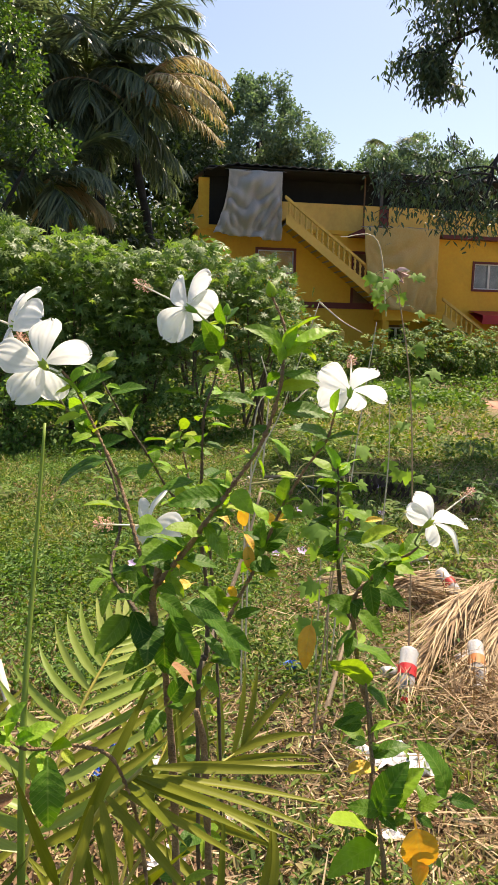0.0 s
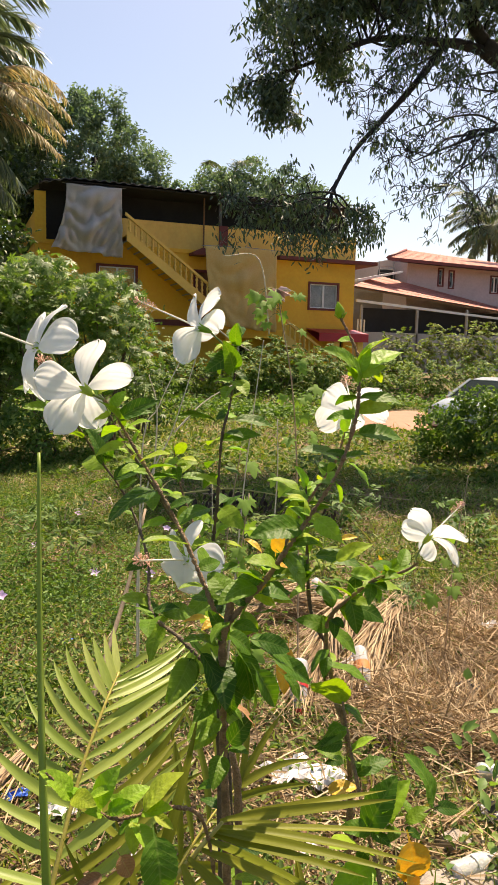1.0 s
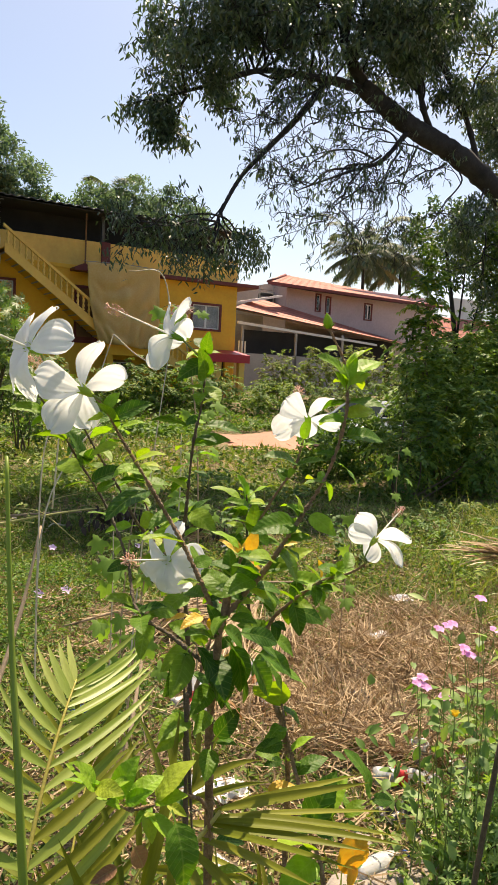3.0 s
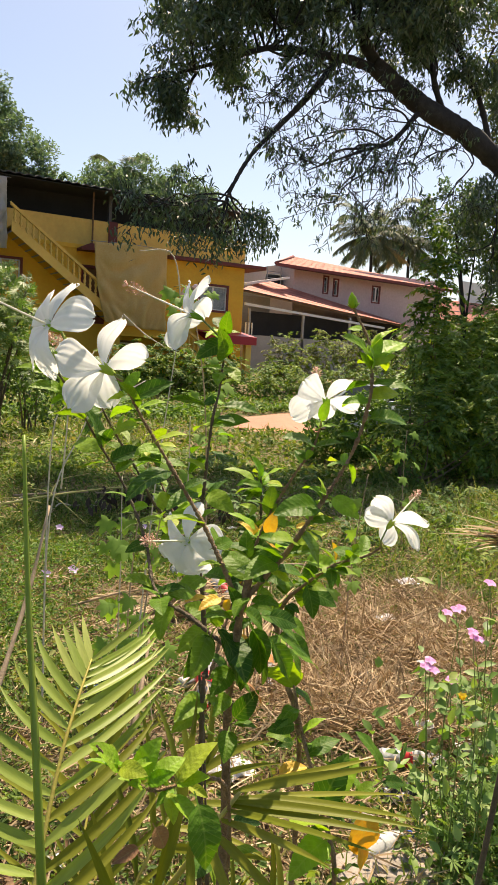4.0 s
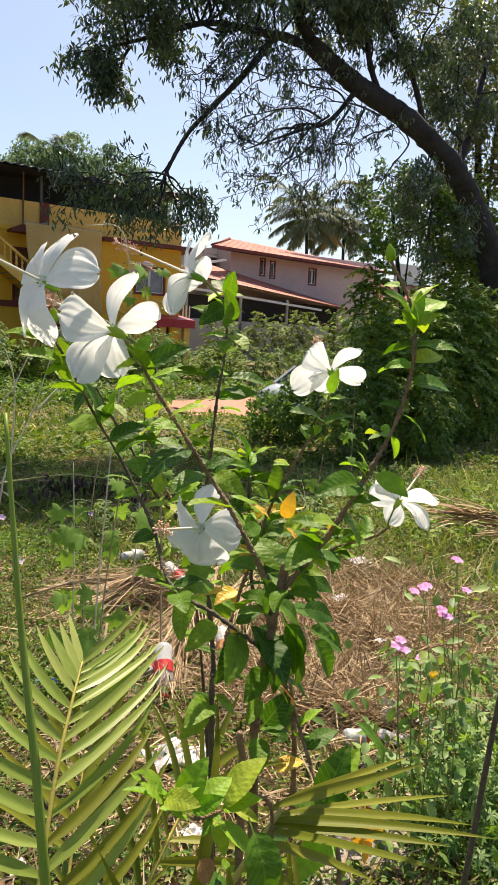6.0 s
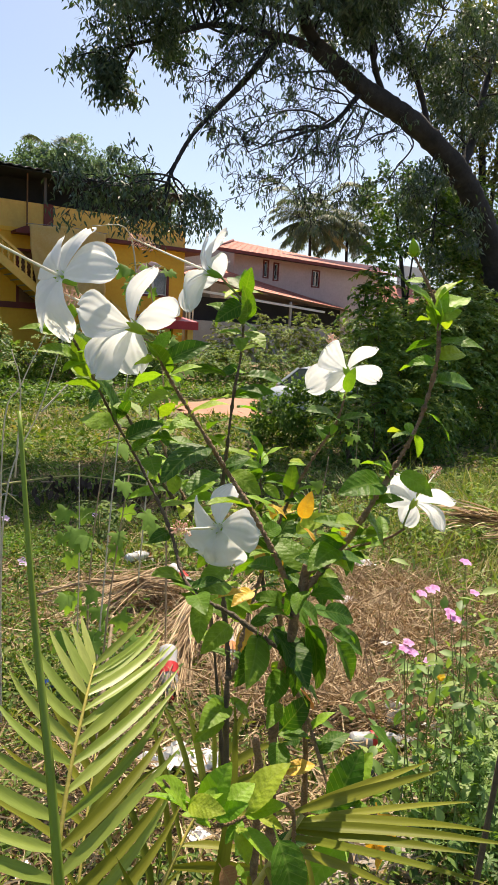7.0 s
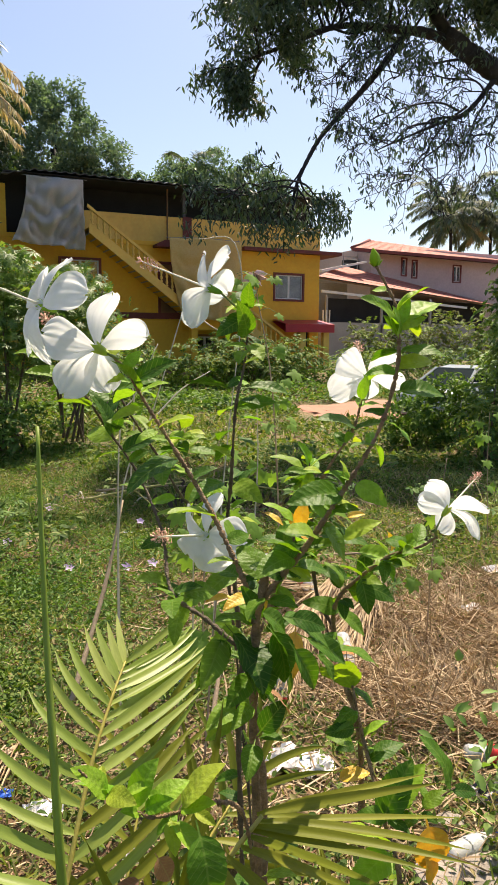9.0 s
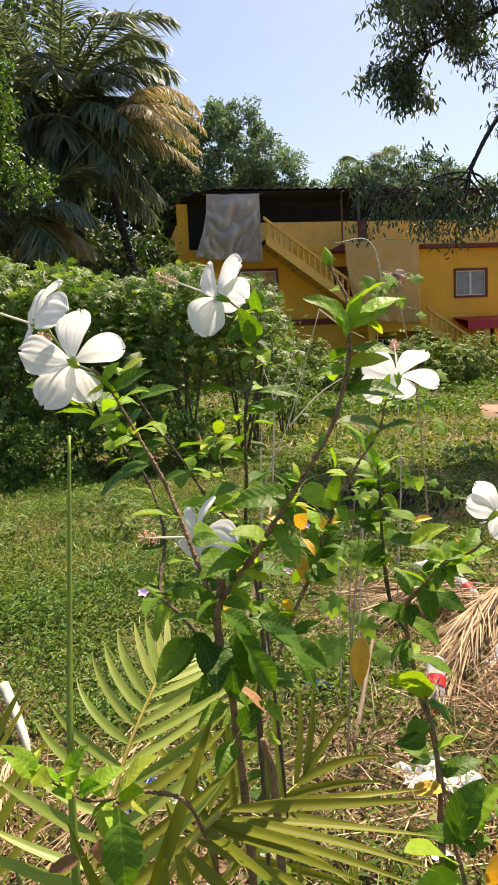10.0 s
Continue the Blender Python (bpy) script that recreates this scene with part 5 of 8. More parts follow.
spray_bush((12.8, 10.6, -0.1), [(12.8, 10.4, 1.0, 1.2, 0.7, 1.1), (13.0, 10.6, 2.2, 1.2, 0.8, 1.0), (12.2, 10.8, 2.6, 0.7, 0.6, 0.7)], 0.105, (THICKET_LEAF, THICKET_LEAF, BRIGHT_BUSH), 74, "tall thicket of leafy shrubs", 88, 0.34, 9)
spray_bush((13.4, 13.2, -0.1), [(12.4, 13.4, 1.6, 0.8, 0.6, 1.0), (13.4, 13.2, 1.9, 1.0, 0.8, 1.0), (14.4, 13.4, 2.6, 1.0, 0.8, 1.2), (15.6, 13.4, 3.0, 1.2, 0.8, 1.8), (15.9, 13.6, 4.9, 1.2, 0.8, 1.3), (17.2, 14.0, 4.4, 1.2, 0.8, 1.6)], 0.14, (THICKET_LEAF, BUSH_LEAF), 75, "dense shrubs behind the thicket", 34, 0.45, 9)
# saplings at the thicket's foot
spray_bush((7.6, 8.8, -0.1), [(7.6, 8.8, 0.7, 0.35, 0.3, 0.6), (8.3, 8.9, 0.9, 0.4, 0.3, 0.8), (9.4, 8.8, 0.8, 0.5, 0.4, 0.8)], 0.10, (BUSH_LEAF, BRIGHT_BUSH), 77, "thin saplings with paired leaves before the thicket", 90, 0.3, 8)
far_tree((18.0, 15.0, 0), [(17.6, 15, 8.2, 1.6, 1.4, 2.0), (16.4, 15, 10.2, 1.4, 1.2, 1.5), (18.6, 15, 10.6, 1.6, 1.4, 1.8), (18.0, 15, 6.0, 1.4, 1.4, 1.8), (16.8, 14.8, 5.2, 1.2, 1.0, 1.3)], 0.14, OLIVE_LEAF, 16, "tall brownish-leaved tree beside the mango trunk", 0.22, 100)
far_tree((34.0, 27.0, 0.6), [(31.5, 27, 2.6, 1.6, 1.4, 1.5), (34.0, 28, 2.8, 1.8, 1.4, 1.6), (36.5, 28, 4.2, 2.2, 1.6, 2.4)], 0.2, BUSH_LEAF, 17, "leafy tree beside the outbuilding", 0.15, 80)
far_tree((13.8, 13.9, 0), [(13.0, 13.6, 5.3, 0.9, 0.8, 0.8), (13.9, 13.7, 5.1, 0.9, 0.8, 0.95), (14.8, 13.8, 4.9, 0.9, 0.8, 1.1)], 0.11, DARK_TREE_LEAF, 18, "small-leaved dark tree below the mango limb", 0.1, 250)
# added to cover the palm trunks; its dark colour stands for shadow there
bush((0.3, 19.2, 0.0), [(0.3, 19.2, 2.4, 1.2, 0.8, 1.7), (-1.2, 19.4, 2.4, 1.2, 0.8, 1.6), (1.5, 19.8, 2.2, 0.9, 0.7, 1.5)], 0.2, SHADED_LEAF, 78, "undergrowth added below the palms, shade put in its leaf colour", 70, LEAF6, 9)
# ---------------------------------------------------------------- field cover
def patches(x, y, seed=0.0):
    """A smooth patchwork from 0 to 1 over the field."""
    s = (np.sin(1.3 * x + 0.7 * y + seed) + np.sin(-0.8 * x + 1.9 * y + 2.1 + seed) + np.sin(2.7 * x + 1.1 * y + 0.6 * seed) + 0.7 * np.sin(4.1 * x - 3.3 * y + seed)) / 3.7
    return np.clip(0.5 + 0.6 * s, 0, 1)


def dry_zone(x, y):
    """How dry and strawy the field is: brown hollows among the green."""
    z = np.zeros_like(x)
    for cx, cy, rx, ry, k in ((3.1, 3.9, 1.4, 1.1, 1.0), (2.1, 3.2, 0.9, 0.7, 0.95), (2.0, 4.7, 1.0, 0.8, 0.8), (3.6, 7.2, 1.6, 0.5, 0.7), (1.9, 2.6, 1.1, 0.9, 0.9), (1.5, 2.9, 0.9, 0.8, 0.8), (0.7, 2.4, 0.7, 0.6, 0.6), (0.3, 3.1, 0.8, 0.7, 0.55), (4.6, 5.2, 1.2, 0.8, 0.5), (1.2, 8.3, 1.5, 0.5, 0.55), (2.9, 5.6, 1.2, 0.5, 0.6), (0.2, 9.5, 1.5, 0.6, 0.4), (0.9, 6.8, 0.8, 0.35, 0.6), (2.6, 6.4, 0.8, 0.3, 0.55), (-0.4, 5.2, 0.7, 0.4, 0.3), (3.6, 9.4, 1.2, 0.4, 0.6), (0.9, 4.3, 0.6, 0.4, 0.6), (4.9, 6.8, 0.9, 0.5, 0.6), (1.3, 3.3, 0.9, 0.8, 0.6), (0.5, 7.6, 1.0, 0.5, 0.4), (-0.6, 6.6, 0.8, 0.4, 0.3), (1.7, 6.0, 0.7, 0.3, 0.6), (1.9, 9.9, 1.4, 0.4, 0.55), (-0.8, 8.6, 0.9, 0.4, 0.25), (3.4, 10.8, 1.4, 0.4, 0.5), (6.0, 12.0, 1.6, 0.5, 0.5), (2.2, 11.5, 1.6, 0.5, 0.5)):
        z = np.maximum(z, k * (0.75 + 0.25 * np.sin(5.3 * x + 3.1 * y)) * np.exp(-((x - cx) / rx) ** 2 - ((y - cy) / ry) ** 2))
    return z


def field_points(n, r0, r1, rng, b0=-20.0, b1=62.0, power=1.0):
    r = r0 + (r1 - r0) * rng.uniform(0, 1, n) ** power
    b = np.radians(rng.uniform(b0, b1, n) + rng.normal(0, 8.0, n))
    return r * np.sin(b), r * np.cos(b)


def weeds(name, n, r0, r1, size, tall, mat, seed, label, shape, spread=1.0, dry_limit=0.46, category="weeds", power=1.0, b0=-20.0, b1=62.0, narrow=0.3, bare=False):
    """Small leaves over the field, thick in some patches and thin in others; bare ones lie where the green is thin."""
    rng = np.random.default_rng(seed)
    x, y = field_points(n, r0, r1, rng, b0, b1, power)
    p = patches(1.6 * x, 1.6 * y, 2.0)
    keep = (rng.uniform(0, 1, n) < (1.5 * (1 - p) ** 1.6 if bare else 0.08 + 1.15 * p ** 1.3)) & (dry_zone(x, y) < dry_limit * rng.uniform(0.6, 1.4, n)) & ~on_road(x, y)
    x, y = x[keep], y[keep]
    # leaves stand in little clumps
    k = len(x)
    h = tall * patches(x, y, seed + 3) ** 1.5 * rng.uniform(0.1, 1.0, k)
    W = np.stack([x, y, ground_z(x, y) + h + 0.01], 1)
    A = unit(k, rng)
    A[:, 2] = np.abs(A[:, 2]) * 0.5
    N = unit(k, rng) * 0.55 + np.array((0, 0, 1.0))
    o = scatter(name, shape, W, A, N, size * rng.uniform(0.5, 1.3, k) * spread, size * rng.uniform(0.6, 1.2, k) * narrow, mat)
    return tagged(o, label, category, kind="stuff")


BROAD = (np.array([(0, 0, 0), (0.3, -0.8, 0.1), (0.7, -0.75, 0.1), (1, 0, -0.1), (0.7, 0.75, 0.1), (0.3, 0.8, 0.1)], float), np.array([(0, 1, 2, 3), (0, 3, 4, 5)]))
weeds("near_weeds", 85000, 0.5, 6.0, 0.034, 0.13, WEED_LEAF, 1, "low leafy weeds over the field", BROAD, dry_limit=0.36, narrow=0.28)
weeds("surrounding_weeds", 150000, 0.0, 15.0, 0.065, 0.12, WEED_LEAF, 7, "low weeds over the rest of the field", BROAD, b0=60, b1=342, narrow=0.38)
weeds("mid_weeds", 190000, 5.0, 12.0, 0.039, 0.2, WEED_LEAF, 2, "carpet of creeping weeds", BROAD, narrow=0.26)
weeds("far_weeds", 85000, 11.0, 27.0, 0.10, 0.25, WEED_LEAF, 3, "distant green weeds and grass", BROAD, narrow=0.38)
weeds("bank_weeds", 42000, 19.0, 31.0, 0.15, 0.55, BUSH_LEAF, 6, "lush weeds on the bank before the houses", BROAD, b0=8, b1=52, narrow=0.36)
weeds("dark_weeds", 115000, 3.6, 13.0, 0.042, 0.32, BUSH_LEAF, 5, "darker grassy weeds in patches", BROAD, b0=-20, b1=14, narrow=0.2)


def grass(name, n, r0, r1, size, mat, seed, label, flat=0.0, zone=None, category="grass", width=0.011, b0=-20.0, b1=62.0, lift=0.0):
    """Thin bent blades; flat ones lie as straw. zone keeps them to the dry (+1) or the green (-1) parts."""
    rng = np.random.default_rng(seed)
    x, y = field_points(n, r0, r1, rng, b0, b1)
    d = dry_zone(x, y)
    if zone == 1:
        keep = rng.uniform(0.05, 0.75, n) < d
    elif zone == -1:
        keep = (rng.uniform(0.2, 0.9, n) > d) & (rng.uniform(0, 1, n) < 0.25 + patches(x, y, seed))
    else:
        keep = np.ones(n, bool)
    keep &= ~on_road(x, y)
    x, y, d = x[keep], y[keep], d[keep]
    k = len(x)
    W = np.stack([x, y, ground_z(x, y) + 0.005 + lift * rng.uniform(0, 1, k) * d], 1)
    A = unit(k, rng)
    A[:, 2] = np.abs(A[:, 2]) * (1 - flat) + (0.75 * (1 - flat)) + flat * rng.uniform(-0.02, 0.3, k)
    N = unit(k, rng) + np.array((0, -0.3, 0.6))
    shape = leaf_shape([(0.0, 0.8), (0.4, 1.0), (0.75, 0.6), (1.0, 0.05)], 0.1, 0.35 * (1 - flat) + 0.1)
    o = scatter(name, shape, W, A, N, size * rng.uniform(0.5, 1.4, k), np.full(k, width * 0.5), mat)
    return tagged(o, label, category, kind="stuff")


grass("near_grass", 24000, 1.7, 6.5, 0.09, GRASS, 11, "short green and yellowing grass blades", 0.25, -1, width=0.007)
grass("mid_grass", 30000, 6.0, 14.0, 0.13, GRASS, 12, "grass among the weeds", 0.2, -1, width=0.012)
grass("bank_grass", 15000, 14.0, 27.5, 0.22, GRASS, 13, "grass on the bank beyond the track", 0.1, -1, width=0.028)
grass("straw_litter", 27000, 1.7, 9.0, 0.17, STRAW, 14, "matted dry straw lying on the soil", 1.0, 1, "straw", 0.007, lift=0.10)
grass("scattered_straw", 24000, 1.7, 12.0, 0.16, STRAW, 15, "scattered dry stalks", 1.0, None, "straw", 0.006)
weeds("straw_weeds", 9000, 2.0, 7.0, 0.045, 0.16, WEED_LEAF, 9, "weeds coming up through the dry straw", BROAD, dry_limit=9.0, b0=8, b1=52, narrow=0.26)
weeds("leaf_litter", 60000, 1.6, 12.0, 0.034, 0.05, LITTER_LEAF, 17, "small dry brown leaves fallen among the weeds", BROAD, dry_limit=9.0, category="leaf litter", narrow=0.3, bare=True)
grass("tall_green_grass", 6000, 5.5, 10.5, 0.36, GRASS, 18, "knee-high green grass and weeds before the thicket", 0.12, -1, width=0.010, b0=52, b1=72)
weeds("tall_green_weeds", 16000, 5.0, 10.5, 0.05, 0.5, THICKET_LEAF, 19, "leafy weeds among the knee-high grass", BROAD, dry_limit=0.5, b0=50, b1=70, narrow=0.28)
grass("straw_mound", 10000, 3.4, 6.0, 0.20, STRAW, 16, "mound of brown dried grass", 0.7, 1, "straw", 0.006, b0=30, b1=48, lift=0.22)


# taller weeds that stand out of the carpet
def tall_weed(at, height, spread, mat, seed, label):
    rng = np.random.default_rng(seed)
    p = thing("weed_plant", at, label, "weed", "tall field weeds")
    x, y, z = at
    n = 6
    for i in range(n):
        e = (x + rng.normal(0, spread), y + rng.normal(0, spread), z + height * rng.uniform(0.55, 1.0))
        tube("stem", [(x + rng.uniform(-0.05, 0.05), y, z - 0.03), ((x + e[0]) / 2, (y + e[1]) / 2, z + height * 0.5), e], 0.006, 0.002, TWIG_GREEN if i % 3 else DRY, p, "", 4, 3)
    k = 26
    feet = np.stack([x + rng.normal(0, spread, k), y + rng.normal(0, spread, k), z + height * rng.uniform(0.1, 0.85, k)], 1)
    sprays("foliage", feet, unit(k, rng) + np.array((0, 0, 0.6)), height * 0.45, 5, height * 0.17, mat, p, seed + 1, 0.4)
    return p


rng = np.random.default_rng(71)
count = 0
while count < 46:
    r, b = rng.uniform(4.6, 13.0), radians(rng.uniform(-14, 52))
    x, y = r * math.sin(b), r * math.cos(b)
    if float(dry_zone(np.array([x]), np.array([y]))[0]) > 0.45:
        continue
    kind = count % 3
    tall_weed((x, y, float(ground_z(x, y))), rng.uniform(0.16, 0.34) * (1 + r / 20), 0.10 + r * 0.012, (WEED_LEAF, BRIGHT_BUSH, BUSH_LEAF)[kind], 700 + count, ("yellow-green weed standing out of the field", "bright leafy weed standing out of the field", "dark leafy weed standing out of the field")[kind])
    count += 1


# small mauve flowers in the weeds
def field_flower(at, size, seed):
    rng = np.random.default_rng(seed)
    f = thing("wild_flower", at, "small mauve wild flower among the weeds", "flower", "mauve flowers in the field")
    x, y, z = at
    tube("stalk", [(x, y, z - 0.12), (x + 0.01, y, z - 0.05), (x, y, z)], 0.002, 0.0015, TWIG_GREEN, f, "", 4, 3)
    k = 5
    a = np.array([6.2832 * i / k for i in range(k)])
    A = np.stack([np.cos(a), np.sin(a) * 0.8 - 0.2, 0.25 + np.sin(a) * 0.55], 1)
    o = scatter("corolla", BROAD, np.tile(np.array(at, float), (k, 1)), A, np.tile(np.array((0, -0.6, 0.8)), (k, 1)), np.full(k, size), np.full(k, size * 0.45), MAUVE_PETAL, f)
    return f


for i, (x, y) in enumerate([(1.88, 7.28), (0.91, 5.8), (1.51, 5.62), (1.30, 5.61), (0.55, 6.6), (2.6, 6.9), (0.2, 5.3), (1.1, 7.9), (3.0, 8.2)]):
    field_flower((x, y, float(ground_z(x, y)) + 0.14), 0.045, i)


# ---------------------------------------------------------------- periwinkles and other plants beside the straw
def periwinkle(at, height, seed, heads, mat=THICKET_LEAF):
    rng = np.random.default_rng(seed)
    p = thing("periwinkle", at, "leafy periwinkle with pink flowers", "plant", "pink periwinkles")
    x, y, z = at
    for s in range(max(2, len(heads) - 1)):
        e = heads[s % len(heads)] if heads else (x + rng.uniform(-0.12, 0.12), y + rng.uniform(-0.1, 0.1), z + height * rng.uniform(0.7, 1.0))
        e = np.array(e) + (rng.normal(0, 0.02, 3) if s >= len(heads) else 0)
        tube("stem", [(x + rng.uniform(-0.12, 0.12), y + rng.uniform(-0.15, 0.15), z - 0.02), tuple((np.array(at) + e) / 2 + rng.normal(0, 0.03, 3)), tuple(e)], 0.003, 0.0012, TWIG_GREEN, p, "", 5, 5)
        n = 26
        t = rng.uniform(0.05, 0.93, n)
        W = np.array(at)[None] * (1 - t)[:, None] + e[None] * t[:, None] + rng.normal(0, 0.075, (n, 3)) * np.array((1.6, 1.4, 0.8))
        A = unit(n, rng) + np.array((0, 0, 0.25))
        N = unit(n, rng) * 0.4 + np.array((0, -0.3, 1.0))
        o = scatter("foliage", LEAF6, W, A, N, rng.uniform(0.035, 0.075, n), rng.uniform(0.011, 0.020, n), mat, p, smooth=True)
        o["kind"] = "stuff"
    for h in heads:
        k = 5
        c = np.array(h, float)
        a = np.array([6.2832 * i / k + seed for i in range(k)])
        A = np.stack([np.cos(a), np.sin(a) * 0.85, 0.3 * np.sin(a) + 0.05], 1)
        o = scatter("blossom", BROAD, np.tile(c, (k, 1)), A, np.tile(np.array((0.0, -0.5, 0.9)), (k, 1)), np.full(k, 0.023), np.full(k, 0.0125), PINK_PETAL, p)
        o["label"] = "five-petalled pink flower"
    return p


periwinkle((1.90, 2.12, 0.0), 0.9, 1, [(1.87, 2.13, 0.92), (1.93, 2.16, 0.91), (1.86, 2.16, 0.90)])
periwinkle((1.75, 1.95, 0.0), 0.9, 2, [(1.79, 1.97, 0.905), (1.81, 1.98, 0.88), (1.80, 1.95, 0.885)])
periwinkle((1.62, 1.98, 0.0), 0.8, 3, [(1.61, 2.0, 0.80), (1.64, 2.01, 0.81), (1.63, 1.98, 0.79)])
periwinkle((1.78, 2.02, 0.0), 0.75, 4, [(1.74, 2.0, 0.725), (1.755, 2.01, 0.72)])
periwinkle((2.05, 2.05, 0.0), 1.05, 5, [(1.885, 2.0, 1.06), (1.90, 2.01, 1.055)])
periwinkle((2.25, 2.2, 0.0), 0.9, 8, [(2.15, 2.15, 0.86)])


def small_palmate(at, height, seed, n=75, size=0.042, mat=THICKET_LEAF, label="young weed with palmate leaves"):
    rng = np.random.default_rng(seed)
    p = thing("weed_plant", at, label, "weed", "palmate weeds")
    x, y, z = at
    tube("stem", [(x, y, z - 0.03), (x + 0.02, y, z + height * 0.5), (x, y + 0.02, z + height)], 0.004, 0.0015, TWIG_GREEN, p, "", 5, 5)
    t = rng.uniform(0.2, 1.0, n)
    W = np.stack([x + rng.normal(0, 0.12, n), y + rng.normal(0, 0.11, n), z + height * t * rng.uniform(0.5, 1.0, n)], 1)
    o = scatter("foliage", LOBED_LEAF, W, unit(n, rng) + np.array((0, -0.3, -0.2)), unit(n, rng) * 0.4 + np.array((0, -0.3, 1.0)), size * rng.uniform(0.7, 1.3, n), size * 0.5 * rng.uniform(0.7, 1.2, n), mat, p)
    o["kind"] = "stuff"
    return p


for i, (x, y, h) in enumerate([(2.05, 1.82, 0.5), (2.2, 1.95, 0.55), (1.98, 1.66, 0.35), (2.1, 1.7, 0.45), (2.3, 2.2, 0.5), (2.5, 2.4, 0.5), (1.9, 1.5, 0.25), (2.6, 2.75, 0.3), (2.3, 1.8, 0.6), (1.85, 1.75, 0.3), (2.0, 1.95, 0.4), (1.75, 1.6, 0.2), (2.15, 2.05, 0.5), (2.4, 2.0, 0.55), (1.82, 1.9, 0.3)]):
    small_palmate((x, y, 0.0), h, 40 + i)

bloom = thing("yellow_flower", (1.747, 1.95, 0.0), "small yellow flower on a thin stalk beside the periwinkles", "flower")
tube("stalk", [(1.76, 1.96, -0.02), (1.75, 1.95, 0.35), (1.747, 1.95, 0.675)], 0.003, 0.0015, TWIG_GREEN, bloom, "", 5, 5)
turns = np.array([6.2832 * i / 5 for i in range(5)])
scatter("corolla", BROAD, np.tile(np.array((1.747, 1.95, 0.672)), (5, 1)), np.stack([np.cos(turns) * 0.6, np.sin(turns) * 0.6, np.ones(5)], 1), np.stack([-np.cos(turns), -np.sin(turns), np.full(5, 0.5)], 1), np.full(5, 0.030), np.full(5, 0.013), YELLOW_PETAL, bloom, "five yellow petals")

# dark stick stuck in the ground
tagged(tube("stick", [(1.06, 1.30, -0.02), (1.10, 1.30, 0.45), (1.145, 1.30, 0.78), (1.205, 1.30, 1.18)], 0.008, 0.0055, TWIG_DARK, None, "", 7, 4, 0.1), "dark leaning stick pushed into the soil", "stick")


# ---------------------------------------------------------------- climbing plants with lobed leaves on thin stalks
def five_leaf():
    """A flat leaf with five pointed lobes."""
    v, f = [(0.0, 0.0, 0.0), (0.38, 0.0, 0.05)], []
    rim = [(-165, 0.22), (-128, 0.55), (-105, 0.86), (-80, 0.52), (-62, 0.74), (-48, 0.98), (-30, 0.60), (-13, 0.86), (0, 1.08), (13, 0.86), (30, 0.60), (48, 0.98), (62, 0.74), (80, 0.52), (105, 0.86), (128, 0.55), (165, 0.22)]
    for a, r in rim:
        v.append((0.38 + 0.60 * r * math.cos(radians(a)), 1.15 * r * math.sin(radians(a)), -0.10 * r * r + 0.03 * math.sin(radians(3 * a))))
    f = [(1, i, i + 1) for i in range(2, len(rim) + 1)] + [(1, len(rim) + 1, 0), (1, 0, 2)]
    return np.array(v, float), np.array(f)


VINE_SHAPE = five_leaf()


def climber(line, leaf, n, seed, label, from_z=0.35, dead_top=False, mat=VINE_LEAF):
    rng = np.random.default_rng(seed)
    p = thing("climber", line[0], label, "plant", "lobed climbers")
    tube("stalk", line, 0.005, 0.0022, DRY, p, "", 6, 6)
    pts = smooth_line(line, 10)
    top = pts[-1][2]
    k = [int(i) for i in rng.uniform(0, len(pts) - 1, n * 3) if pts[int(i)][2] > from_z * top][:n]
    for i in k:
        d = unit(1, rng)[0] * np.array((1, 0.6, 0.35))
        foot = pts[i]
        end = foot + d / np.linalg.norm(d) * leaf * rng.uniform(0.5, 1.1)
        tube("leaf_stalk", [tuple(foot), tuple((foot + end) / 2 + np.array((0, 0, 0.015))), tuple(end)], 0.0016, 0.0012, TWIG_GREEN, p, "", 4, 3)
        A = np.array([d * 0.5 + np.array((0, -0.25, -0.45))])
        N = np.array([np.array((rng.uniform(-0.4, 0.4), -0.65, 0.75))])
        s = leaf * rng.uniform(0.7, 1.15)
        scatter("leaf", VINE_SHAPE, np.array([end]), A, N, np.array([s]), np.array([s * 0.5]), mat, p, smooth=True)
    if dead_top:
        c = np.array(line[-1], float)
        m = 9
        A = unit(m, rng) * np.array((1, 0.8, 0.5)) + np.array((0, 0, -0.35))
        o = scatter("withered_flower", BROAD, np.tile(c, (m, 1)), A, unit(m, rng), np.full(m, 0.075), np.full(m, 0.022), WITHERED, p)
        o["label"] = "withered pinkish flower head"
    return p


WITHERED = leafy("withered_petal", [(0.0, (0.42, 0.30, 0.30)), (1.0, (0.55, 0.42, 0.42))], 0.7, 0.3, (1.1, 1.0, 0.9))
climber([(1.66, 3.7, 0.0), (1.60, 3.65, 1.0), (1.53, 3.6, 1.6), (1.45, 3.6, 2.0), (1.43, 3.6, 2.12)], 0.09, 30, 1, "climbing plant with pale lobed leaves and a withered flower", 0.5, True)
climber([(1.18, 3.6, 0.0), (1.17, 3.6, 0.5), (1.20, 3.6, 0.95), (1.26, 3.6, 1.35)], 0.115, 16, 2, "thin climber with lobed leaves", 0.2)
climber([(2.62, 3.7, 0.0), (2.60, 3.65, 0.6), (2.63, 3.6, 1.15)], 0.10, 8, 3, "short climber with lobed leaves", 0.4)
climber([(0.95, 3.0, 0.0), (1.0, 3.0, 0.7), (1.05, 2.95, 1.25)], 0.10, 12, 4, "thin climber with lobed leaves", 0.4)
climber([(4.6, 5.4, 0.0), (4.55, 5.4, 0.7), (4.5, 5.35, 1.2)], 0.11, 12, 5, "climber with lobed leaves before the thicket", 0.35)

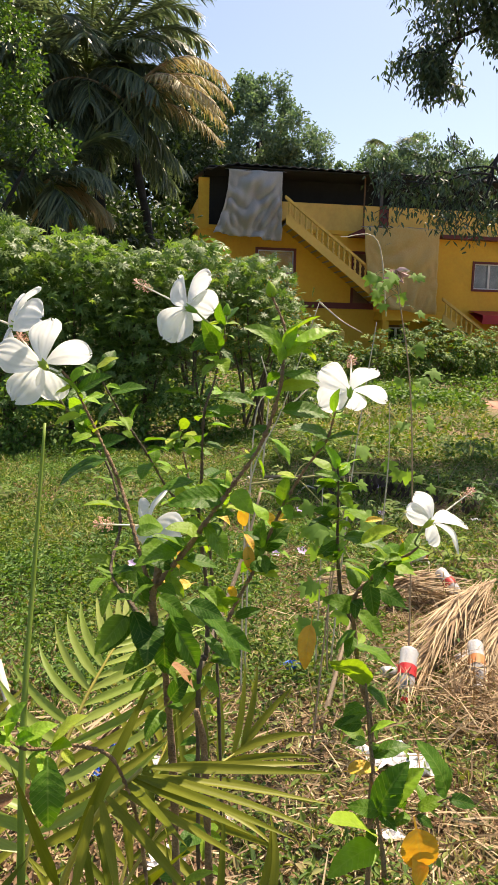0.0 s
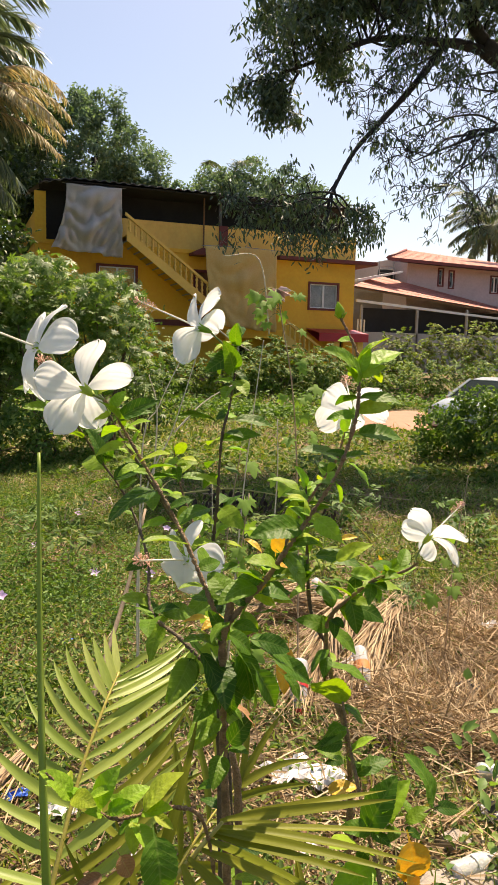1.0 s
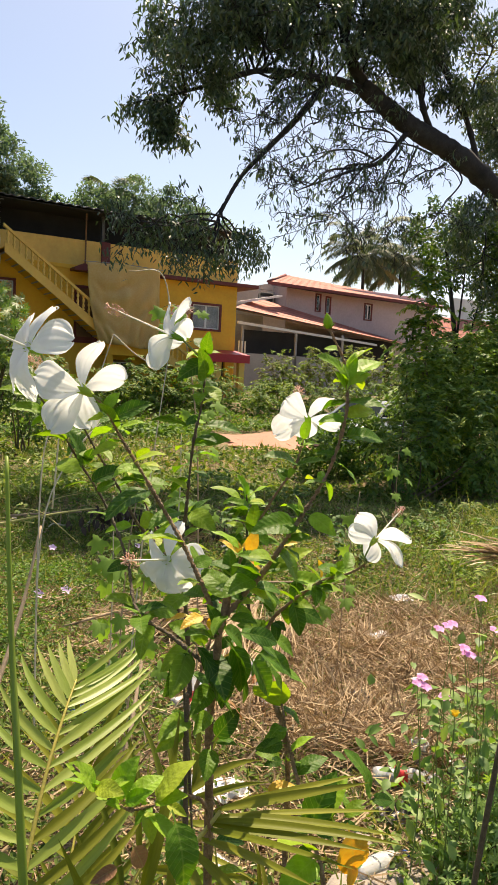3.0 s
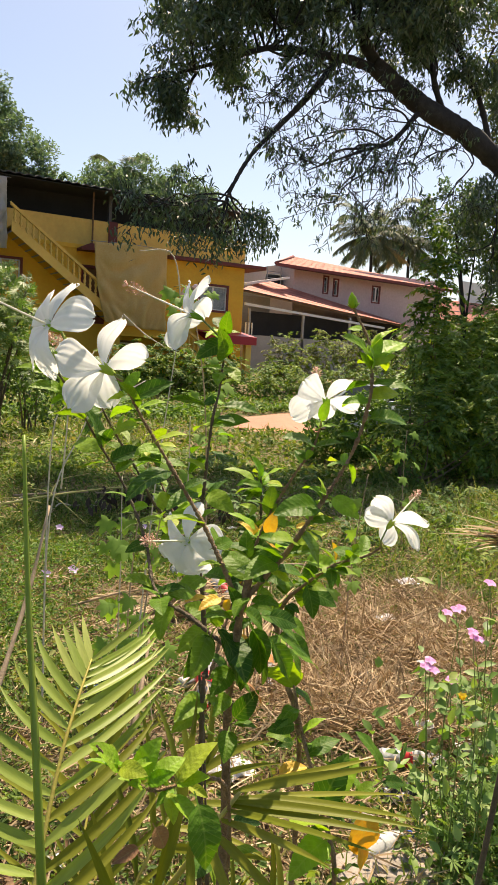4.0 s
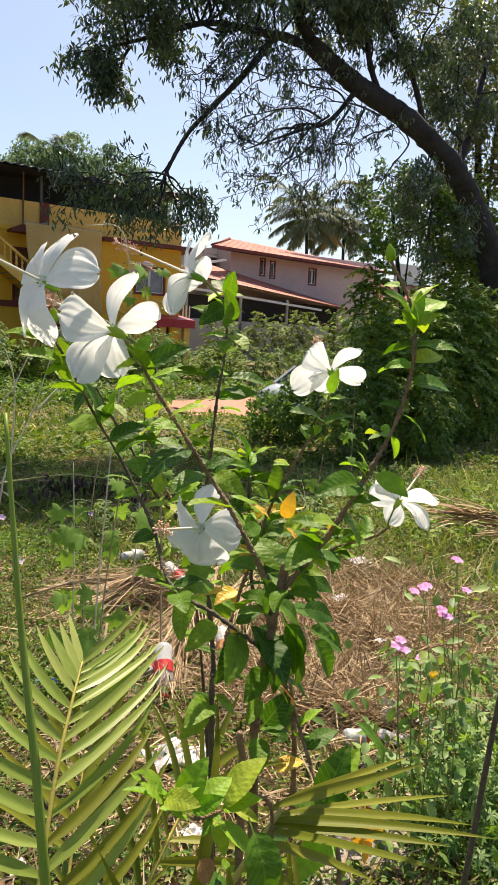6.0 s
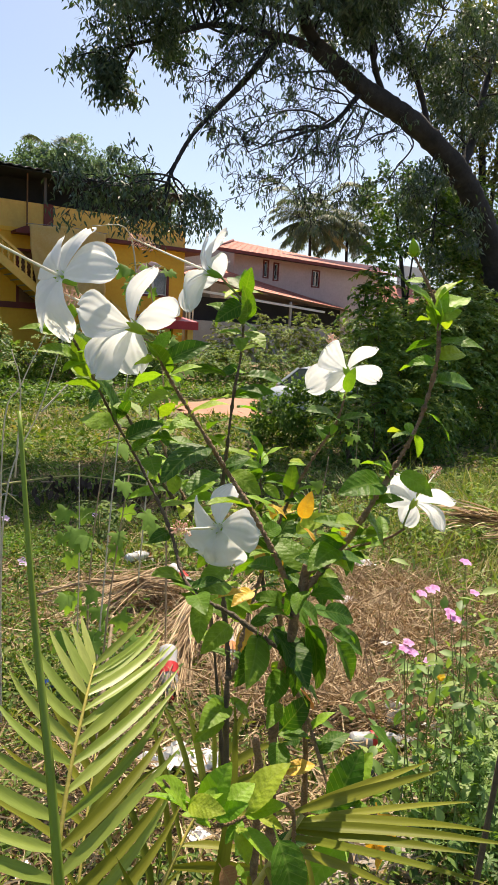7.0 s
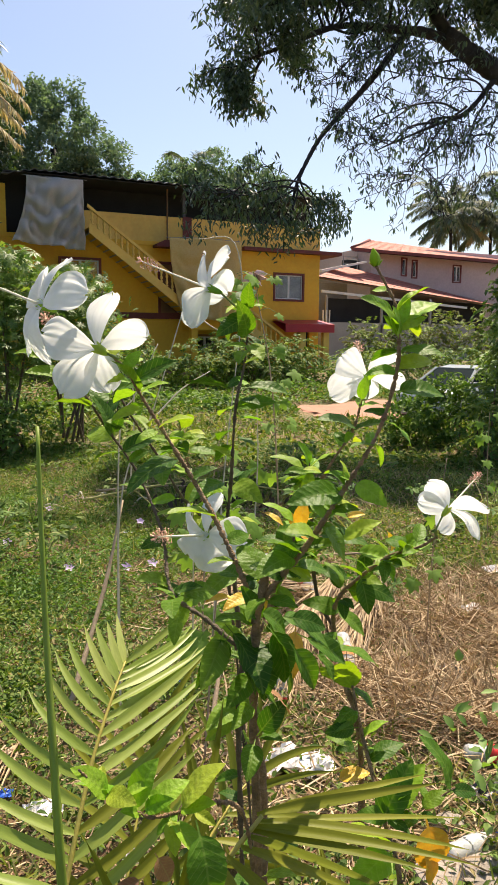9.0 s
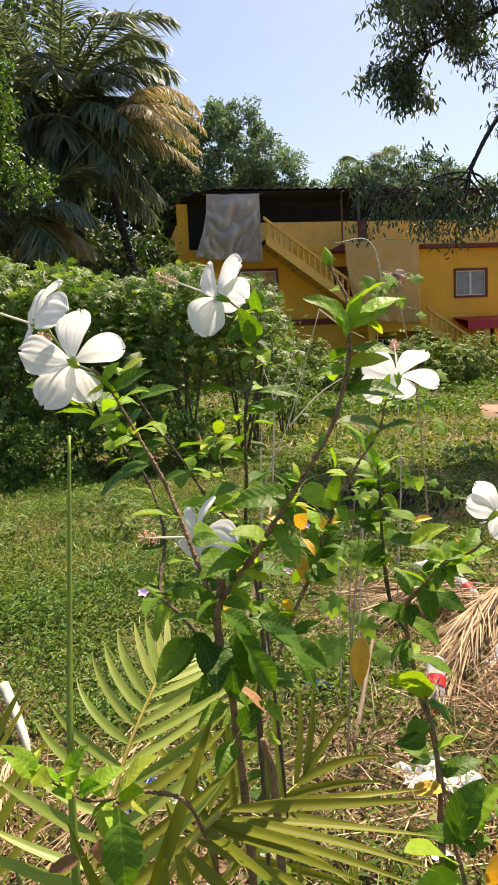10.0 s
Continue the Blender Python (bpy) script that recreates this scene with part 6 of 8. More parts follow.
# pale dry stalks that bend and cross
for i, line in enumerate([[(0.70, 3.4, 0.0), (0.71, 3.4, 1.06), (0.86, 3.4, 1.48), (1.01, 3.4, 1.95)], [(1.01, 3.4, 1.95), (1.12, 3.41, 1.87), (1.22, 3.42, 1.82)], [(1.15, 3.45, 0.2), (1.2, 3.42, 1.1), (1.24, 3.4, 1.55), (1.28, 3.4, 1.87)],
                          [(0.75, 3.6, 0.0), (0.76, 3.6, 1.3), (0.84, 3.6, 1.55), (0.95, 3.6, 1.78)], [(0.80, 3.55, 1.15), (0.82, 3.55, 1.53), (0.78, 3.55, 1.7)], [(1.12, 3.62, 0.0), (1.12, 3.6, 0.7), (1.11, 3.6, 1.19)],
                          [(1.38, 3.5, 0.6), (1.39, 3.45, 1.19), (1.37, 3.42, 1.5)], [(0.86, 3.4, 1.45), (1.0, 3.42, 1.58), (1.15, 3.45, 1.66)], [(1.40, 3.62, 1.9), (1.33, 3.6, 2.25), (1.15, 3.6, 2.26)]]):
    tagged(tube("dry_stalk", line, 0.004, 0.0018, PALE_STALK, None, "", 6, 6, 0.1, i), "pale dry stalk, bent and leafless", "stalk", "dry stalks")


# ---------------------------------------------------------------- dry palm fronds and litter
def dry_frond(base, tip, n, seed, leaf=0.5, lift=0.10, label="dry fallen palm frond, straw-coloured", wide=0.0042):
    rng = np.random.default_rng(seed)
    base, tip = np.array(base, float), np.array(tip, float)
    p = thing("fallen_frond", tuple(base), label, "palm frond", "fallen fronds")
    line = [base, (base + tip) / 2 + (0, 0, lift), tip]
    tube("rachis", [tuple(q) for q in line], 0.010, 0.004, DRY, p, "", 6, 6)
    t = np.repeat(np.linspace(0.05, 1, n), 2)
    pos = smooth_line(line, 20)[(t * 40).astype(int)] + rng.normal(0, 0.022, (2 * n, 3))
    d = (tip - base) / np.linalg.norm(tip - base)
    s = np.array((-d[1], d[0], 0.0))
    sgn = np.tile((1.0, -1.0), n)
    A = d[None] * 1.1 + s[None] * (sgn * rng.uniform(0.0, 0.22, 2 * n) + rng.normal(0, 0.06, 2 * n))[:, None] + np.array((0, 0, 1.0))[None] * rng.uniform(-0.12, 0.14, 2 * n)[:, None] + rng.normal(0, 0.05, (2 * n, 3))
    N = unit(2 * n, rng) * 0.6 + np.array((0, 0, 1.0))
    shape = leaf_shape([(0.0, 0.7), (0.35, 1.0), (0.7, 0.7), (1.0, 0.05)], 0.35, 0.12)
    o = scatter("foliage", shape, pos, A, N, leaf * rng.uniform(0.6, 1.3, 2 * n), np.full(2 * n, wide), STRAW, p)
    o["kind"] = "stuff"
    return p


dry_frond((2.75, 4.85, 0.1), (1.75, 3.7, 0.08), 130, 1, 0.62, 0.12)
dry_frond((2.95, 4.6, 0.1), (2.1, 3.75, 0.06), 90, 2, 0.60, 0.08)
dry_frond((2.6, 5.0, 0.05), (1.75, 4.6, 0.08), 70, 3, 0.5)
dry_frond((1.3, 5.0, 0.05), (2.2, 4.65, 0.08), 70, 4, 0.5)
dry_frond((0.35, 3.5, 0.05), (-0.1, 2.8, 0.05), 60, 5, 0.4)
dry_frond((3.3, 2.7, 0.78), (2.62, 2.6, 0.99), 60, 7, 0.36, 0.08, "dry brown palm frond caught among the plants", 0.006)
for i, line in enumerate([[(3.9, 8.5, -0.02), (4.4, 8.2, 0.06), (5.2, 7.9, 0.0)], [(1.8, 8.9, 0.02), (2.6, 8.6, 0.08), (3.7, 8.3, 0.0)], [(0.45, 3.5, 0.02), (0.75, 3.9, 0.55), (0.9, 4.1, 0.95)], [(2.3, 5.6, 0.02), (3.2, 5.4, 0.05), (4.0, 5.1, 0.02)], [(1.05, 3.2, 0.02), (1.15, 3.35, 0.2), (1.3, 3.6, 0.42)]]):
    tagged(tube("fallen_branch", line, 0.014, 0.006, DRY, None, "", 6, 5, 0.2, i), "bare fallen branch lying in the weeds", "branch", "fallen branches")


def dry_creeper(x, y, n, seed):
    """A heap of yellowed creeper stalks that arch and fork over the ground."""
    r = np.random.default_rng(seed)
    p = thing("dry_creeper", (x, y, float(ground_z(x, y))), "tangle of yellowed dry creeper stalks lying over the weeds", "creeper", "dry creepers")
    for i in range(n):
        a = np.array((x + r.normal(0, 0.35), y + r.normal(0, 0.18), 0.0))
        way = np.array((r.uniform(-1, 1), r.uniform(-0.5, 0.3), 0.0))
        ln, up = r.uniform(0.35, 0.9), r.uniform(0.02, 0.15)
        pts = [a, a + way * ln * 0.35 + (0, 0, up), a + way * ln * 0.7 + (0, r.uniform(-0.08, 0.08), up * 0.8), a + way * ln + (0, 0, r.uniform(-0.02, 0.1))]
        pts = [tuple(q + (0, 0, float(ground_z(q[0], q[1])))) for q in pts]
        tube("stalk", pts, 0.011, 0.004, (DRY, PALE_STALK, YELLOW_STALK)[i % 3], p, "", 5, 4, 0.2, seed + i)
    return p


YELLOW_STALK = worn("yellow_stalk", (0.44, 0.40, 0.12), 0.25, 0.7, 20, 120, 0.2)
dry_creeper(2.2, 8.6, 16, 51)
dry_creeper(2.9, 8.4, 12, 52)
dry_creeper(1.5, 8.8, 8, 53)


def fallen_branch(points, sides, seed):
    """A long yellowish stalk lying over the weeds, forked, with dead dark leaves hanging from it."""
    r = np.random.default_rng(seed)
    p = thing("fallen_branch", points[0], "long yellowish fallen branch with dead dark leaves hanging from it", "branch")
    tube("stalk", points, 0.013, 0.006, YELLOW_STALK, p, "", 6, 6, 0.25, seed)
    for i, q in enumerate(sides):
        tube("side_stalk", q, 0.008, 0.003, YELLOW_STALK, p, "", 5, 5, 0.2, seed + i)
    pts = smooth_line(points, 12)
    n = 110
    W = pts[r.integers(len(pts) // 3, len(pts), n)] + r.normal(0, 0.03, (n, 3)) - np.array((0, 0, 1.0)) * r.uniform(0.0, 0.16, n)[:, None]
    A = unit(n, r) * 0.6 + np.array((0, 0, -1.0))
    o = scatter("dead_leaves", LEAF6, W, A, unit(n, r) + np.array((0, -0.6, 0.2)), r.uniform(0.06, 0.13, n), r.uniform(0.015, 0.03, n), BROWN_LITTER, p, "shrivelled dark leaves")
    o["kind"] = "stuff"
    return p


BROWN_LITTER = worn("shrivelled_leaf", (0.075, 0.05, 0.035), 0.4, 0.85, 20, 120, 0.4)
BX, BY = 1.99, 7.74
fallen_branch([(BX - 0.6, BY - 0.12, 0.20), (BX, BY, 0.25), (BX + 0.7, BY + 0.12, 0.27), (BX + 1.0, BY - 0.05, 0.26), (BX + 1.54, BY - 0.87, 0.24)],
              [[(BX, BY, 0.20), (BX - 0.15, BY - 0.02, 0.30), (BX - 0.38, BY, 0.34)], [(BX, BY, 0.20), (BX + 0.1, BY - 0.2, 0.10), (BX + 0.16, BY - 0.45, 0.03)], [(BX - 0.2, BY - 0.1, 0.19), (BX - 0.5, BY + 0.1, 0.22), (BX - 0.8, BY + 0.1, 0.12)], [(BX - 0.1, BY, 0.2), (BX + 0.1, BY + 0.3, 0.34), (BX + 0.5, BY + 0.55, 0.36)]], 57)

stalk = thing("fallen_frond", (-0.370, 3.420, 0.0), "dry palm frond with a thick pale stalk base on the ground", "palm frond", "fallen fronds")
tube("stalk_base", [(-0.520, 3.830, 0.220), (-0.400, 3.520, 0.120), (-0.370, 3.420, 0.050)], 0.028, 0.012, PALE_STALK, stalk, "thick pale stalk base", 8, 6, 0.1, 3)
dry_frond((-0.440, 3.390, 0.060), (-0.460, 2.680, 0.040), 70, 9, 0.34, 0.04)


def bottle(at, turn, tilt, length, label_mat, cap_mat, label):
    """A crumpled plastic bottle lying down: body, printed band and screw cap."""
    b = thing("bottle", (0, 0, 0), label, "bottle", "litter bottles")
    prof = [(0.0, 0.25), (0.02, 0.9), (0.08, 1.0), (0.25, 0.93), (0.35, 1.0), (0.55, 0.95), (0.66, 1.0), (0.78, 0.8), (0.87, 0.42), (0.93, 0.36), (0.96, 0.36)]
    r = length * 0.16
    n = 14
    v, f = [], []
    for i, (t, k) in enumerate(prof):
        v += [(t * length, r * k * math.cos(6.2832 * j / n) * (1 + 0.05 * math.sin(3 * j + i)), r * k * math.sin(6.2832 * j / n) * (0.92 + 0.06 * math.sin(2 * j + i))) for j in range(n)]
    for i in range(len(prof) - 1):
        f += [(i * n + j, i * n + (j + 1) % n, (i + 1) * n + (j + 1) % n, (i + 1) * n + j) for j in range(n)]
    f.append(tuple(range(n))[::-1])
    raw("body", v, f, PLASTIC, b, "clear crumpled plastic", True)
    vv, ff = tube_mesh([(0.36 * length, 0, 0), (0.45 * length, 0, 0), (0.56 * length, 0, 0)], r * 1.03, r * 1.02, n)
    raw("wrapper", vv, ff[:-2], label_mat, b, "printed paper band", True)
    if cap_mat:
        vv, ff = tube_mesh([(0.94 * length, 0, 0), (1.0 * length, 0, 0)], r * 0.42, r * 0.42, 12)
        raw("cap", vv, ff, cap_mat, b, "screw cap")
    b.matrix_basis = pose(*at, 0, tilt, turn)
    return b


bottle((1.62, 3.61, 0.19), -115, 34, 0.30, RED_PLASTIC, RED_PLASTIC, "empty plastic bottle with red band and cap")
bottle((2.02, 3.68, 0.18), -108, 32, 0.27, ORANGE_LABEL, WHITE_LITTER, "crumpled plastic bottle with an orange band")
bottle((2.33, 4.88, 0.17), -72, 28, 0.28, RED_PLASTIC, None, "crushed clear bottle with a red band")
bottle((1.98, 2.60, 0.07), -25, 2, 0.26, RED_PLASTIC, None, "clear plastic bottle with a red band in the rubbish")
bottle((1.50, 2.12, 0.06), 5, 2, 0.26, PLASTIC, BLUE_PLASTIC, "clear water bottle lying beside stones")
bottle((2.29, 5.50, 0.06), 20, 3, 0.26, WHITE_LITTER, ORANGE_LABEL, "pale bottle lying in the weeds")
bottle((1.95, 3.72, 0.06), 40, 3, 0.2, WHITE_LITTER, None, "small pale bottle under the shrub")
bottle((1.48, 3.62, 0.06), 10, 3, 0.22, RED_PLASTIC, None, "old bottle with a faded red band")


def cup(at):
    c = thing("cup", at, "clear disposable plastic cup standing in rubbish", "cup")
    x, y, z = at
    v, f, n = [], [], 18
    prof = [(0.0, 0.027), (0.05, 0.033), (0.095, 0.040), (0.10, 0.043), (0.104, 0.041), (0.098, 0.038), (0.05, 0.0315), (0.004, 0.025)]
    for t, r in prof:
        v += [(x + r * math.cos(6.2832 * j / n), y + r * math.sin(6.2832 * j / n), z + t) for j in range(n)]
    for i in range(len(prof) - 1):
        f += [(i * n + j, i * n + (j + 1) % n, (i + 1) * n + (j + 1) % n, (i + 1) * n + j) for j in range(n)]
    f.append(tuple(range(n))[::-1])
    under(raw("wall", v, f, PLASTIC, None, "", True), c)
    return c


cup((2.27, 2.62, 0.05))


def scrap(name, at, w, l, mat, seed, label, category, crumple=0.25):
    """A crumpled sheet of paper or film lying on the ground."""
    rng = np.random.default_rng(seed)
    n = 9
    v = []
    for j in range(n):
        for i in range(n):
            s, t = i / (n - 1) - 0.5, j / (n - 1) - 0.5
            v.append((at[0] + w * s * (1 + rng.uniform(-0.15, 0.15)), at[1] + l * t * (1 + rng.uniform(-0.15, 0.15)), at[2] + crumple * w * rng.uniform(0, 1) * (1 - s * s - t * t)))
    f = [(j * n + i, j * n + i + 1, (j + 1) * n + i + 1, (j + 1) * n + i) for j in range(n - 1) for i in range(n - 1)]
    ob = raw(name, v, f, mat, None, "", False)
    so = ob.modifiers.new("thickness", "SOLIDIFY")
    so.thickness = 0.002
    return tagged(ob, label, category, "litter scraps")


BLACK_FILM = worn("black_film", (0.02, 0.02, 0.025), 0.3, 0.3, 20, 90, 0.2)
for i, (x, y, w, l, mt, lb) in enumerate([(3.81, 4.45, 0.16, 0.12, WHITE_LITTER, "white paper plate on straw"), (3.12, 3.9, 0.13, 0.09, WHITE_LITTER, "scrap of white paper on straw"), (1.26, 2.9, 0.22, 0.17, WHITE_LITTER, "crumpled white wrapper on the ground"),
                                          (1.38, 2.84, 0.17, 0.14, WHITE_LITTER, "crumpled white wrapper on the ground"), (2.51, 5.62, 0.18, 0.10, WHITE_LITTER, "scrap of white film in the weeds"), (1.02, 3.7, 0.12, 0.08, BLUE_PLASTIC, "crumpled blue wrapper on the ground"),
                                          (0.03, 2.86, 0.06, 0.05, BLUE_PLASTIC, "small blue scrap under the palm"), (0.14, 3.02, 0.10, 0.06, BLUE_PLASTIC, "blue wrapper in the weeds"), (0.52, 2.55, 0.06, 0.08, WHITE_LITTER, "white scrap under the shrub"),
                                          (1.12, 2.45, 0.08, 0.06, WHITE_LITTER, "white scrap under the shrub"), (2.53, 3.36, 0.14, 0.12, BLACK_FILM, "scrap of black plastic film"), (2.40, 2.66, 0.10, 0.08, PLASTIC, "clear plastic film in rubbish"), (2.2, 2.5, 0.12, 0.08, PLASTIC, "clear plastic film in rubbish"),
                                          (1.9, 2.35, 0.16, 0.12, BLACK_FILM, "black plastic film by the stones"), (2.45, 2.5, 0.14, 0.1, WHITE_LITTER, "pale torn sack in rubbish"), (2.8, 3.2, 0.05, 0.04, WHITE_LITTER, "small white scrap on straw"), (0.55, 4.6, 0.08, 0.05, BLUE_PLASTIC, "blue scrap in the weeds"),
                                          (0.3, 2.38, 0.12, 0.12, WHITE_LITTER, "crumpled white wrapper below the palm"), (0.28, 2.88, 0.14, 0.10, WHITE_LITTER, "pale crumpled paper below the palm"), (1.75, 7.3, 0.10, 0.08, WHITE_LITTER, "pale scrap in the field"), (3.6, 6.9, 0.10, 0.06, WHITE_LITTER, "pale scrap in the field")]):
    scrap("litter", (x, y, float(ground_z(x, y)) + (0.13 if "on straw" in lb else 0.025)), w, l, mt, 300 + i, lb, "litter")


def stone(at, sx, sy, sz, seed):
    rng = np.random.default_rng(seed)
    bm = bmesh.new()
    bmesh.ops.create_icosphere(bm, subdivisions=2, radius=1.0)
    for v in bm.verts:
        k = 1 + 0.25 * noise.noise(v.co * 1.7 + Vector((seed, 0, 0)))
        v.co = Vector((max(-0.8, min(0.8, v.co.x)) * sx * k, max(-0.8, min(0.8, v.co.y)) * sy * k, max(-0.7, min(0.6, v.co.z)) * sz * k)) + Vector(at)
    return tagged(part("stone", bm, STONE), "pale rough stone half sunk in soil", "stone", "stones")


for i, (x, y, s) in enumerate([(1.46, 2.08, 0.12), (1.60, 2.0, 0.14), (1.75, 2.05, 0.10), (1.38, 1.98, 0.08), (1.9, 2.2, 0.08), (2.1, 2.35, 0.09), (1.66, 2.3, 0.07)]):
    stone((x, y, 0.03), s, s * 0.8, s * 0.5, i)
# ---------------------------------------------------------------- hibiscus shrub
def leaf_mesh(name, mat, half, fold, droop, wave, teeth):
    """One ovate toothed leaf with its stalk, one unit long; several variants are shared by all leaves."""
    st = [(-0.22, 0.012), (0.0, 0.016)]
    for k in range(1, 27):
        u = k / 26
        st.append((u, half * max(0.008, u ** 0.55 * (1 - u) ** 0.85 / 0.498)))
    rows = (-1.0, -0.66, -0.33, 0.0, 0.33, 0.66, 1.0)
    v, f = [], []
    for i, (x, w) in enumerate(st):
        z = -droop * max(x, 0) ** 2 * 0.55 + 0.05 * math.sin(3 * x)
        jag = 1 + (teeth if i % 2 else -teeth) if 8 < i < len(st) - 2 else 1
        for c in rows:
            a = abs(c)
            rise = fold * w * (1.45 * a - 0.45 * a * a)
            ripple = wave * w * a * a * math.sin(9 * x + (0.0 if c < 0 else 1.9)) + 0.012 * a * (1 - a) * 4 * math.sin(40 * (x - 0.9 * a * w)) * (w > 0.06)
            v.append((x + 0.02 * (a > 0.9) * (jag - 1), c * w * (jag if a > 0.9 else 1.0), z + rise + ripple))
    for i in range(len(st) - 1):
        for j in range(6):
            a = 7 * i + j
            f.append((a, a + 7, a + 8, a + 1))
    me = bpy.data.meshes.new(name)
    me.from_pydata(v, [], f)
    me.materials.append(mat)
    me.shade_smooth()
    return me


def leaf_set(mat):
    return [leaf_mesh("leaf", mat, h, fo, d, w, t) for h, fo, d, w, t in
            ((0.33, 0.22, 0.30, 0.08, 0.03), (0.30, 0.32, 0.20, 0.12, 0.035), (0.35, 0.14, 0.45, 0.10, 0.03), (0.29, 0.42, 0.12, 0.07, 0.035), (0.34, 0.08, 0.6, 0.16, 0.04))]


LEAVES_GREEN, LEAVES_YOUNG, LEAVES_YELLOW, LEAVES_BROWN = leaf_set(HIB_LEAF), leaf_set(HIB_YOUNG), leaf_set(YELLOW_LEAF), leaf_set(BROWN_LEAF)


def put_leaf(parent, base, tip, meshes, rng, width=1.0, facing=None, name="leaf"):
    base, tip = Vector(base), Vector(tip)
    x = tip - base
    ln = x.length
    x.normalize()
    up = Vector(facing) if facing else Vector((rng.uniform(-0.5, 0.5), rng.uniform(-0.75, 0.15), rng.uniform(0.5, 1.1)))
    y = up.cross(x)
    if y.length < 1e-3:
        y = Vector((0, 1, 0)).cross(x)
    y.normalize()
    z = x.cross(y)
    m = Matrix((x, y, z)).transposed().to_4x4()
    m.translation = base
    ob = new(name, meshes[int(rng.integers(len(meshes)))])
    ob.matrix_world = m @ Matrix.Diagonal((ln, ln * width, ln, 1))
    return under(ob, parent)


def petal_mesh(seed, curl):
    """A broad pleated petal, one unit long, narrow at its base; it arches and its ruffled rim curls back."""
    rng = np.random.default_rng(seed)
    ph = rng.uniform(0, 6.28, 5)
    st = [(0.0, 0.055), (0.08, 0.08), (0.16, 0.13), (0.25, 0.20), (0.34, 0.265), (0.43, 0.32), (0.52, 0.362), (0.61, 0.392), (0.70, 0.405), (0.78, 0.398), (0.85, 0.36), (0.91, 0.31), (0.96, 0.235), (0.99, 0.15), (1.005, 0.08)]
    cols = 33
    v, f = [], []
    for x, w in st:
        for j in range(cols):
            s = -1 + 2 * j / (cols - 1)
            lean = 0.05 * math.sin(3.1 * x + ph[4])
            xx = x + (0.026 * math.sin(6 * s + ph[0]) + 0.018 * math.sin(15 * s + ph[3])) * x ** 3
            z = 0.17 * math.sin(math.pi * x ** 0.9) - curl * max(0.0, x - 0.55) ** 1.6 - 0.30 * s * s * w * (1 - 0.6 * x)
            z += 0.05 * x ** 2.2 * math.sin(5.5 * s + ph[1]) * abs(s) + 0.013 * math.sin(9 * s + ph[2]) * x * (1.35 - x) + 0.006 * math.sin(19 * s + ph[0]) * x
            v.append((xx, w * s * (1 + 0.04 * math.sin(9 * x + ph[2])) + lean * x, z))
    for i in range(len(st) - 1):
        for j in range(cols - 1):
            a = i * cols + j
            f.append((a, a + cols, a + cols + 1, a + 1))
    me = bpy.data.meshes.new("petal")
    me.from_pydata(v, [], f)
    me.materials.append(PETAL)
    me.shade_smooth()
    return me


PETALS = [petal_mesh(k, c) for k, c in enumerate((0.35, 0.6, 0.2, 0.5, 0.8))]


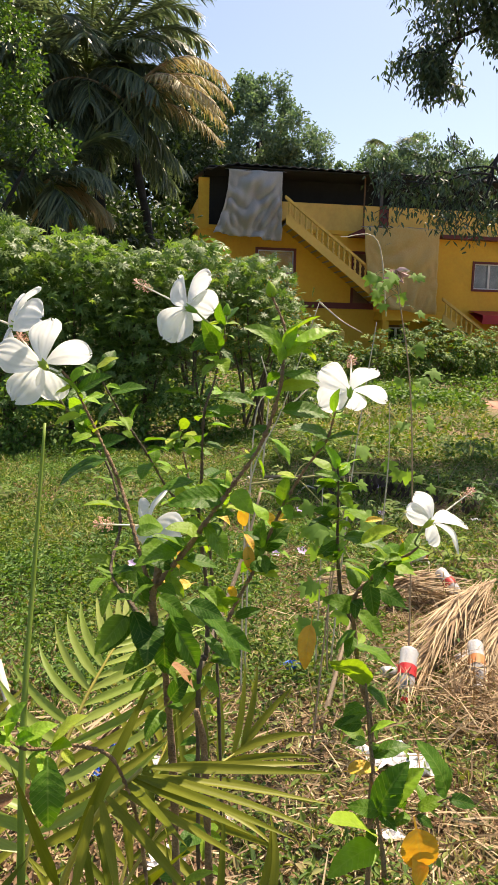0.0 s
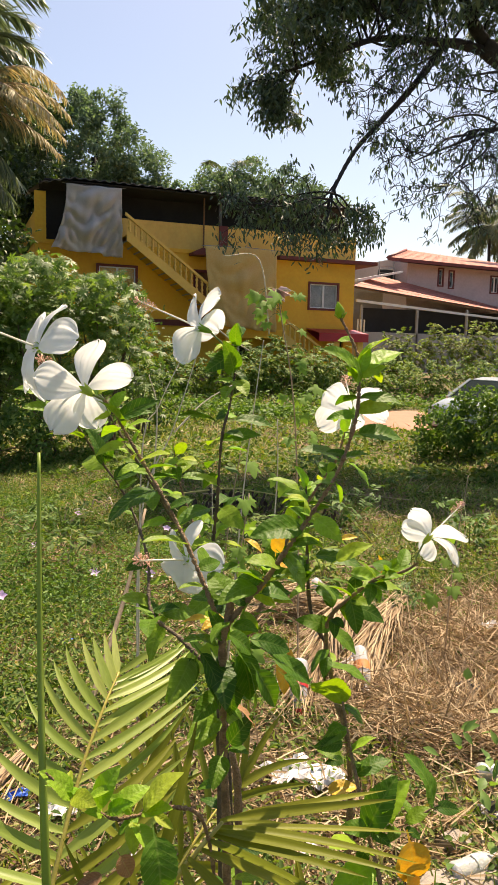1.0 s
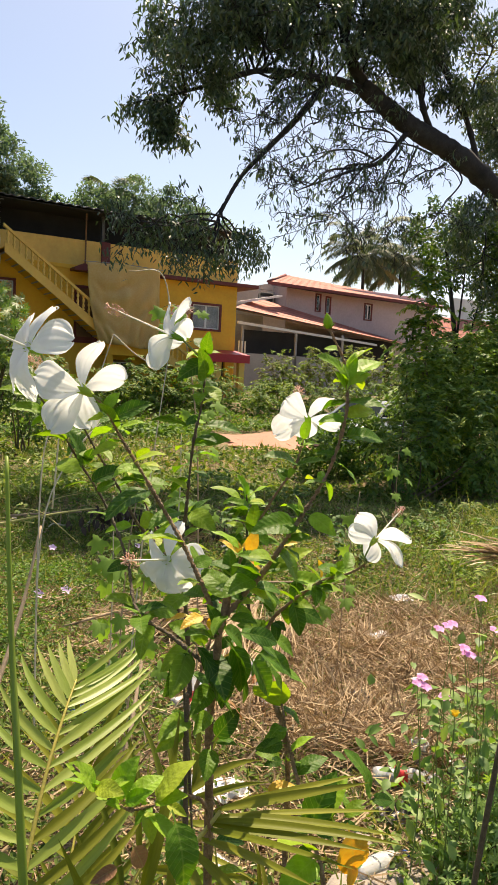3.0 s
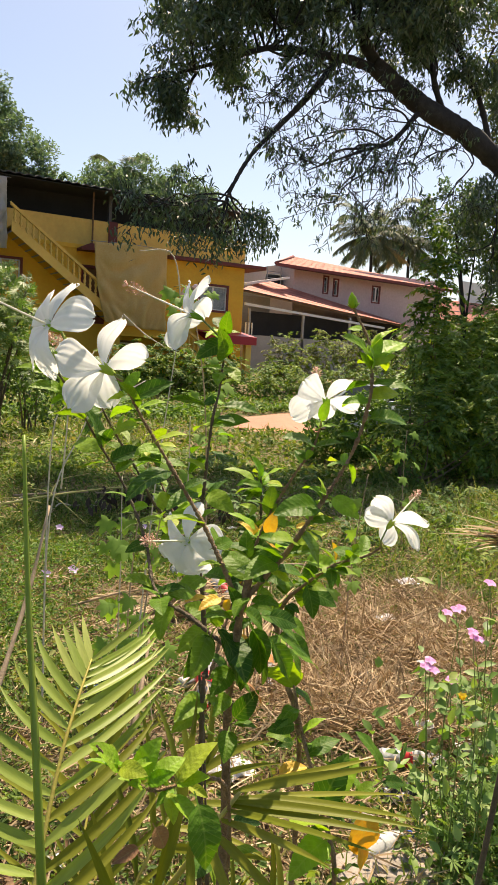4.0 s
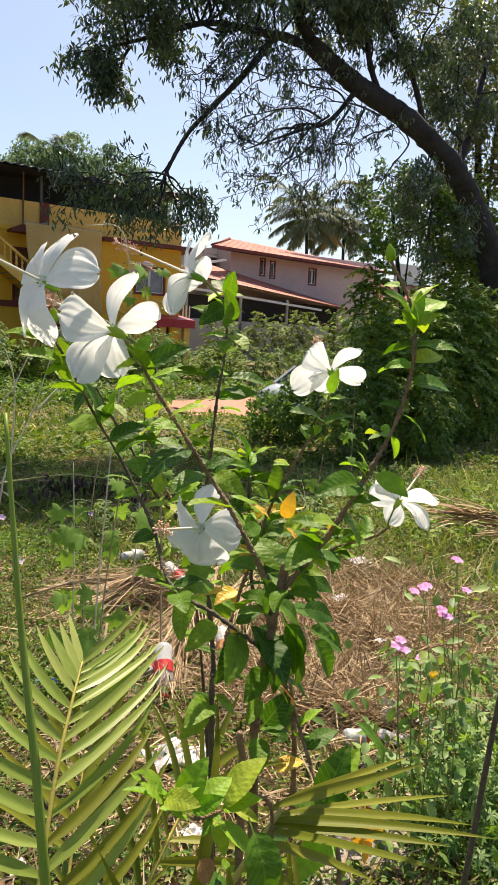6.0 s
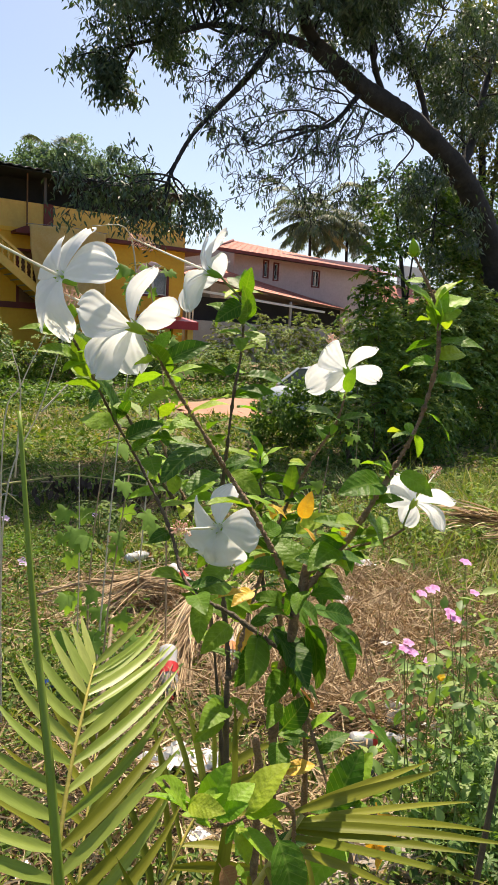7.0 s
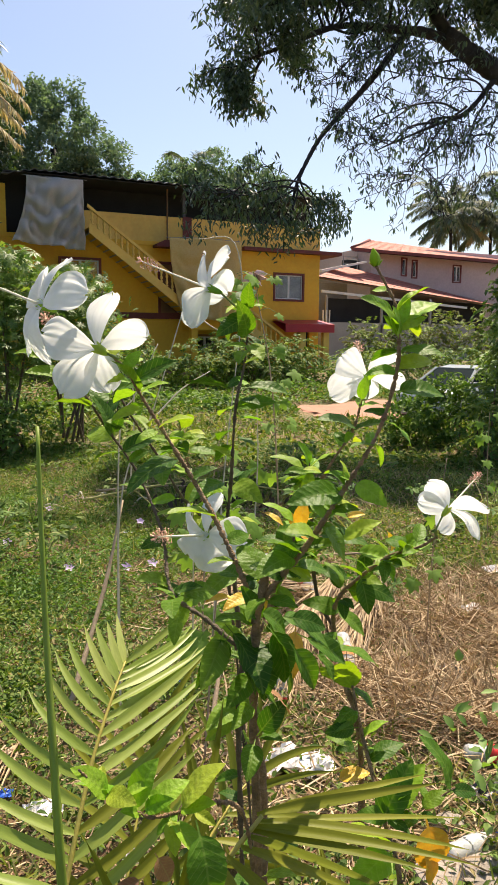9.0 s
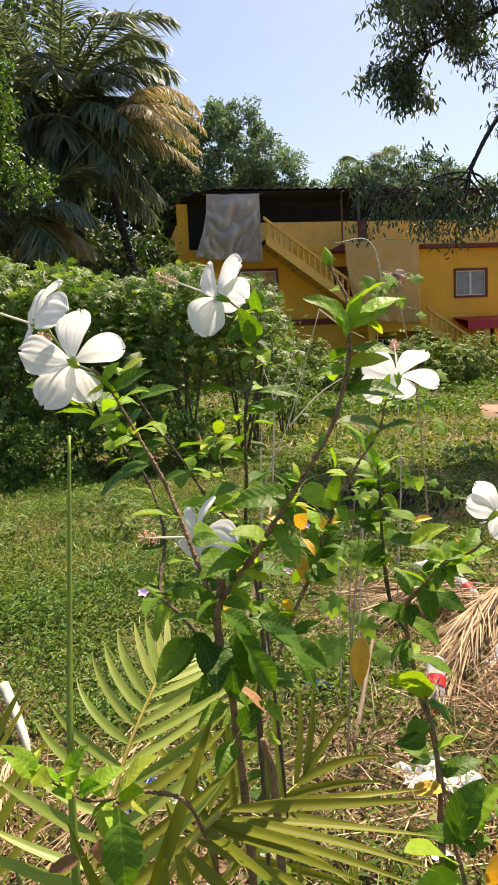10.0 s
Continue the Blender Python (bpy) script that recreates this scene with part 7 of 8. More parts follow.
def flower(parent, centre, axis, tips, column_end, seed, stalk_to=None, wide=1.0, twist=18, size=0.046):
    """A white hibiscus flower: five petals that reach to their tips (mm from the centre), a long staminal column along the axis, a green calyx and its stalk."""
    rng = np.random.default_rng(seed)
    fl = new("flower")
    z = Vector(axis).normalized()
    x = z.orthogonal().normalized()
    y = z.cross(x)
    m = Matrix((x, y, z)).transposed().to_4x4()
    m.translation = Vector(centre)
    fl.matrix_world = m
    fl.parent = parent
    fl.matrix_parent_inverse = Matrix.Translation(parent.location).inverted()
    fl["label"] = "white hibiscus flower with a long pink-tipped column"
    turn = m.to_3x3().inverted()
    for k, tip in enumerate(tips):
        p = new("petal", PETALS[(k + seed) % 5])
        p.parent = fl
        foot = Vector((0, 0, -0.10 * size))
        way = turn @ (Vector(tip) * 0.001) - foot
        ln = way.length
        px = way.normalized()
        py = Vector((0, 0, 1)).cross(px).normalized()
        pz = px.cross(py)
        q = Matrix((px, py, pz)).transposed().to_4x4()
        q.translation = foot
        p.matrix_basis = q @ pose(0, 0, 0, twist + rng.uniform(-5, 5), 0, 0) @ Matrix.Diagonal((ln, max(ln, 0.046) * wide, ln, 1))
    # column, with short stamens near its end and five stigma pads
    end = turn @ (Vector(column_end) * 0.001)

    def on_column(t):
        """A point of the column, which leaves along the flower's axis and bows towards its end."""
        return end * t + Vector((0, 0, 1)) * (0.35 * end.length * t * (1 - t))

    line = [on_column(t) for t in (0, 0.25, 0.5, 0.75, 1.0)]
    v, f = tube_mesh(smooth_line([tuple(p) for p in line], 4), 0.0014, 0.0009, 6)
    raw("column", v, f, CREAM, fl, "cream staminal column", True)
    pieces = []
    for i in range(46):
        t = rng.uniform(0.62, 0.98)
        p = np.array(on_column(t))
        a = rng.uniform(0, 6.28)
        d = np.array((math.cos(a), math.sin(a), 0.35)) * rng.uniform(0.004, 0.008)
        pieces.append(tube_mesh([p, p + d * 0.6, p + d], 0.00025, 0.0002, 3))
        pieces.append(tube_mesh([p + d, p + d * 1.12], 0.0009, 0.0009, 4))
    e = np.array(line[-1])
    for i in range(5):
        a = 6.28 * i / 5
        d = np.array((math.cos(a) * 0.6, math.sin(a) * 0.6, 0.9)) * 0.007
        pieces.append(tube_mesh([e, e + d], 0.0004, 0.0012, 4))
    v, f = merged(pieces)
    o = raw("stamen_tuft", v, f, STAMEN, fl, "pink stamens")
    o["kind"] = "stuff"
    # calyx cup with five teeth, and bracts
    v, f = [], []
    rings = [(-0.42, 0.035), (-0.36, 0.06), (-0.26, 0.085), (-0.15, 0.095)]
    for zz, r in rings:
        v += [(r * size * math.cos(6.2832 * j / 10), r * size * math.sin(6.2832 * j / 10), zz * size) for j in range(10)]
    v += [((0.13 if j % 2 else 0.10) * size * math.cos(6.2832 * j / 10), (0.13 if j % 2 else 0.10) * size * math.sin(6.2832 * j / 10), (0.02 if j % 2 else -0.12) * size) for j in range(10)]
    for i in range(4):
        f += [(10 * i + j, 10 * i + (j + 1) % 10, 10 * i + 10 + (j + 1) % 10, 10 * i + 10 + j) for j in range(10)]
    raw("calyx", v, f, HIB_YOUNG, fl, "green calyx", True)
    if stalk_to:
        a = Vector(centre) - z * size * 0.38
        e = Vector(stalk_to)
        mid = (a + e) / 2 - z * 0.012
        tube("stalk", [tuple(e), tuple(mid), tuple(a)], 0.0016, 0.0013, TWIG_GREEN, parent, "green flower stalk", 5, 4)
    return fl


def bud(parent, at, way, size):
    """A pointed bud in its green calyx, with narrow bracts at the base."""
    w = Vector(way).normalized()
    prof = [(0.0, 0.16), (0.12, 0.26), (0.35, 0.32), (0.6, 0.26), (0.82, 0.14), (1.0, 0.02)]
    v, f = [], []
    x = w.orthogonal().normalized()
    y = w.cross(x)
    for t, r in prof:
        v += [tuple(Vector(at) + w * size * t + (x * math.cos(6.2832 * j / 8) + y * math.sin(6.2832 * j / 8)) * r * size * (1 + 0.08 * (j % 2))) for j in range(8)]
    for i in range(len(prof) - 1):
        f += [(8 * i + j, 8 * i + (j + 1) % 8, 8 * i + 8 + (j + 1) % 8, 8 * i + 8 + j) for j in range(8)]
    o = under(raw("bud", v, f, HIB_YOUNG, None, "closed green bud", True), parent)
    for j in range(5):
        a = 6.2832 * j / 5
        d = x * math.cos(a) + y * math.sin(a)
        tube("bract", [tuple(Vector(at) + d * size * 0.12), tuple(Vector(at) + d * size * 0.42 + w * size * 0.25)], 0.0011, 0.0004, HIB_YOUNG, o, "", 4, 2)
    return o


hib = thing("hibiscus_shrub", (0.25, 0.95, 0.0), "white-flowering hibiscus shrub with knobbly reddish branches", "shrub")
HB = {}
HB["R"] = [(0.2, 0.864, 1.562), (0.216, 0.855, 1.587), (0.237, 0.845, 1.617), (0.255, 0.838, 1.647), (0.276, 0.835, 1.678), (0.304, 0.835, 1.72), (0.321, 0.836, 1.77), (0.326, 0.842, 1.805), (0.33, 0.855, 1.831), (0.318, 0.869, 1.865)]
HB["L"] = [(0.2, 0.864, 1.562), (0.188, 0.88, 1.599), (0.176, 0.905, 1.638), (0.164, 0.93, 1.67), (0.145, 0.95, 1.709), (0.129, 0.965, 1.74), (0.115, 0.972, 1.767), (0.102, 0.975, 1.782)]
HB["D"] = [(0.202, 0.875, 1.51), (0.176, 0.92, 1.534), (0.156, 0.97, 1.55), (0.166, 1.03, 1.592), (0.152, 1.071, 1.65), (0.118, 1.068, 1.702), (0.081, 1.05, 1.756), (0.061, 1.035, 1.779)]
HB["N"] = [(0.269, 1.06, 1.32), (0.281, 1.08, 1.394), (0.282, 1.1, 1.479), (0.27, 1.1, 1.571), (0.272, 1.095, 1.633), (0.273, 1.085, 1.719), (0.287, 1.095, 1.764), (0.299, 1.11, 1.81), (0.304, 1.12, 1.849)]
HB["M"] = [(0.287, 1.08, 1.378), (0.318, 1.1, 1.444), (0.35, 1.115, 1.497), (0.371, 1.12, 1.545), (0.391, 1.115, 1.594), (0.417, 1.105, 1.645), (0.443, 1.1, 1.684), (0.452, 1.095, 1.724)]
HB["E"] = [(0.293, 1.16, 1.505), (0.27, 1.16, 1.56), (0.233, 1.16, 1.601), (0.202, 1.16, 1.654), (0.166, 1.16, 1.71), (0.132, 1.16, 1.771)]
HB["T"] = [(0.274, 1.17, 1.57), (0.264, 1.2, 1.609), (0.254, 1.22, 1.657), (0.25, 1.22, 1.686)]
HB["S3"] = [(0.61, 1.31, 1.076), (0.588, 1.34, 1.218), (0.583, 1.37, 1.3), (0.568, 1.33, 1.367), (0.58, 1.28, 1.42), (0.577, 1.2, 1.475), (0.58, 1.13, 1.508), (0.585, 1.1, 1.53)]
HB["S3b"] = [(0.559, 1.4, 1.384), (0.553, 1.4, 1.46), (0.554, 1.41, 1.542), (0.55, 1.41, 1.595)]
HB["near"] = [(0.168, 0.81, 1.399), (0.134, 0.795, 1.436), (0.1, 0.79, 1.439), (0.079, 0.787, 1.443), (0.061, 0.785, 1.458), (0.039, 0.777, 1.482), (0.024, 0.77, 1.504)]
HB["S4"] = [(0.584, 1.15, 0.949), (0.584, 1.2, 1.042), (0.592, 1.28, 1.137), (0.594, 1.32, 1.211)]
HB["S4b"] = [(0.584, 1.2, 1.042), (0.641, 1.19, 1.044), (0.699, 1.17, 1.084)]
LEAVES = {}
LEAVES['right_shoot'] = [
    ((0.326, 0.85, 1.816), (0.288, 0.84, 1.837)),
    ((0.327, 0.85, 1.82), (0.36, 0.85, 1.85)),
    ((0.326, 0.845, 1.803), (0.31, 0.84, 1.823)),
    ((0.334, 0.85, 1.811), (0.385, 0.86, 1.838)),
    ((0.326, 0.84, 1.789), (0.317, 0.87, 1.786)),
    ((0.326, 0.838, 1.789), (0.351, 0.81, 1.795)),
    ((0.321, 0.836, 1.768), (0.32, 0.88, 1.768)),
    ((0.326, 0.837, 1.754), (0.372, 0.83, 1.754)),
    ((0.313, 0.836, 1.733), (0.297, 0.85, 1.737)),
    ((0.316, 0.836, 1.726), (0.336, 0.82, 1.71)),
    ((0.301, 0.836, 1.707), (0.279, 0.84, 1.712)),
    ((0.277, 0.836, 1.677), (0.257, 0.84, 1.685)),
    ((0.268, 0.838, 1.666), (0.215, 0.83, 1.667)),
]
LEAVES['middle_shoot'] = [
    ((0.301, 1.115, 1.839), (0.259, 1.1, 1.828)),
    ((0.298, 1.11, 1.836), (0.322, 1.1, 1.845)),
    ((0.297, 1.11, 1.823), (0.246, 1.09, 1.806)),
    ((0.297, 1.11, 1.823), (0.316, 1.09, 1.823)),
    ((0.293, 1.105, 1.803), (0.318, 1.09, 1.785)),
    ((0.294, 1.105, 1.79), (0.267, 1.12, 1.798)),
    ((0.289, 1.1, 1.769), (0.311, 1.08, 1.781)),
    ((0.274, 1.085, 1.719), (0.326, 1.06, 1.731)),
    ((0.276, 1.09, 1.683), (0.3, 1.07, 1.681)),
    ((0.271, 1.09, 1.66), (0.238, 1.1, 1.683)),
    ((0.287, 1.1, 1.751), (0.269, 1.12, 1.743)),
]
LEAVES['far_shoot'] = [
    ((0.448, 1.09, 1.725), (0.449, 1.08, 1.756)),
    ((0.447, 1.095, 1.714), (0.47, 1.08, 1.726)),
    ((0.446, 1.1, 1.687), (0.394, 1.09, 1.712)),
    ((0.445, 1.1, 1.684), (0.483, 1.08, 1.698)),
    ((0.435, 1.1, 1.669), (0.427, 1.12, 1.682)),
    ((0.369, 1.12, 1.567), (0.341, 1.13, 1.599)),
    ((0.378, 1.115, 1.582), (0.398, 1.1, 1.587)),
    ((0.391, 1.115, 1.594), (0.358, 1.12, 1.617)),
]
LEAVES['left_shoot'] = [
    ((0.113, 0.972, 1.769), (0.127, 0.97, 1.788)),
    ((0.12, 0.97, 1.758), (0.156, 0.95, 1.78)),
    ((0.127, 0.966, 1.748), (0.147, 0.95, 1.761)),
    ((0.125, 0.968, 1.75), (0.099, 0.96, 1.781)),
    ((0.139, 0.95, 1.716), (0.161, 0.93, 1.733)),
    ((0.148, 0.95, 1.703), (0.13, 0.96, 1.708)),
    ((0.152, 0.94, 1.687), (0.099, 0.93, 1.672)),
    ((0.164, 0.93, 1.67), (0.184, 0.92, 1.683)),
    ((0.176, 0.905, 1.638), (0.129, 0.9, 1.65)),
    ((0.133, 0.966, 1.735), (0.122, 0.99, 1.733)),
    ((0.138, 0.955, 1.724), (0.135, 0.98, 1.719)),
]
LEAVES['dark_shoot'] = [
    ((0.099, 1.06, 1.728), (0.056, 1.05, 1.743)),
    ((0.112, 1.066, 1.713), (0.137, 1.06, 1.71)),
    ((0.122, 1.068, 1.696), (0.108, 1.06, 1.739)),
    ((0.135, 1.07, 1.678), (0.172, 1.06, 1.694)),
    ((0.142, 1.07, 1.666), (0.159, 1.06, 1.68)),
    ((0.158, 1.065, 1.633), (0.133, 1.07, 1.646)),
    ((0.166, 1.05, 1.608), (0.19, 1.04, 1.617)),
    ((0.166, 1.03, 1.586), (0.141, 1.02, 1.585)),
    ((0.162, 1.01, 1.565), (0.179, 1.0, 1.58)),
    ((0.161, 0.99, 1.55), (0.125, 0.98, 1.567)),
    ((0.159, 0.97, 1.548), (0.181, 0.95, 1.559)),
    ((0.163, 0.95, 1.542), (0.14, 0.93, 1.518)),
    ((0.081, 1.05, 1.756), (0.055, 1.04, 1.748)),
    ((0.086, 1.05, 1.742), (0.068, 1.04, 1.777)),
]
LEAVES['fork'] = [
    ((0.181, 0.87, 1.539), (0.202, 0.84, 1.499)),
    ((0.178, 0.88, 1.529), (0.147, 0.86, 1.501)),
    ((0.219, 0.875, 1.536), (0.253, 0.87, 1.476)),
    ((0.236, 0.88, 1.542), (0.289, 0.87, 1.516)),
    ((0.267, 0.89, 1.513), (0.312, 0.885, 1.483)),
    ((0.219, 0.87, 1.524), (0.208, 0.87, 1.505)),
    ((0.279, 0.89, 1.494), (0.302, 0.88, 1.469)),
    ((0.197, 0.868, 1.547), (0.166, 0.86, 1.568)),
    ((0.203, 0.864, 1.553), (0.186, 0.86, 1.585)),
    ((0.216, 0.855, 1.582), (0.233, 0.85, 1.56)),
    ((0.203, 0.88, 1.491), (0.171, 0.86, 1.476)),
    ((0.207, 0.88, 1.48), (0.233, 0.87, 1.464)),
]
LEAVES['fork_above'] = [
    ((0.251, 0.84, 1.639), (0.278, 0.83, 1.608)),
    ((0.26, 0.84, 1.641), (0.265, 0.82, 1.639)),
    ((0.247, 0.842, 1.629), (0.216, 0.83, 1.645)),
    ((0.24, 0.845, 1.619), (0.262, 0.84, 1.623)),
    ((0.233, 0.847, 1.612), (0.2, 0.84, 1.632)),
    ((0.224, 0.85, 1.6), (0.251, 0.85, 1.588)),
    ((0.22, 0.853, 1.592), (0.192, 0.85, 1.609)),
    ((0.188, 0.885, 1.6), (0.161, 0.88, 1.607)),
    ((0.185, 0.895, 1.616), (0.211, 0.9, 1.622)),
    ((0.193, 0.873, 1.585), (0.215, 0.87, 1.593)),
    ((0.261, 0.838, 1.651), (0.273, 0.82, 1.659)),
    ((0.271, 0.836, 1.671), (0.253, 0.83, 1.688)),
]
LEAVES['core'] = [
    ((0.269, 1.08, 1.521), (0.221, 1.05, 1.517)),
    ((0.277, 1.1, 1.543), (0.299, 1.08, 1.559)),
    ((0.27, 1.08, 1.487), (0.291, 1.05, 1.473)),
    ((0.304, 1.08, 1.46), (0.322, 1.06, 1.485)),
    ((0.329, 1.1, 1.478), (0.353, 1.08, 1.495)),
    ((0.271, 1.1, 1.584), (0.225, 1.08, 1.59)),
    ((0.341, 1.1, 1.506), (0.377, 1.09, 1.515)),
    ((0.367, 1.12, 1.534), (0.392, 1.1, 1.543)),
    ((0.273, 1.07, 1.455), (0.227, 1.05, 1.444)),
    ((0.279, 1.07, 1.419), (0.303, 1.05, 1.401)),
    ((0.274, 1.07, 1.357), (0.221, 1.04, 1.357)),
    ((0.278, 1.07, 1.363), (0.297, 1.05, 1.345)),
    ((0.363, 1.12, 1.527), (0.338, 1.13, 1.546)),
]
LEAVES['behind'] = [
    ((0.132, 1.16, 1.771), (0.155, 1.15, 1.795)),
    ((0.138, 1.16, 1.762), (0.11, 1.15, 1.783)),
    ((0.151, 1.16, 1.737), (0.196, 1.14, 1.755)),
    ((0.154, 1.16, 1.725), (0.128, 1.16, 1.702)),
    ((0.185, 1.16, 1.678), (0.166, 1.17, 1.689)),
    ((0.202, 1.16, 1.654), (0.232, 1.15, 1.668)),
    ((0.252, 1.22, 1.678), (0.226, 1.2, 1.66)),
    ((0.252, 1.22, 1.682), (0.263, 1.2, 1.706)),
    ((0.26, 1.21, 1.65), (0.297, 1.2, 1.651)),
    ((0.25, 1.22, 1.684), (0.243, 1.22, 1.699)),
    ((0.254, 1.22, 1.669), (0.275, 1.2, 1.677)),
    ((0.263, 1.19, 1.611), (0.242, 1.17, 1.591)),
]
LEAVES['side_spray'] = [
    ((0.587, 1.2, 1.474), (0.634, 1.18, 1.501)),
    ((0.577, 1.2, 1.475), (0.552, 1.21, 1.506)),
    ((0.574, 1.21, 1.468), (0.589, 1.2, 1.434)),
    ((0.565, 1.22, 1.458), (0.624, 1.2, 1.47)),
    ((0.564, 1.24, 1.443), (0.532, 1.24, 1.478)),
    ((0.573, 1.27, 1.424), (0.536, 1.28, 1.444)),
    ((0.573, 1.27, 1.419), (0.578, 1.25, 1.364)),
    ((0.571, 1.3, 1.391), (0.598, 1.29, 1.386)),
    ((0.581, 1.35, 1.338), (0.525, 1.36, 1.363)),
    ((0.581, 1.35, 1.333), (0.633, 1.33, 1.297)),
    ((0.583, 1.36, 1.293), (0.538, 1.35, 1.274)),
    ((0.583, 1.35, 1.266), (0.664, 1.33, 1.25)),
]
LEAVES['side_top'] = [
    ((0.551, 1.4, 1.565), (0.508, 1.4, 1.581)),
    ((0.551, 1.4, 1.555), (0.586, 1.38, 1.569)),
    ((0.553, 1.4, 1.513), (0.615, 1.36, 1.506)),
    ((0.559, 1.4, 1.492), (0.491, 1.38, 1.488)),
    ((0.56, 1.38, 1.465), (0.627, 1.33, 1.468)),
    ((0.556, 1.4, 1.449), (0.514, 1.4, 1.423)),
    ((0.576, 1.33, 1.469), (0.624, 1.3, 1.507)),
    ((0.587, 1.3, 1.453), (0.657, 1.28, 1.433)),
    ((0.597, 1.3, 1.448), (0.588, 1.28, 1.4)),
    ((0.558, 1.4, 1.395), (0.511, 1.38, 1.392)),
    ((0.55, 1.41, 1.584), (0.527, 1.4, 1.627)),
    ((0.553, 1.41, 1.579), (0.59, 1.4, 1.617)),
]
LEAVES['near_shoot'] = [
    ((0.061, 0.785, 1.46), (0.037, 0.775, 1.488)),
    ((0.066, 0.785, 1.458), (0.08, 0.78, 1.493)),
    ((0.075, 0.785, 1.452), (0.091, 0.77, 1.465)),
    ((0.106, 0.79, 1.443), (0.131, 0.785, 1.479)),
    ((0.105, 0.79, 1.44), (0.125, 0.77, 1.453)),
    ((0.116, 0.79, 1.436), (0.128, 0.775, 1.43)),
    ((0.095, 0.785, 1.437), (0.092, 0.765, 1.423)),
    ((0.07, 0.785, 1.45), (0.055, 0.79, 1.463)),
    ((0.088, 0.79, 1.443), (0.087, 0.8, 1.456)),
    ((0.044, 0.775, 1.477), (0.023, 0.77, 1.507)),
]
LEAVES['low_side'] = [
    ((0.584, 1.2, 1.042), (0.621, 1.19, 1.137)),
    ((0.587, 1.2, 1.052), (0.66, 1.2, 1.118)),
    ((0.689, 1.17, 1.085), (0.663, 1.17, 1.181)),
    ((0.694, 1.17, 1.079), (0.739, 1.16, 1.072)),
    ((0.576, 1.17, 1.003), (0.489, 1.14, 1.005)),
    ((0.571, 1.18, 1.017), (0.493, 1.15, 1.085)),
    ((0.593, 1.26, 1.106), (0.648, 1.25, 1.14)),
    ((0.592, 1.28, 1.137), (0.633, 1.27, 1.166)),
    ((0.592, 1.3, 1.168), (0.541, 1.3, 1.15)),
    ((0.594, 1.32, 1.206), (0.524, 1.3, 1.298)),
    ((0.597, 1.32, 1.2), (0.648, 1.31, 1.17)),
]
# stems and branches: thickness at foot and tip, bark
def hib_branch(key, r0, r1, mat, seed, knob=0.35, extra=(), name="branch", parent=None):
    return tube(name, list(extra) + HB[key], r0 * 0.72, r1 * 0.75, mat, parent or hib, "", 8, 20, knob * 1.7, seed)


tube("stem", [(0.26, 0.97, -0.05), (0.235, 0.95, 0.7), (0.232, 0.92, 1.2), (0.219, 0.908, 1.431), (0.203, 0.87, 1.53), (0.2, 0.864, 1.565)], 0.0046, 0.0036, TWIG, hib, "knobbly reddish main stem", 9, 10, 0.3, 1)
hib_branch("R", 0.0036, 0.0014, TWIG, 2)
hib_branch("L", 0.0030, 0.0016, TWIG, 3)
hib_branch("D", 0.0027, 0.0013, TWIG_DARK, 4)
hib_branch("N", 0.0048, 0.0010, TWIG_DARK, 5, extra=[(0.30, 1.02, -0.05), (0.28, 1.03, 0.7)])
hib_branch("M", 0.0034, 0.0016, TWIG, 6)
hib_branch("E", 0.0032, 0.0015, TWIG_DARK, 7, extra=[(0.30, 1.02, 0.5), (0.31, 1.1, 1.1)])
hib_branch("T", 0.0026, 0.0012, TWIG, 8)
hib_branch("near", 0.0024, 0.0013, TWIG, 12, extra=[(0.21, 0.9, 0.9), (0.195, 0.85, 1.25)])
tube("branch", [(0.2, 0.864, 1.555), (0.205, 0.862, 1.575), (0.207, 0.86, 1.597)], 0.0042, 0.0034, TWIG, hib, "cut branch stub", 8, 4, 0.2, 9)
tube("stem", [(0.33, 1.06, -0.05), (0.30, 1.04, 0.7), (0.275, 1.0, 1.25), (0.26, 0.99, 1.36)], 0.006, 0.0038, TWIG, hib, "", 8, 10, 0.3, 10)

rng = np.random.default_rng(5)
# leaf lengths are set a little over the gaps between foot and tip so that blades overlap their stalks
FLOOR_KIND = {"right_shoot": 0.55, "middle_shoot": 0.4, "far_shoot": 0.35, "left_shoot": 0.4, "dark_shoot": 0.05, "fork": 0.0, "fork_above": 0.2, "core": 0.1, "behind": 0.25, "near_shoot": 0.85}
for key, share in FLOOR_KIND.items():
    for base, tip in LEAVES[key]:
        young = rng.uniform() < share
        if key == "middle_shoot":
            tip = tuple(b + (t - b) * 0.82 for b, t in zip(base, tip))
        put_leaf(hib, base, tip, LEAVES_YOUNG if young else LEAVES_GREEN, rng, rng.uniform(0.9, 1.12) * (1.1 if key == "near_shoot" else 1.0))


def leaf_fill(parent, line, n, size, meshes, rng, droop=0.2, inner=0.0):
    """Leaves set at random along a branch, standing off all round."""
    pts = smooth_line(line, 6)
    for i in range(n):
        s = rng.uniform(inner, 1.0) * (len(pts) - 1)
        p = pts[int(s)]
        d = unit(1, rng)[0]
        d[2] = d[2] * 0.5 + 0.15 - droop * rng.uniform(0, 1)
        d /= np.linalg.norm(d)
        ln = size * rng.uniform(0.6, 1.15)
        foot = p + d * ln * 0.25
        put_leaf(parent, tuple(foot), tuple(foot + d * ln), meshes, rng, rng.uniform(0.85, 1.15))


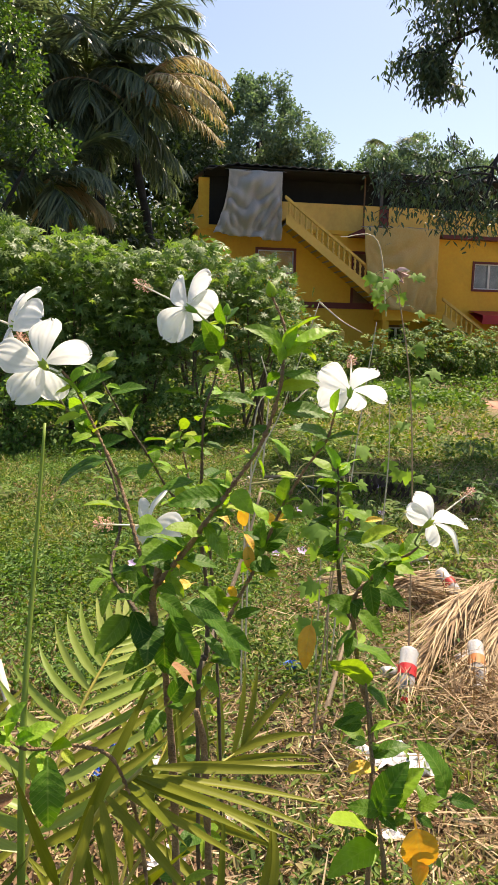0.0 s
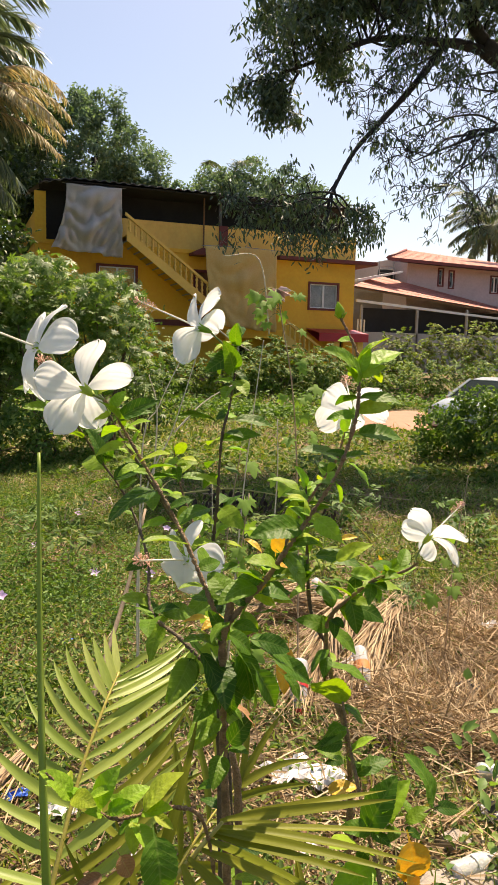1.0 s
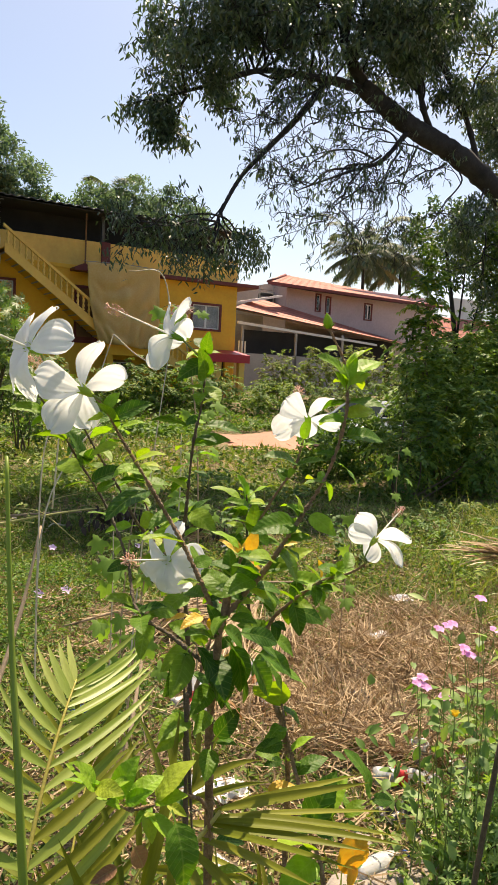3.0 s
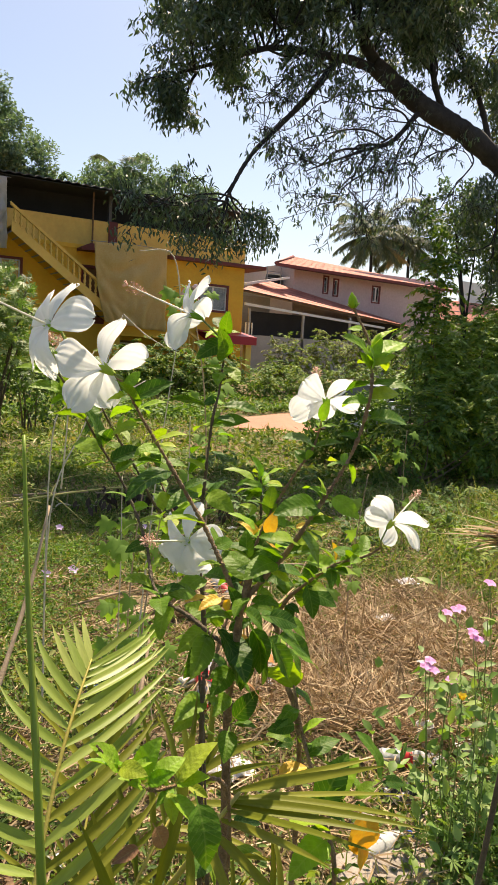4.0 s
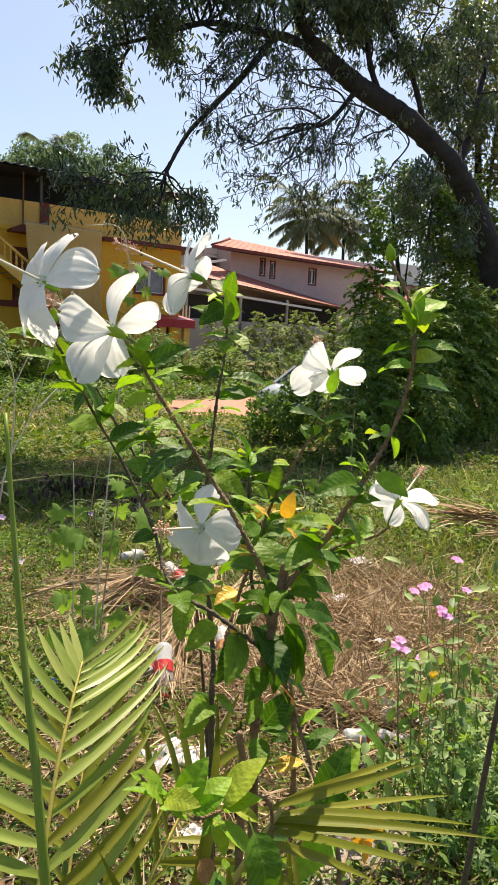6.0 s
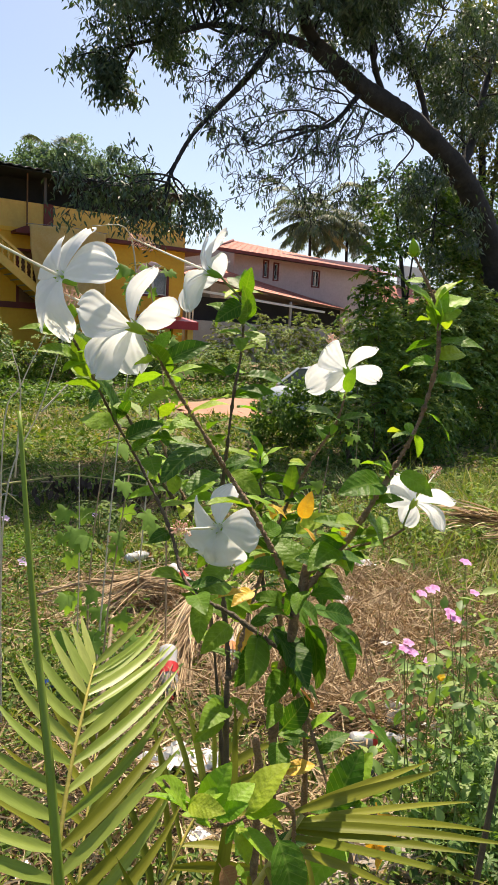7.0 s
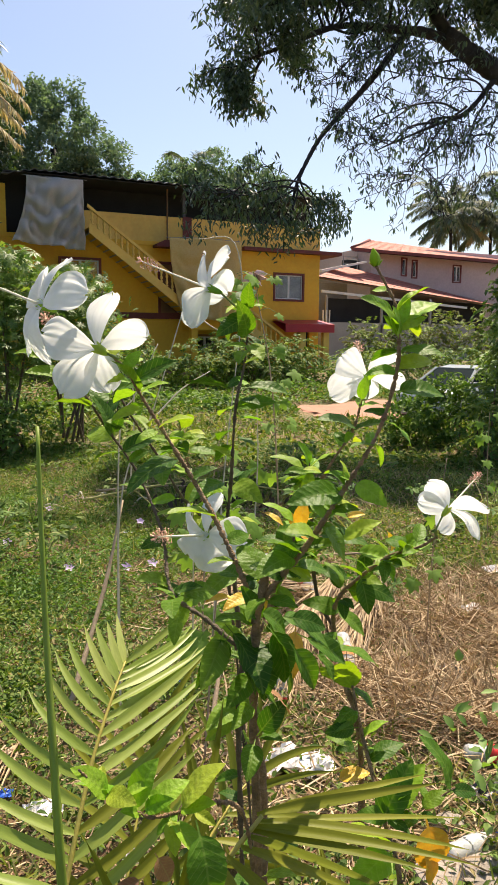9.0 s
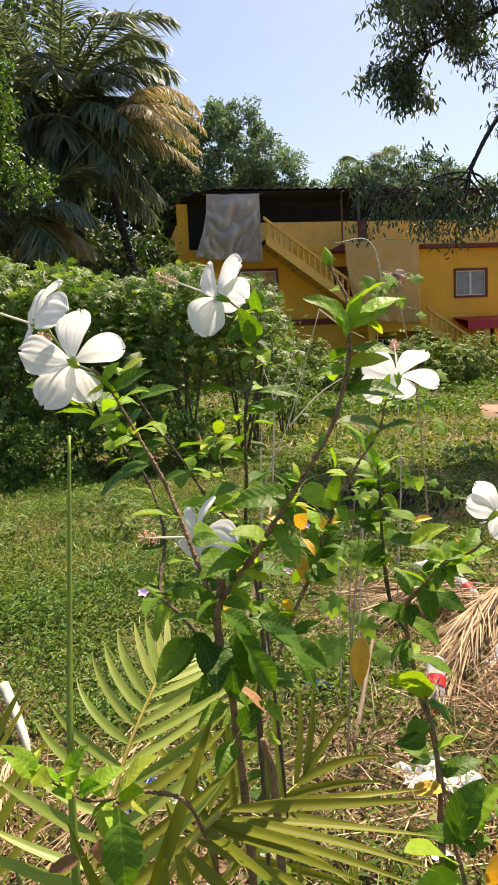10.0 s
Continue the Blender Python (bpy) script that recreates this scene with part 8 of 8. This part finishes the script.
leaf_fill(hib, HB["R"][:5], 9, 0.042, LEAVES_GREEN, rng)
leaf_fill(hib, HB["R"][6:], 5, 0.030, LEAVES_YOUNG, rng)
leaf_fill(hib, HB["L"][:3], 6, 0.040, LEAVES_GREEN, rng)
leaf_fill(hib, HB["L"][4:], 6, 0.032, LEAVES_YOUNG, rng)
leaf_fill(hib, HB["D"], 16, 0.042, LEAVES_GREEN, rng)
leaf_fill(hib, HB["N"][1:], 20, 0.046, LEAVES_GREEN, rng)
leaf_fill(hib, HB["M"][:5], 15, 0.046, LEAVES_GREEN, rng)
leaf_fill(hib, HB["E"], 10, 0.042, LEAVES_GREEN, rng)
leaf_fill(hib, HB["T"], 6, 0.034, LEAVES_YOUNG, rng)
leaf_fill(hib, [(0.235, 0.93, 1.0), (0.232, 0.92, 1.25), (0.21, 0.89, 1.5)], 16, 0.040, LEAVES_GREEN, rng, 0.5)
leaf_fill(hib, [(0.28, 1.03, 0.9), (0.275, 1.04, 1.2), (0.28, 1.08, 1.42)], 18, 0.040, LEAVES_GREEN, rng, 0.5)
leaf_fill(hib, HB["R"][1:6], 14, 0.030, LEAVES_YOUNG, rng)
leaf_fill(hib, HB["M"][1:], 14, 0.034, LEAVES_YOUNG, rng)
leaf_fill(hib, HB["N"][2:], 12, 0.032, LEAVES_YOUNG, rng)
leaf_fill(hib, HB["T"], 6, 0.030, LEAVES_GREEN, rng)
leaf_fill(hib, HB["near"][1:6], 9, 0.030, LEAVES_YOUNG, np.random.default_rng(61), 0.1)
leaf_fill(hib, HB["E"], 12, 0.034, LEAVES_YOUNG, rng)
for base, tip in [((0.372, 1.14, 1.573), (0.383, 1.13, 1.553)), ((0.340, 1.12, 1.53), (0.345, 1.11, 1.495)), ((0.322, 1.10, 1.462), (0.312, 1.09, 1.485)), ((0.38, 1.13, 1.565), (0.402, 1.11, 1.575)), ((0.281, 1.020, 1.607), (0.301, 1.008, 1.594)), ((0.314, 1.000, 1.594), (0.314, 0.988, 1.623)), ((0.317, 1.000, 1.582), (0.328, 0.988, 1.566)), ((0.233, 0.930, 1.566), (0.227, 0.918, 1.599)), ((0.196, 0.980, 1.529), (0.220, 0.968, 1.539)), ((0.252, 1.000, 1.521), (0.219, 0.988, 1.516))]:
    put_leaf(hib, base, tip, LEAVES_YELLOW, rng, 1.0)
# broad dark leaves that hang about the fork, and one below the near shoot
for base, tip, wide in [((0.199, 0.886, 1.527), (0.195, 0.832, 1.501), 1.1), ((0.173, 0.880, 1.530), (0.143, 0.848, 1.504), 1.05), ((0.225, 0.836, 1.530), (0.247, 0.835, 1.490), 1.1), ((0.222, 0.872, 1.533), (0.236, 0.860, 1.486), 1.1), ((0.212, 0.880, 1.515), (0.216, 0.862, 1.472), 1.1), ((0.106, 0.752, 1.443), (0.108, 0.726, 1.402), 1.15), ((0.240, 0.870, 1.545), (0.275, 0.862, 1.535), 1.0)]:
    put_leaf(hib, base, tip, LEAVES_GREEN, rng, wide, (0.05, -0.75, 0.6))
# the fresh leaves that crown the tallest shoot
for base, tip in [((0.325, 0.843, 1.806), (0.308, 0.836, 1.834)), ((0.327, 0.845, 1.812), (0.339, 0.847, 1.840)), ((0.328, 0.844, 1.808), (0.350, 0.836, 1.824)), ((0.325, 0.842, 1.80), (0.319, 0.826, 1.826)), ((0.322, 0.837, 1.775), (0.360, 0.834, 1.784)), ((0.320, 0.837, 1.772), (0.293, 0.842, 1.771))]:
    put_leaf(hib, base, tip, LEAVES_YOUNG, rng, 0.9, (0.0, -0.6, 0.7))
put_leaf(hib, (0.222, 0.89, 1.47), (0.252, 0.885, 1.448), LEAVES_BROWN, rng, 1.1)
put_leaf(hib, (0.086, 0.790, 1.405), (0.095, 0.785, 1.386), LEAVES_BROWN, rng, 1.5, (0.1, -0.9, 0.3))
put_leaf(hib, (0.070, 0.788, 1.393), (0.046, 0.785, 1.388), LEAVES_BROWN, rng, 1.0, (0.1, -0.7, 0.7))

bpy.context.view_layer.update()
flower(hib, (0.083, 0.961, 1.790), (-0.40, 0.87, 0.30), [(8, -8, 48), (50, 15, 13), (14, 20, -38), (-28, 12, -38), (-46, 2, 9)], (-32, 70, 26), 1, HB["L"][-1], 0.95)
flower(hib, (0.042, 1.020, 1.830), (-0.90, -0.08, 0.33), [(30, 8, 44), (34, -38, 14), (-4, -12, -52), (-8, 36, -38), (4, 40, 22)], (-81, -7, 31), 2, HB["D"][-1], 1.2, 0)
flower(hib, (0.250, 1.118, 1.858), (-0.72, 0.60, 0.33), [(27, 22, 43), (33, 42, 5), (-10, 24, -42), (-35, -6, -35), (-15, -20, 33)], (-62, 57, 32), 3, HB["N"][-2], 1.15)
flower(hib, (0.483, 1.133, 1.752), (0.25, 0.72, 0.62), [(-43, 2, 28), (23, -26, 33), (51, -4, -8), (17, 34, -30), (-27, 44, -24)], (14, 48, 40), 4, HB["M"][-1])
flower(hib, (0.198, 0.992, 1.597), (-0.93, -0.34, 0.15), [(18, 6, 42), (36, -24, 1), (18, 0, -42), (-8, 26, -32), (-6, 44, 8)], (-55, -20, 9), 5, (0.228, 1.01, 1.585), 1.2, -24)
bud(hib, HB["R"][-1], (-0.25, 0.0, 1.0), 0.016)
bud(hib, HB["N"][-1], (0.05, 0.0, 1.0), 0.016)
bud(hib, (0.060, 1.03, 1.795), (-0.2, -0.1, 0.9), 0.014)

# ---------------------------------------------------------------- second hibiscus, with the outlying flower
hib2 = thing("hibiscus_shrub", (0.62, 1.33, 0.0), "slender hibiscus shrub with one white flower and yellowing leaves", "shrub")
tube("stem", [(0.64, 1.34, -0.05), (0.62, 1.32, 0.6)] + HB["S3"], 0.006, 0.0015, TWIG, hib2, "", 8, 9, 0.35, 20)
tube("branch", HB["S3b"], 0.0035, 0.0012, TWIG_DARK, hib2, "", 7, 8, 0.3, 21)
tube("branch", [HB["S3"][2], (0.565, 1.39, 1.34), HB["S3b"][0]], 0.0035, 0.0033, TWIG_DARK, hib2, "", 7, 8, 0.3, 22)
tube("branch", [(0.60, 1.24, 0.3), (0.59, 1.18, 0.7)] + HB["S4"], 0.005, 0.002, TWIG, hib2, "", 7, 8, 0.35, 23)
tube("branch", HB["S4b"], 0.0028, 0.0014, TWIG, hib2, "", 6, 6, 0.3, 24)
for key, share in {"side_spray": 0.35, "side_top": 0.3, "low_side": 0.3}.items():
    for base, tip in LEAVES[key]:
        put_leaf(hib2, base, tip, LEAVES_YOUNG if rng.uniform() < share else LEAVES_GREEN, rng, rng.uniform(0.9, 1.12))
leaf_fill(hib2, HB["S3"][3:7], 22, 0.052, LEAVES_GREEN, rng)
leaf_fill(hib2, HB["S3b"], 20, 0.054, LEAVES_GREEN, rng)
leaf_fill(hib2, HB["S3"][:3], 6, 0.05, LEAVES_GREEN, rng)
leaf_fill(hib2, HB["S3b"], 12, 0.038, LEAVES_YOUNG, rng)
leaf_fill(hib2, HB["S4"], 6, 0.055, LEAVES_GREEN, rng)
leaf_fill(hib2, HB["S4b"], 8, 0.05, LEAVES_GREEN, rng)
put_leaf(hib2, (0.562, 1.3, 1.055), (0.616, 1.29, 1.063), LEAVES_YELLOW, rng, 1.35, (0.2, -0.25, 1.0))
put_leaf(hib2, (0.632, 1.15, 1.045), (0.648, 1.14, 0.958), LEAVES_YELLOW, rng, 1.3, (-0.2, -0.9, 0.3))
put_leaf(hib2, (0.636, 1.16, 1.0), (0.655, 1.14, 0.935), LEAVES_YELLOW, rng, 1.0, (0.4, -0.9, 0.3))
put_leaf(hib2, (0.497, 1.35, 1.312), (0.482, 1.33, 1.236), LEAVES_YELLOW, rng, 0.9, (-0.5, -0.8, 0.3))
put_leaf(hib2, (0.582, 1.33, 1.506), (0.610, 1.32, 1.512), LEAVES_YELLOW, rng, 1.0)
put_leaf(hib2, (0.628, 1.28, 1.488), (0.637, 1.27, 1.455), LEAVES_YELLOW, rng, 1.0)
flower(hib2, (0.605, 1.102, 1.568), (0.84, 0.27, 0.47), [(-11, 25, 35), (-23, 38, 4), (13, 28, -36), (35, -28, -29), (24, -47, 14)], (66, 21, 37), 6, HB["S3"][-1])


# ---------------------------------------------------------------- areca palm fronds
def strip_mesh(name, mat, fold, droop, twist, bend=0.0):
    """A long palm leaflet, one unit long and wide, creased along its middle and tapering to a point."""
    v, f = [], []
    for i in range(11):
        x = i / 10
        w = min(1.0, 0.40 + x * 3.0) * (1 - x ** 2.8) + 0.02
        arc = bend * (4 * x * (1 - x) - 1.1 * max(0, x - 0.75) ** 1.5)
        z = -droop * x ** 2.2
        a = twist * x
        for s in (-0.5, -0.25, 0.0, 0.25, 0.5):
            yy, zz = s * w, fold * abs(s) * w
            v.append((x, arc + yy * math.cos(a) - zz * math.sin(a) * 0.1, z * 1.0 + (zz + yy * math.sin(a)) * 0.03))
    for i in range(10):
        for j in range(4):
            a = 5 * i + j
            f.append((a, a + 5, a + 6, a + 1))
    me = bpy.data.meshes.new(name)
    me.from_pydata(v, [], f)
    me.materials.append(mat)
    me.shade_smooth()
    return me


LEAFLETS = {m: [strip_mesh("leaflet", m, fo, d, tw) for fo, d, tw in ((0.6, 0.10, 0.2), (0.8, 0.22, -0.3), (0.5, 0.05, 0.1), (0.9, 0.34, 0.5))] for m in (PALM_LEAF, PALM_SHADED, PALM_FAN)}
ARCHED = {(m, k): [strip_mesh("leaflet", m, fo, d, tw, k * b) for fo, d, tw, b in ((0.6, 0.05, 0.2, 0.3), (0.8, 0.10, -0.3, 0.6), (0.5, 0.03, 0.1, 0.1), (0.7, 0.14, 0.4, 0.8))] for m in (PALM_LEAF, PALM_SHADED) for k in (-1, 1)}


def put_leaflet(parent, base, tip, width, mat, rng, facing=(0.1, -0.6, 0.8), kinds=(0, 1, 2, 3), arch=0):
    base, tip = Vector(base), Vector(tip)
    x = tip - base
    ln = x.length
    x.normalize()
    y = (Vector(facing) + Vector(rng.normal(0, 0.18, 3))).cross(x).normalized()
    z = x.cross(y)
    m = Matrix((x, y, z)).transposed().to_4x4()
    m.translation = base
    ob = new("leaflet", (ARCHED[mat, arch] if arch else LEAFLETS[mat])[kinds[int(rng.integers(len(kinds)))]])
    ob.matrix_world = m @ Matrix.Diagonal((ln, width, ln, 1))
    return under(ob, parent)


def areca_frond(palm, line, left, right, n, mat, seed, ln0, ln1, width, facing, r0=0.005, first=0.10):
    """A feather frond: rachis along a line, leaflets to both sides; left and right are the sideways directions."""
    rng = np.random.default_rng(seed)
    fr = tube("frond", line, r0, 0.0012, TWIG_YELLOW, palm, "yellow-green feather frond", 6, 6)
    pts = smooth_line(line, 10)
    bpy.context.view_layer.update()
    for i in range(n):
        s = first + (1 - first) * i / (n - 1)
        k = min(len(pts) - 2, int(s * (len(pts) - 1)))
        tang = pts[k + 1] - pts[k]
        tang /= np.linalg.norm(tang)
        ln = ln0 + (ln1 - ln0) * s
        for way, bow in ((left, -1), (right, 1)):
            d = np.array(way) * (1.0 - 0.5 * s ** 3) + tang * (0.08 + 0.30 * s ** 2.5) + np.array((0, 0, 0.35 * s * s)) + rng.normal(0, 0.07, 3)
            d /= np.linalg.norm(d)
            put_leaflet(fr, tuple(pts[k]), tuple(pts[k] + d * ln * rng.uniform(0.8, 1.12)), width * rng.uniform(0.85, 1.15), mat, rng, facing, arch=bow)
    return fr


TWIG_YELLOW = worn("yellow_rachis", (0.42, 0.36, 0.07), 0.2, 0.5, 40, 200, 0.1)
palm = thing("areca_palm", (0.0, 1.0, 0.0), "young areca palm with yellow-green feather fronds", "palm")
# the well-lit frond: its leaflets lie in one shallow dish, broad below and short towards the tip
RACHIS = [(0.02, 0.99, 0.6), (0.022, 1.0, 0.95), (0.04, 1.03, 1.12), (0.065, 1.07, 1.20), (0.105, 1.13, 1.285), (0.143, 1.18, 1.340), (0.172, 1.22, 1.370)]
rng = np.random.default_rng(1)
fr = tube("frond", RACHIS, 0.005, 0.0014, TWIG_YELLOW, palm, "yellow-green feather frond", 6, 6)
bpy.context.view_layer.update()
pts = smooth_line(RACHIS[2:], 20)
for i in range(15):
    s = 0.08 + 0.92 * i / 14
    k = min(len(pts) - 2, int(s * (len(pts) - 1)))
    tang = np.array(pts[k + 1]) - np.array(pts[k])
    tang /= np.linalg.norm(tang)
    side = np.cross(tang, (0.0, -0.80, 0.60))
    side /= np.linalg.norm(side)
    for sign, ang, ln in ((-1, 80 - 52 * s ** 1.6, 0.165 - 0.095 * s ** 1.5), (1, 47 - 17 * s, 0.215 - 0.075 * s ** 2)):
        ang = radians(ang + rng.uniform(-3, 3))
        d = side * sign * math.sin(ang) + tang * math.cos(ang)
        # some lower right leaflets take the copy with shade in its colour
        put_leaflet(fr, tuple(pts[k]), tuple(np.array(pts[k]) + d * ln * rng.uniform(0.93, 1.07)), 0.0165 * (1 - 0.3 * s) * rng.uniform(0.9, 1.1), PALM_LEAF if sign < 0 or s > 0.45 or i % 2 else PALM_SHADED, rng, (0.12 + 0.2 * sign, -0.5, 0.85), arch=-sign)
# the lower fronds carry painted shade in their leaflet colour
areca_frond(palm, [(0.03, 1.02, 0.55), (0.09, 1.06, 0.85), (0.18, 1.10, 1.05), (0.28, 1.15, 1.15), (0.36, 1.2, 1.18)], (-0.3, 0.3, 0.85), (0.35, -0.3, -0.5), 14, PALM_SHADED, 2, 0.24, 0.15, 0.013, (0.3, -0.7, 0.5))
areca_frond(palm, [(0.0, 1.0, 0.55), (0.0, 0.98, 0.85), (-0.02, 0.95, 1.05), (-0.06, 0.92, 1.15)], (-0.85, 0.1, 0.2), (0.8, 0.1, 0.2), 10, PALM_SHADED, 3, 0.24, 0.15, 0.014, (0.0, -0.7, 0.7))
areca_frond(palm, [(0.05, 1.05, 0.5), (0.13, 1.2, 0.8), (0.2, 1.32, 1.0), (0.28, 1.45, 1.12)], (-0.7, 0.3, 0.3), (0.8, 0.0, 0.3), 13, PALM_SHADED, 4, 0.26, 0.16, 0.014, (0.1, -0.6, 0.8))
areca_frond(palm, [(0.02, 1.02, 0.5), (-0.05, 1.12, 0.85), (-0.1, 1.25, 1.05), (-0.12, 1.4, 1.18)], (-0.8, 0.2, 0.2), (0.8, 0.2, 0.2), 12, PALM_SHADED, 5, 0.24, 0.15, 0.014, (0.0, -0.7, 0.7))
areca_frond(palm, [(0.05, 1.0, 0.5), (0.16, 0.97, 0.8), (0.24, 0.96, 0.98), (0.36, 0.98, 1.06)], (-0.2, 0.5, 0.7), (0.3, -0.4, -0.4), 11, PALM_SHADED, 6, 0.25, 0.16, 0.013, (0.2, -0.5, 0.8))
# the frond that reaches across in front, with few long leaflets
rng = np.random.default_rng(8)
fr = tube("frond", [(0.03, 0.98, 0.7), (0.09, 0.90, 1.15), (0.14, 0.83, 1.33), (0.19, 0.825, 1.39)], 0.005, 0.002, TWIG_YELLOW, palm, "", 6, 6)
bpy.context.view_layer.update()
# top and lowest leaflets of this frond are coloured as shaded
for base, tip, w, mat in [((0.200, 0.842, 1.380), (0.405, 0.846, 1.357), 0.0105, PALM_SHADED), ((0.195, 0.846, 1.376), (0.398, 0.862, 1.362), 0.0095, PALM_SHADED), ((0.190, 0.836, 1.376), (0.392, 0.802, 1.356), 0.0085, PALM_SHADED),
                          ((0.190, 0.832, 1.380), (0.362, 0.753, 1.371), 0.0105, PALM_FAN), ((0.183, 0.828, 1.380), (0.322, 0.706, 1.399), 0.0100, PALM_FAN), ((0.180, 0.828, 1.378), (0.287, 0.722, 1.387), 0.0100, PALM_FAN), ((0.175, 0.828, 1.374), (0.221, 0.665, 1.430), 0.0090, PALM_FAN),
                          ((0.168, 0.82, 1.37), (0.30, 0.80, 1.30), 0.0105, PALM_SHADED), ((0.155, 0.82, 1.365), (0.262, 0.78, 1.25), 0.011, PALM_SHADED), ((0.15, 0.82, 1.36), (0.17, 0.76, 1.29), 0.011, PALM_SHADED), ((0.14, 0.83, 1.35), (0.12, 0.77, 1.27), 0.011, PALM_SHADED)]:
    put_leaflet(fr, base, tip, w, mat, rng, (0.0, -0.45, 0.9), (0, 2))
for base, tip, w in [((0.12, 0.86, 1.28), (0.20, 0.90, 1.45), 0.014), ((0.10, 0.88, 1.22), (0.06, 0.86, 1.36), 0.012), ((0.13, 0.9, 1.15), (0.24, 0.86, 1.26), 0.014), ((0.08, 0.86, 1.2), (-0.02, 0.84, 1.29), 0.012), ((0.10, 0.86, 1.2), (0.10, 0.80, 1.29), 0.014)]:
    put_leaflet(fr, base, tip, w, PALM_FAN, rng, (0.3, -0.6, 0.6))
# the tall unopened spear leaf
tube("spear_leaf", [(0.045, 0.93, 0.6), (0.046, 0.97, 1.10), (0.046, 1.02, 1.33), (0.052, 1.10, 1.5), (0.061, 1.18, 1.695)], 0.0070, 0.0022, PALM_LEAF, palm, "tall unopened spear leaf", 6, 8)
